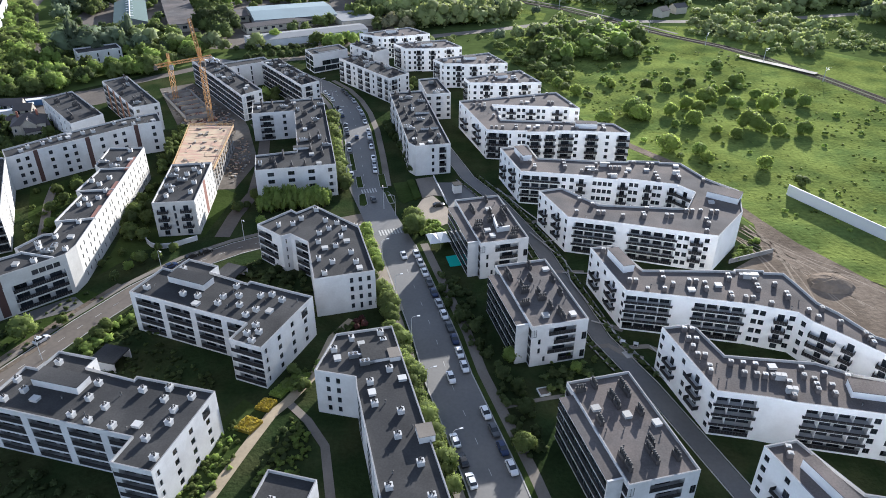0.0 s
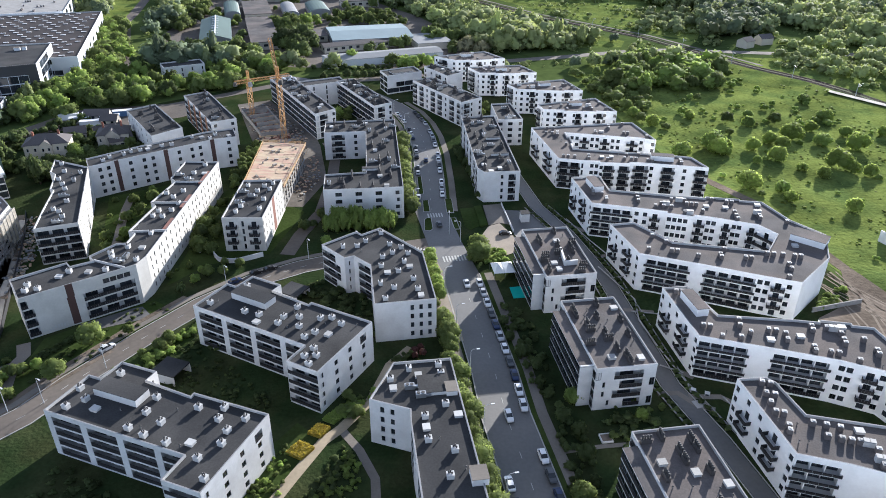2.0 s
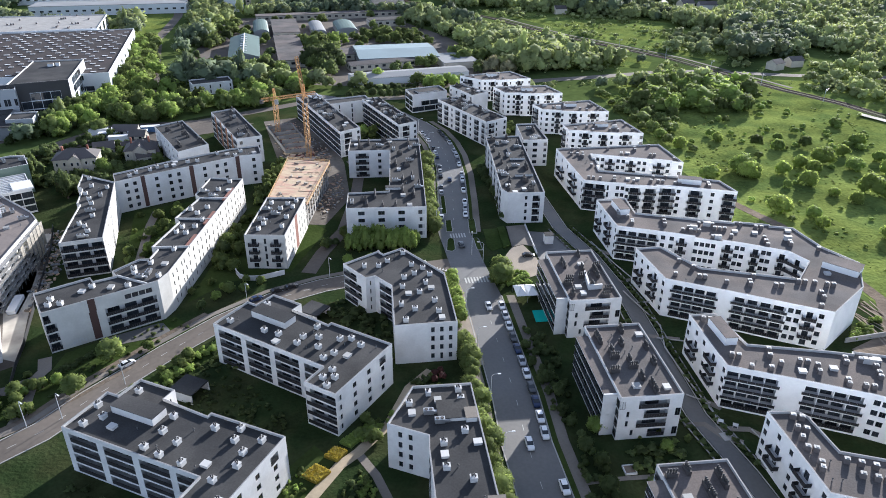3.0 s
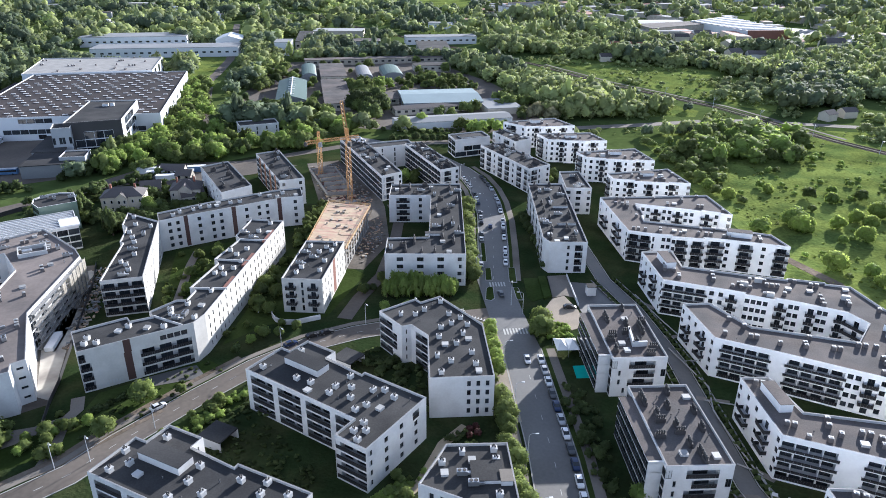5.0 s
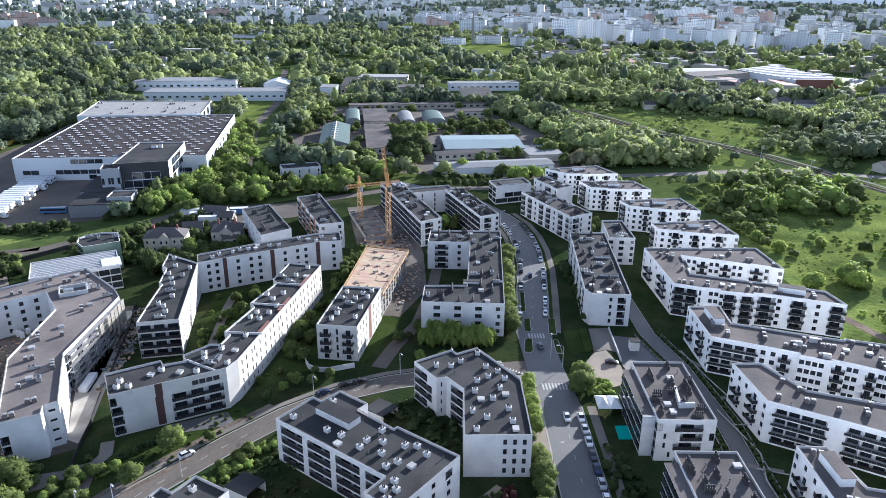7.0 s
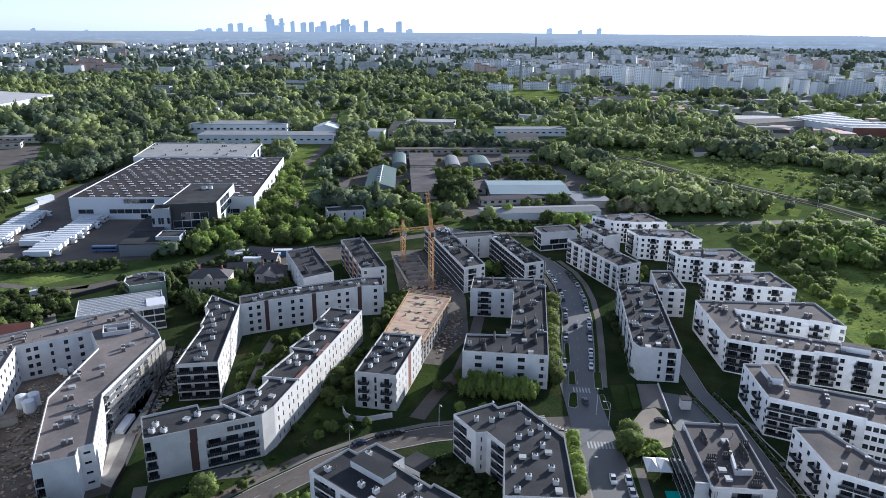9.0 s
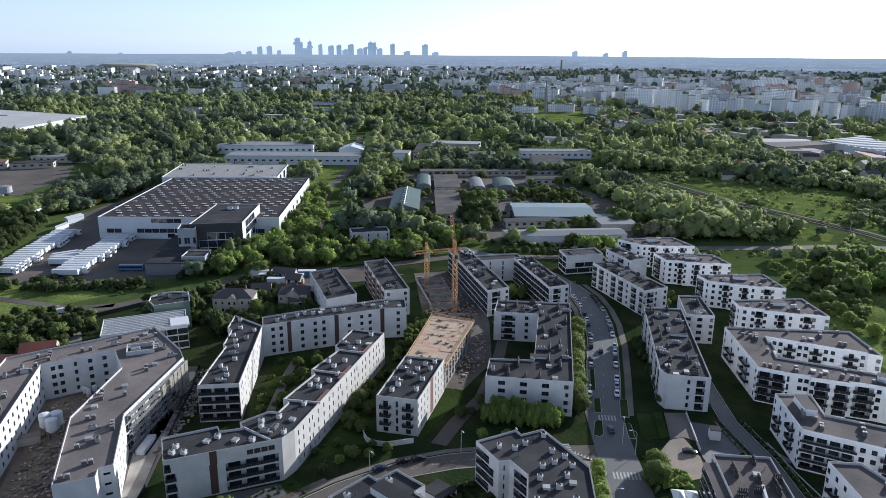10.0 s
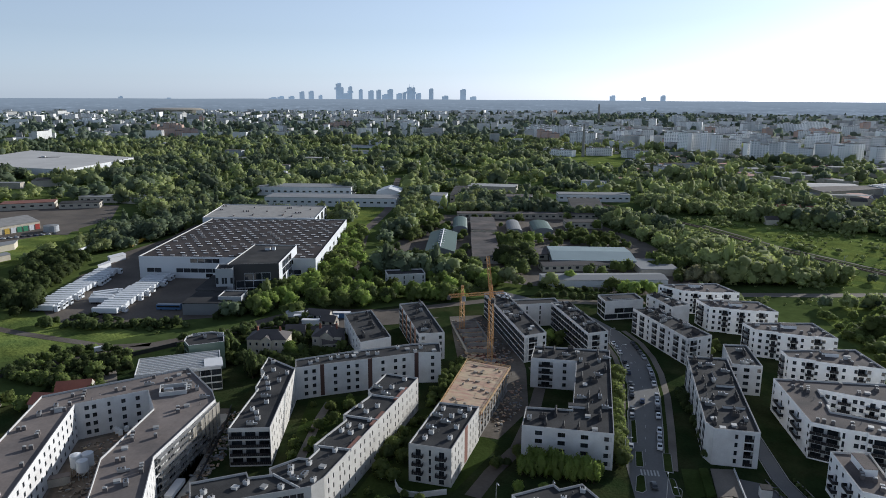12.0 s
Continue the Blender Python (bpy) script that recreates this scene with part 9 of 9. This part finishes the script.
tagged(part("far_city", mass, [CITY_PALE, BITUMEN], None), "pale far city blocks between the woods", "city", kind="stuff")
tagged(part("far_sheds", sheds, [PLASTER_OLD, STEEL_ROOF], None), "low far sheds and shops with pale roofs", "city", kind="stuff")
tagged(part("far_houses", red, [PLASTER_OLD, TILE_RED], None), "low far houses with red roofs", "city", kind="stuff")
for x, y, h, r in ((-351, 1377, 62, 3.2), (-733, 3110, 80, 6), (-1480, 1560, 60, 2.5)):
    g = Geo()
    g.tube(0, 0, 0, h, r, r * 0.6, 10)
    tagged(part("chimney", g, [CONCRETE], None, at=pose(x, y, 0)), "tall dark concrete chimney above the trees", "chimney", "tall chimneys")
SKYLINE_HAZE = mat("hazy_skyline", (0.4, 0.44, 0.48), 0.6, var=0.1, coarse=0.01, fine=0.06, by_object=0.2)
# haze before the towers is put in as a faint bluish glow
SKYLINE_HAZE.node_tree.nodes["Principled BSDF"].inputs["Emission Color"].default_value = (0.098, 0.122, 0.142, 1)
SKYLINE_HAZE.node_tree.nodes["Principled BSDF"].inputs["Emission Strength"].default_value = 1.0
SKYLINE = [(-36.3, 133, 30), (-35.6, 137, 32), (-34.9, 113, 24), (-33.5, 185, 34), (-33.25, 160, 22), (-33.0, 124, 44), (-32.6, 165, 24), (-31.8, 149, 24), (-31.0, 142, 34), (-30.4, 146, 30), (-29.9, 120, 40), (-29.5, 150, 36), (-28.8, 126, 36),
           (-28.4, 133, 24), (-28.0, 164, 30), (-27.7, 161, 24), (-27.3, 127, 34), (-26.3, 155, 28), (-25.2, 112, 40), (-23.8, 152, 36), (-23.0, 108, 40), (-37.9, 105, 40), (-37.1, 106, 36), (-38.5, 98, 50), (-12.3, 118, 34), (-10.0, 109, 30), (-8.6, 120, 30), (-49.2, 101, 24), (-46, 93, 30)]
for az, top, width in SKYLINE:
    a = radians(az)
    root = thing("skyscraper", 4550 * math.sin(a), 4550 * math.cos(a), 0, "far glass and concrete tower on the skyline", "skyscraper", "city skyline", -az)
    b = Geo()
    b.box(0, 0, 0, width, width, top - 5)
    b.box(width * 0.12, 0, top - 5, width * 0.6, width * 0.7, 5)
    if top > 160:
        b.box(0, 0, top - 40, width * 1.5, width, 12)
        b.tube(0, 0, top, top + 16, 2.5, 0.5, 6)
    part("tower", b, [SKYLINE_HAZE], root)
stadium = thing("stadium", -2950, 2900, 0, "wide round stadium with a pale rim", "stadium")
b = Geo()
b.tube(0, 0, 0, 34, 125, 140, 40, 0)
b.tube(0, 0, 34, 40, 140, 120, 40, 0)
part("bowl", b, [PLASTER_OLD], stadium)
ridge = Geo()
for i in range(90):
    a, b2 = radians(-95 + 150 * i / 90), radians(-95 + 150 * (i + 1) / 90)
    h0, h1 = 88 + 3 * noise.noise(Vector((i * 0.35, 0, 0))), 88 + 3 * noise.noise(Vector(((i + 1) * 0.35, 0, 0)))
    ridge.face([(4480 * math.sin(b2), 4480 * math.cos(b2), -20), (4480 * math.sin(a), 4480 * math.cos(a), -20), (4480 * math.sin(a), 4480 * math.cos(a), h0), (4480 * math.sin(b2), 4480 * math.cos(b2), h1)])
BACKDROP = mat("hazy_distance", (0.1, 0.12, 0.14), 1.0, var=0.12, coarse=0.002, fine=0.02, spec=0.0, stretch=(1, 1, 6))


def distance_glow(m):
    """The far city in haze, painted as a glow: darker woods and paler districts in level streaks, fading upwards into
    the sky's blue.
    """
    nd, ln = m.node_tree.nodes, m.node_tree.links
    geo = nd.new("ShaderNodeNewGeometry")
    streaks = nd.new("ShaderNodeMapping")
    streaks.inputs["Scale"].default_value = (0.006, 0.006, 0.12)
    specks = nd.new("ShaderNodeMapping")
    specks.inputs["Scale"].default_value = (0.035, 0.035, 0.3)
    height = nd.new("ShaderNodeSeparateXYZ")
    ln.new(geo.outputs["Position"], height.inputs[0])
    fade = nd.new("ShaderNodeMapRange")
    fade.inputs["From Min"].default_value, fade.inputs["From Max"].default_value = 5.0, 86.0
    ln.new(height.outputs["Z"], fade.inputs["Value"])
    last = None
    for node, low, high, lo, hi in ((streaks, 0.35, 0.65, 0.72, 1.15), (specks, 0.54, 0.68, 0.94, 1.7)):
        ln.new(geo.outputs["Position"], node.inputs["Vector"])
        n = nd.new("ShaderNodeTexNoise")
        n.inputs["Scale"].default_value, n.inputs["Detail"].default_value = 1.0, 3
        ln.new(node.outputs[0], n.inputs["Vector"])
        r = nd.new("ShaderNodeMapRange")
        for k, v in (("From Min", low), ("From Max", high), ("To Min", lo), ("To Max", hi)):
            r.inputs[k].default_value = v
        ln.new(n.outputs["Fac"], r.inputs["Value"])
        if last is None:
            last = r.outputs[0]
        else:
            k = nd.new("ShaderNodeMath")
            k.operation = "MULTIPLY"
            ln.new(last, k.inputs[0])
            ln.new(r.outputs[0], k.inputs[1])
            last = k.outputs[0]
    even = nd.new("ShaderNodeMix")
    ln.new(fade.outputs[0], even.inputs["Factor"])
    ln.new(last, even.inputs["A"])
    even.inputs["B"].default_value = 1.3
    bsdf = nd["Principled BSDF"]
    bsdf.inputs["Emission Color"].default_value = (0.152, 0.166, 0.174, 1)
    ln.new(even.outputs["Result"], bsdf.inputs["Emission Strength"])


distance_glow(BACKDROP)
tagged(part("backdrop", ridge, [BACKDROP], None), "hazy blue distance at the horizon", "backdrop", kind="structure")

# ---- small things of the estate ----
tent = thing("tent", -7.0, 197.6, 0.14, "white canvas party tent beside the villa", "tent", "", 16)
t = Geo()
for s in (-1, 1):
    t.face([(s * 3.4, -3.4, 2.4), (s * 3.4, 3.4, 2.4), (s * 1.7, 0, 4.2)][::s])
for a, b2 in (((-3.4, -3.4), (0, -3.4)), ((0, -3.4), (3.4, -3.4)), ((0, 3.4), (-3.4, 3.4)), ((3.4, 3.4), (0, 3.4))):
    m = (a[0] + b2[0]) / 2
    t.face([(*a, 2.4), (*b2, 2.4), (m, 0, 4.2)])
for s in (-1, 1):
    t.face([(0, -3.4, 2.4), (0, 3.4, 2.4), (s * 1.7, 0, 4.2)][::-s])
part("canopy", t, [CANVAS], tent)
for x in (-3.4, 0, 3.4):
    for y in (-3.4, 3.4):
        p = Geo()
        p.tube(x, y, 0, 2.4, 0.05, 0.05, 6)
        part("post", p, [METAL], tent)
sheet("play_surface", [(-4.4, 190), (-0.8, 191.2), (0.8, 185.2), (-2.9, 184.1)], 0.17, TEAL, "teal rubber play surface beside the villa", "play surface")
kiosk = thing("plant_housing", -1.5, 236.5, 0.14, "small white plant housing with a flat roof", "hut", "", 15)
b = Geo()
b.box(0, 0, 0, 3.0, 3.0, 3.2)
part("wall", b, [PLASTER], kiosk)
b = Geo()
b.box(0, 0, 3.2, 3.2, 3.2, 0.2)
part("roof", b, [BITUMEN], kiosk)
wall = Geo()
for a, b2 in (((119.7, 238.4), (150, 186)), ((150, 186), (190, 120))):
    m, d = ((a[0] + b2[0]) / 2, (a[1] + b2[1]) / 2), (b2[0] - a[0], b2[1] - a[1])
    wall.box(m[0], m[1], 0, math.hypot(*d), 0.35, 4.2, math.degrees(math.atan2(d[1], d[0])))
tagged(part("noise_barrier", wall, [PANEL_WHITE], None), "long white wall across the meadow", "wall", kind="structure")
wall = Geo()
for a, b2 in (((83, 189), (99, 196)),):
    m, d = ((a[0] + b2[0]) / 2, (a[1] + b2[1]) / 2), (b2[0] - a[0], b2[1] - a[1])
    wall.box(m[0], m[1], 0, math.hypot(*d), 0.3, 1.6, math.degrees(math.atan2(d[1], d[0])))
tagged(part("fence", wall, [CONCRETE], None), "grey fence beside the bare earth", "fence", kind="structure")

# ---- the new block's yard ----
def wall_line(name, line, h, thick, material, label, category, z=0.0):
    """An upright wall or fence of even height along a line."""
    g = Geo()
    for a, b2 in zip(line, line[1:]):
        d = (b2[0] - a[0], b2[1] - a[1])
        g.box((a[0] + b2[0]) / 2, (a[1] + b2[1]) / 2, z, math.hypot(*d) + thick * 0.6, thick, h, math.degrees(math.atan2(d[1], d[0])))
    return tagged(part(name, g, [material], None), label, category, kind="structure")


wall_line("fence", [(-131, 128), (-136.8, 138), (-141.2, 147), (-152, 166), (-171.5, 200.5), (-181.5, 215.5)], 1.6, 0.08, FRAME_DARK, "dark hoarding along the construction yard", "fence")
wall_line("ramp_wall", [(-10.6, 248.8), (-5.0, 226.8)], 1.0, 0.3, PLASTER, "white wall beside the garage ramp", "wall")
wall_line("retaining_wall", [(-106.8, 197.1), (-106.7, 199), (-104.8, 200), (-102.8, 198.6), (-100.8, 195.2), (-98.6, 192.9), (-95.9, 191.9), (-91.7, 192.9), (-85.4, 197.9)], 1.7, 0.3, PLASTER, "pale curved retaining wall of a garage ramp", "wall")
trailer = thing("site_container", -157.4, 164.6, 0.13, "long low white site container in the yard", "container", "", 113)
g = Geo()
g.box(0, 0, 0.1, 9.4, 2.4, 1.2)
part("body", g, [PANEL_WHITE], trailer)
g = Geo()
g.box(0, 0, 1.3, 9.5, 2.5, 0.12)
part("roof", g, [COPING_WHITE], trailer)
clutter("building_materials", [(-206, 172), (-196, 188), (-187, 178), (-174, 153), (-152, 130), (-168, 124)], 420, 0.8, 0.1, "heaps of pallets, steel and formwork in the court", 6)
clutter("timber_stacks", [(-196, 160), (-180, 142), (-170, 134), (-164, 140), (-178, 152)], 60, 1.3, 0.1, "stacks of brown timber in the court", 7, [EARTH])
clutter("sack_pallets", [(-200, 186), (-194, 180), (-190, 184), (-196, 190)], 24, 1.2, 0.1, "white wrapped pallets beside the silos", 8, [PANEL_WHITE])
clutter("building_materials", [(-156, 172), (-170, 196), (-180, 212), (-176, 214), (-166, 200), (-153, 170)], 170, 0.8, 0.1, "rubble and boards below the scaffold", 9)


plant = thing("roof_plant_room", -190.0, 197.0, 12.35, "open white plant enclosure sunk in the new block's roof", "plant room", "", 43)
for sx, sy, x, y in ((9.0, 0.3, 0, 3.4), (9.0, 0.3, 0, -3.4), (0.3, 6.5, 4.35, 0), (0.3, 6.5, -4.35, 0)):
    g = Geo()
    g.box(x, y, 0, sx, sy, 1.5)
    part("enclosure_wall", g, [PLASTER_GREY], plant)
g = Geo()
g.box(-1.6, 0.4, 0, 3.0, 2.0, 1.1)
g.box(-1.6, 0.4, 1.1, 2.6, 1.6, 0.15)
part("air_unit", g, [METAL], plant)
for k, (x, y) in enumerate(((-204.5, 183.6), (-202.4, 182.9), (-200.4, 182.4), (-203.5, 186.0), (-201.0, 185.4))):
    g = Geo()
    g.box(0, 0, 0, 1.5, 1.1, 0.15, 0, 1)
    g.box(0, 0, 0.15, 1.4, 1.0, 1.5 + 0.2 * (k % 3))
    g.box(0.1, 0.05, 1.65 + 0.2 * (k % 3), 1.0, 0.7, 0.2)
    tagged(part("wrapped_pallet", g, [CANVAS, TIMBER], None, at=pose(x, y, 0.1, 0, 0, 30 + 11 * k)), "pallet of goods in pale blue-white wrapping", "pallet", "wrapped pallets")
cabin = thing("site_cabin", -191.0, 152.5, 0.1, "grey-brown site cabin in the court", "cabin", "", 50)
g = Geo()
g.box(0, 0, 0, 6.0, 2.6, 2.6)
part("wall", g, [PLASTER_OLD], cabin)
g = Geo()
g.box(0, 0, 2.6, 6.2, 2.8, 0.12)
part("roof", g, [BITUMEN_PALE], cabin)
wall_line("fence", [(-290, 192), (-270.3, 215.7), (-260.9, 230), (-254.8, 243.7), (-250, 256)], 2.0, 0.1, FRAME_DARK, "dark board fence along the old road", "fence")
ribbon("path", [(-268, 233), (-254, 223), (-241.9, 213), (-232, 205)], 5.0, 0.1, PAVING, "pale access drive beside the glass hall", "path")
ribbon("path", [(-420, 232), (-330, 236), (-277.8, 241.5), (-262.6, 252.3)], 5.0, 0.1, DUST, "sandy track along the grass field", "path")
van = thing("van", -275.3, 235.6, 0.1, "white delivery van on the sandy track", "van", "", 60)
g = Geo()
g.box(-0.6, 0, 0.4, 3.9, 1.95, 2.0)
g.box(1.9, 0, 0.4, 1.3, 1.9, 1.1)
part("body", g, [PANEL_WHITE], van)
g = Geo()
g.prism([(1.35, -0.9), (1.9, -0.88), (1.9, 0.88), (1.35, 0.9)], 1.5, 2.15)
part("windscreen", g, [GLASS], van)
for u in (-1.6, 1.7):
    g = Geo()
    for v in (-0.9, 0.9):
        g.bar((u, v - 0.1, 0.35), (u, v + 0.1, 0.35), 0.35, 0, 10)
    part("wheel", g, [TYRE], van)


def ramp_house(x, y, turn):
    root = thing("garage_ramp", x, y, 0.04, "flat-roofed garage ramp house with white side walls", "garage ramp", "garage ramp houses", turn)
    r = Geo()
    r.box(0, 0, 2.6, 6.4, 6.8, 0.35)
    part("roof", r, [BITUMEN], root, "dark felt flat roof")
    for s in (-1, 1):
        w = Geo()
        w.box(s * 3.05, 0, 0, 0.3, 6.8, 2.6)
        part("side_wall", w, [PLASTER], root)
    b = Geo()
    b.box(0, 3.25, 0, 5.8, 0.3, 2.6)
    part("back_wall", b, [PLASTER_GREY], root)


ramp_house(-86.5, 136, -13 + 90)
ramp_house(-67.5, 175.5, -20 + 90)
clutter("formwork_panels", [(-114, 284), (-100, 286), (-108, 306), (-122, 318), (-128, 306)], 90, 1.8, 0.1, "yellow formwork panels round the crane base", 10, [FORMWORK])
clutter("formwork_panels", [(-88, 240), (-86, 262), (-94, 290), (-97, 280), (-93, 250)], 40, 0.9, 0.1, "yellow formwork panels beside the unfinished block", 11, [FORMWORK])
planter = thing("planter", 20.5, 128.6, 0.05, "square pale planter with a low shrub between the villas", "planter", "", 16)
for k in range(4):
    g = Geo()
    g.box(1.25 * math.cos(k * math.pi / 2), 1.25 * math.sin(k * math.pi / 2), 0, 0.25, 2.75, 0.45, 90 * k)
    part("edge_slab", g, [PLASTER], planter)
g = Geo()
g.box(0, 0, 0, 2.3, 2.3, 0.3)
part("soil", g, [EARTH], planter)
clutter("building_materials", [(-126, 308), (-117, 313), (-138, 344), (-146, 338)], 280, 1.5, 0.55, "pallets, pipes and boards on the raw basement slab", 12, [RUBBLE, ROOF_BROWN, FORMWORK])
clutter("formwork_panels", [(-126, 308), (-117, 313), (-138, 344), (-146, 338)], 120, 2.0, 0.55, "yellow formwork panels on the raw basement slab", 13, [FORMWORK])
clutter("brick_pallets", [(-124, 304), (-116, 296), (-104, 290), (-108, 312)], 30, 1.4, 0.1, "pallets of reddish bricks on the building site", 14, [TILE_RED])
# faint drawing on the comb block's blank wall
d = Vector((21.4, 21.3)).normalized()
drawing = thing("wall_drawing", -131.4 + d.x * 6.6 + d.y * 0.03, 145.2 + d.y * 6.6 - d.x * 0.03, 0, "faint grey drawing on a white wall", "drawing", "", 45)
draw_rng = random.Random(3)
for k in range(9):
    g = Geo()
    g.box(-3.0 + k * 0.75, 0, 0.6 + 0.5 * draw_rng.random(), draw_rng.uniform(0.1, 0.6), 0.03, draw_rng.uniform(0.4, 1.5))
    part("stroke", g, [PLASTER_GREY], drawing)
g = Geo()
for a, b in (((-447, 358, 5.5), (-463, 396, 5.5)), ((-463, 396, 5.5), (-465, 399, 4.6)), ((-465, 399, 4.6), (-465.5, 400, 0.0)), ((-452, 370, 5.2), (-452, 370, 0)), ((-458, 384, 5.2), (-458, 384, 0)), ((-447, 358, 5.5), (-447, 358, 0))):
    g.bar(a, b, 0.9 if a[2] == 5.5 and b[2] == 5.5 else 0.5, 0, 10)
tagged(part("heating_pipe", g, [COPING_WHITE], None), "thick white heating pipe on supports beside the lorry yard", "pipe")
mound = Geo()
rings = [(5.5, 0.0), (4.6, 0.9), (3.2, 1.7), (1.6, 2.2), (0.3, 2.35)]
mound_rng = random.Random(8)
rows = [[((r + mound_rng.uniform(-0.4, 0.4)) * 1.3 * math.cos(k * math.pi / 8), (r + mound_rng.uniform(-0.4, 0.4)) * math.sin(k * math.pi / 8), z + (mound_rng.uniform(-0.15, 0.15) if z else -0.1)) for k in range(16)] for r, z in rings]
for a, b in zip(rows, rows[1:]):
    for k in range(16):
        mound.face([a[k], a[(k + 1) % 16], b[(k + 1) % 16], b[k]])
mound.face(rows[-1])
tagged(part("earth_mound", mound, [EARTH], None, at=pose(109.5, 178.5, 0.09)), "dark heap of dug earth on the bare ground", "earth mound")


def mast(x, y, turn):
    root = thing("railway_mast", x, y, 0.1, "slim grey overhead line mast beside the railway", "mast", "railway masts", turn)
    g = Geo()
    g.tube(0, 0, 0, 8.0, 0.16, 0.1, 6)
    part("pole", g, [LAMP_PAINT], root)
    g = Geo()
    g.bar((0, 0, 7.2), (3.2, 0, 7.4), 0.07)
    g.bar((0, 0, 6.2), (2.8, 0, 6.6), 0.06)
    part("arm", g, [LAMP_PAINT], root)


for x, y, a in along(offset([(35, 585), (75, 550), (108, 508), (134, 474), (160, 448), (176, 424), (196, 382), (213, 338)], 5.6), 42.0, 10.0):
    mast(x, y, a + 90)
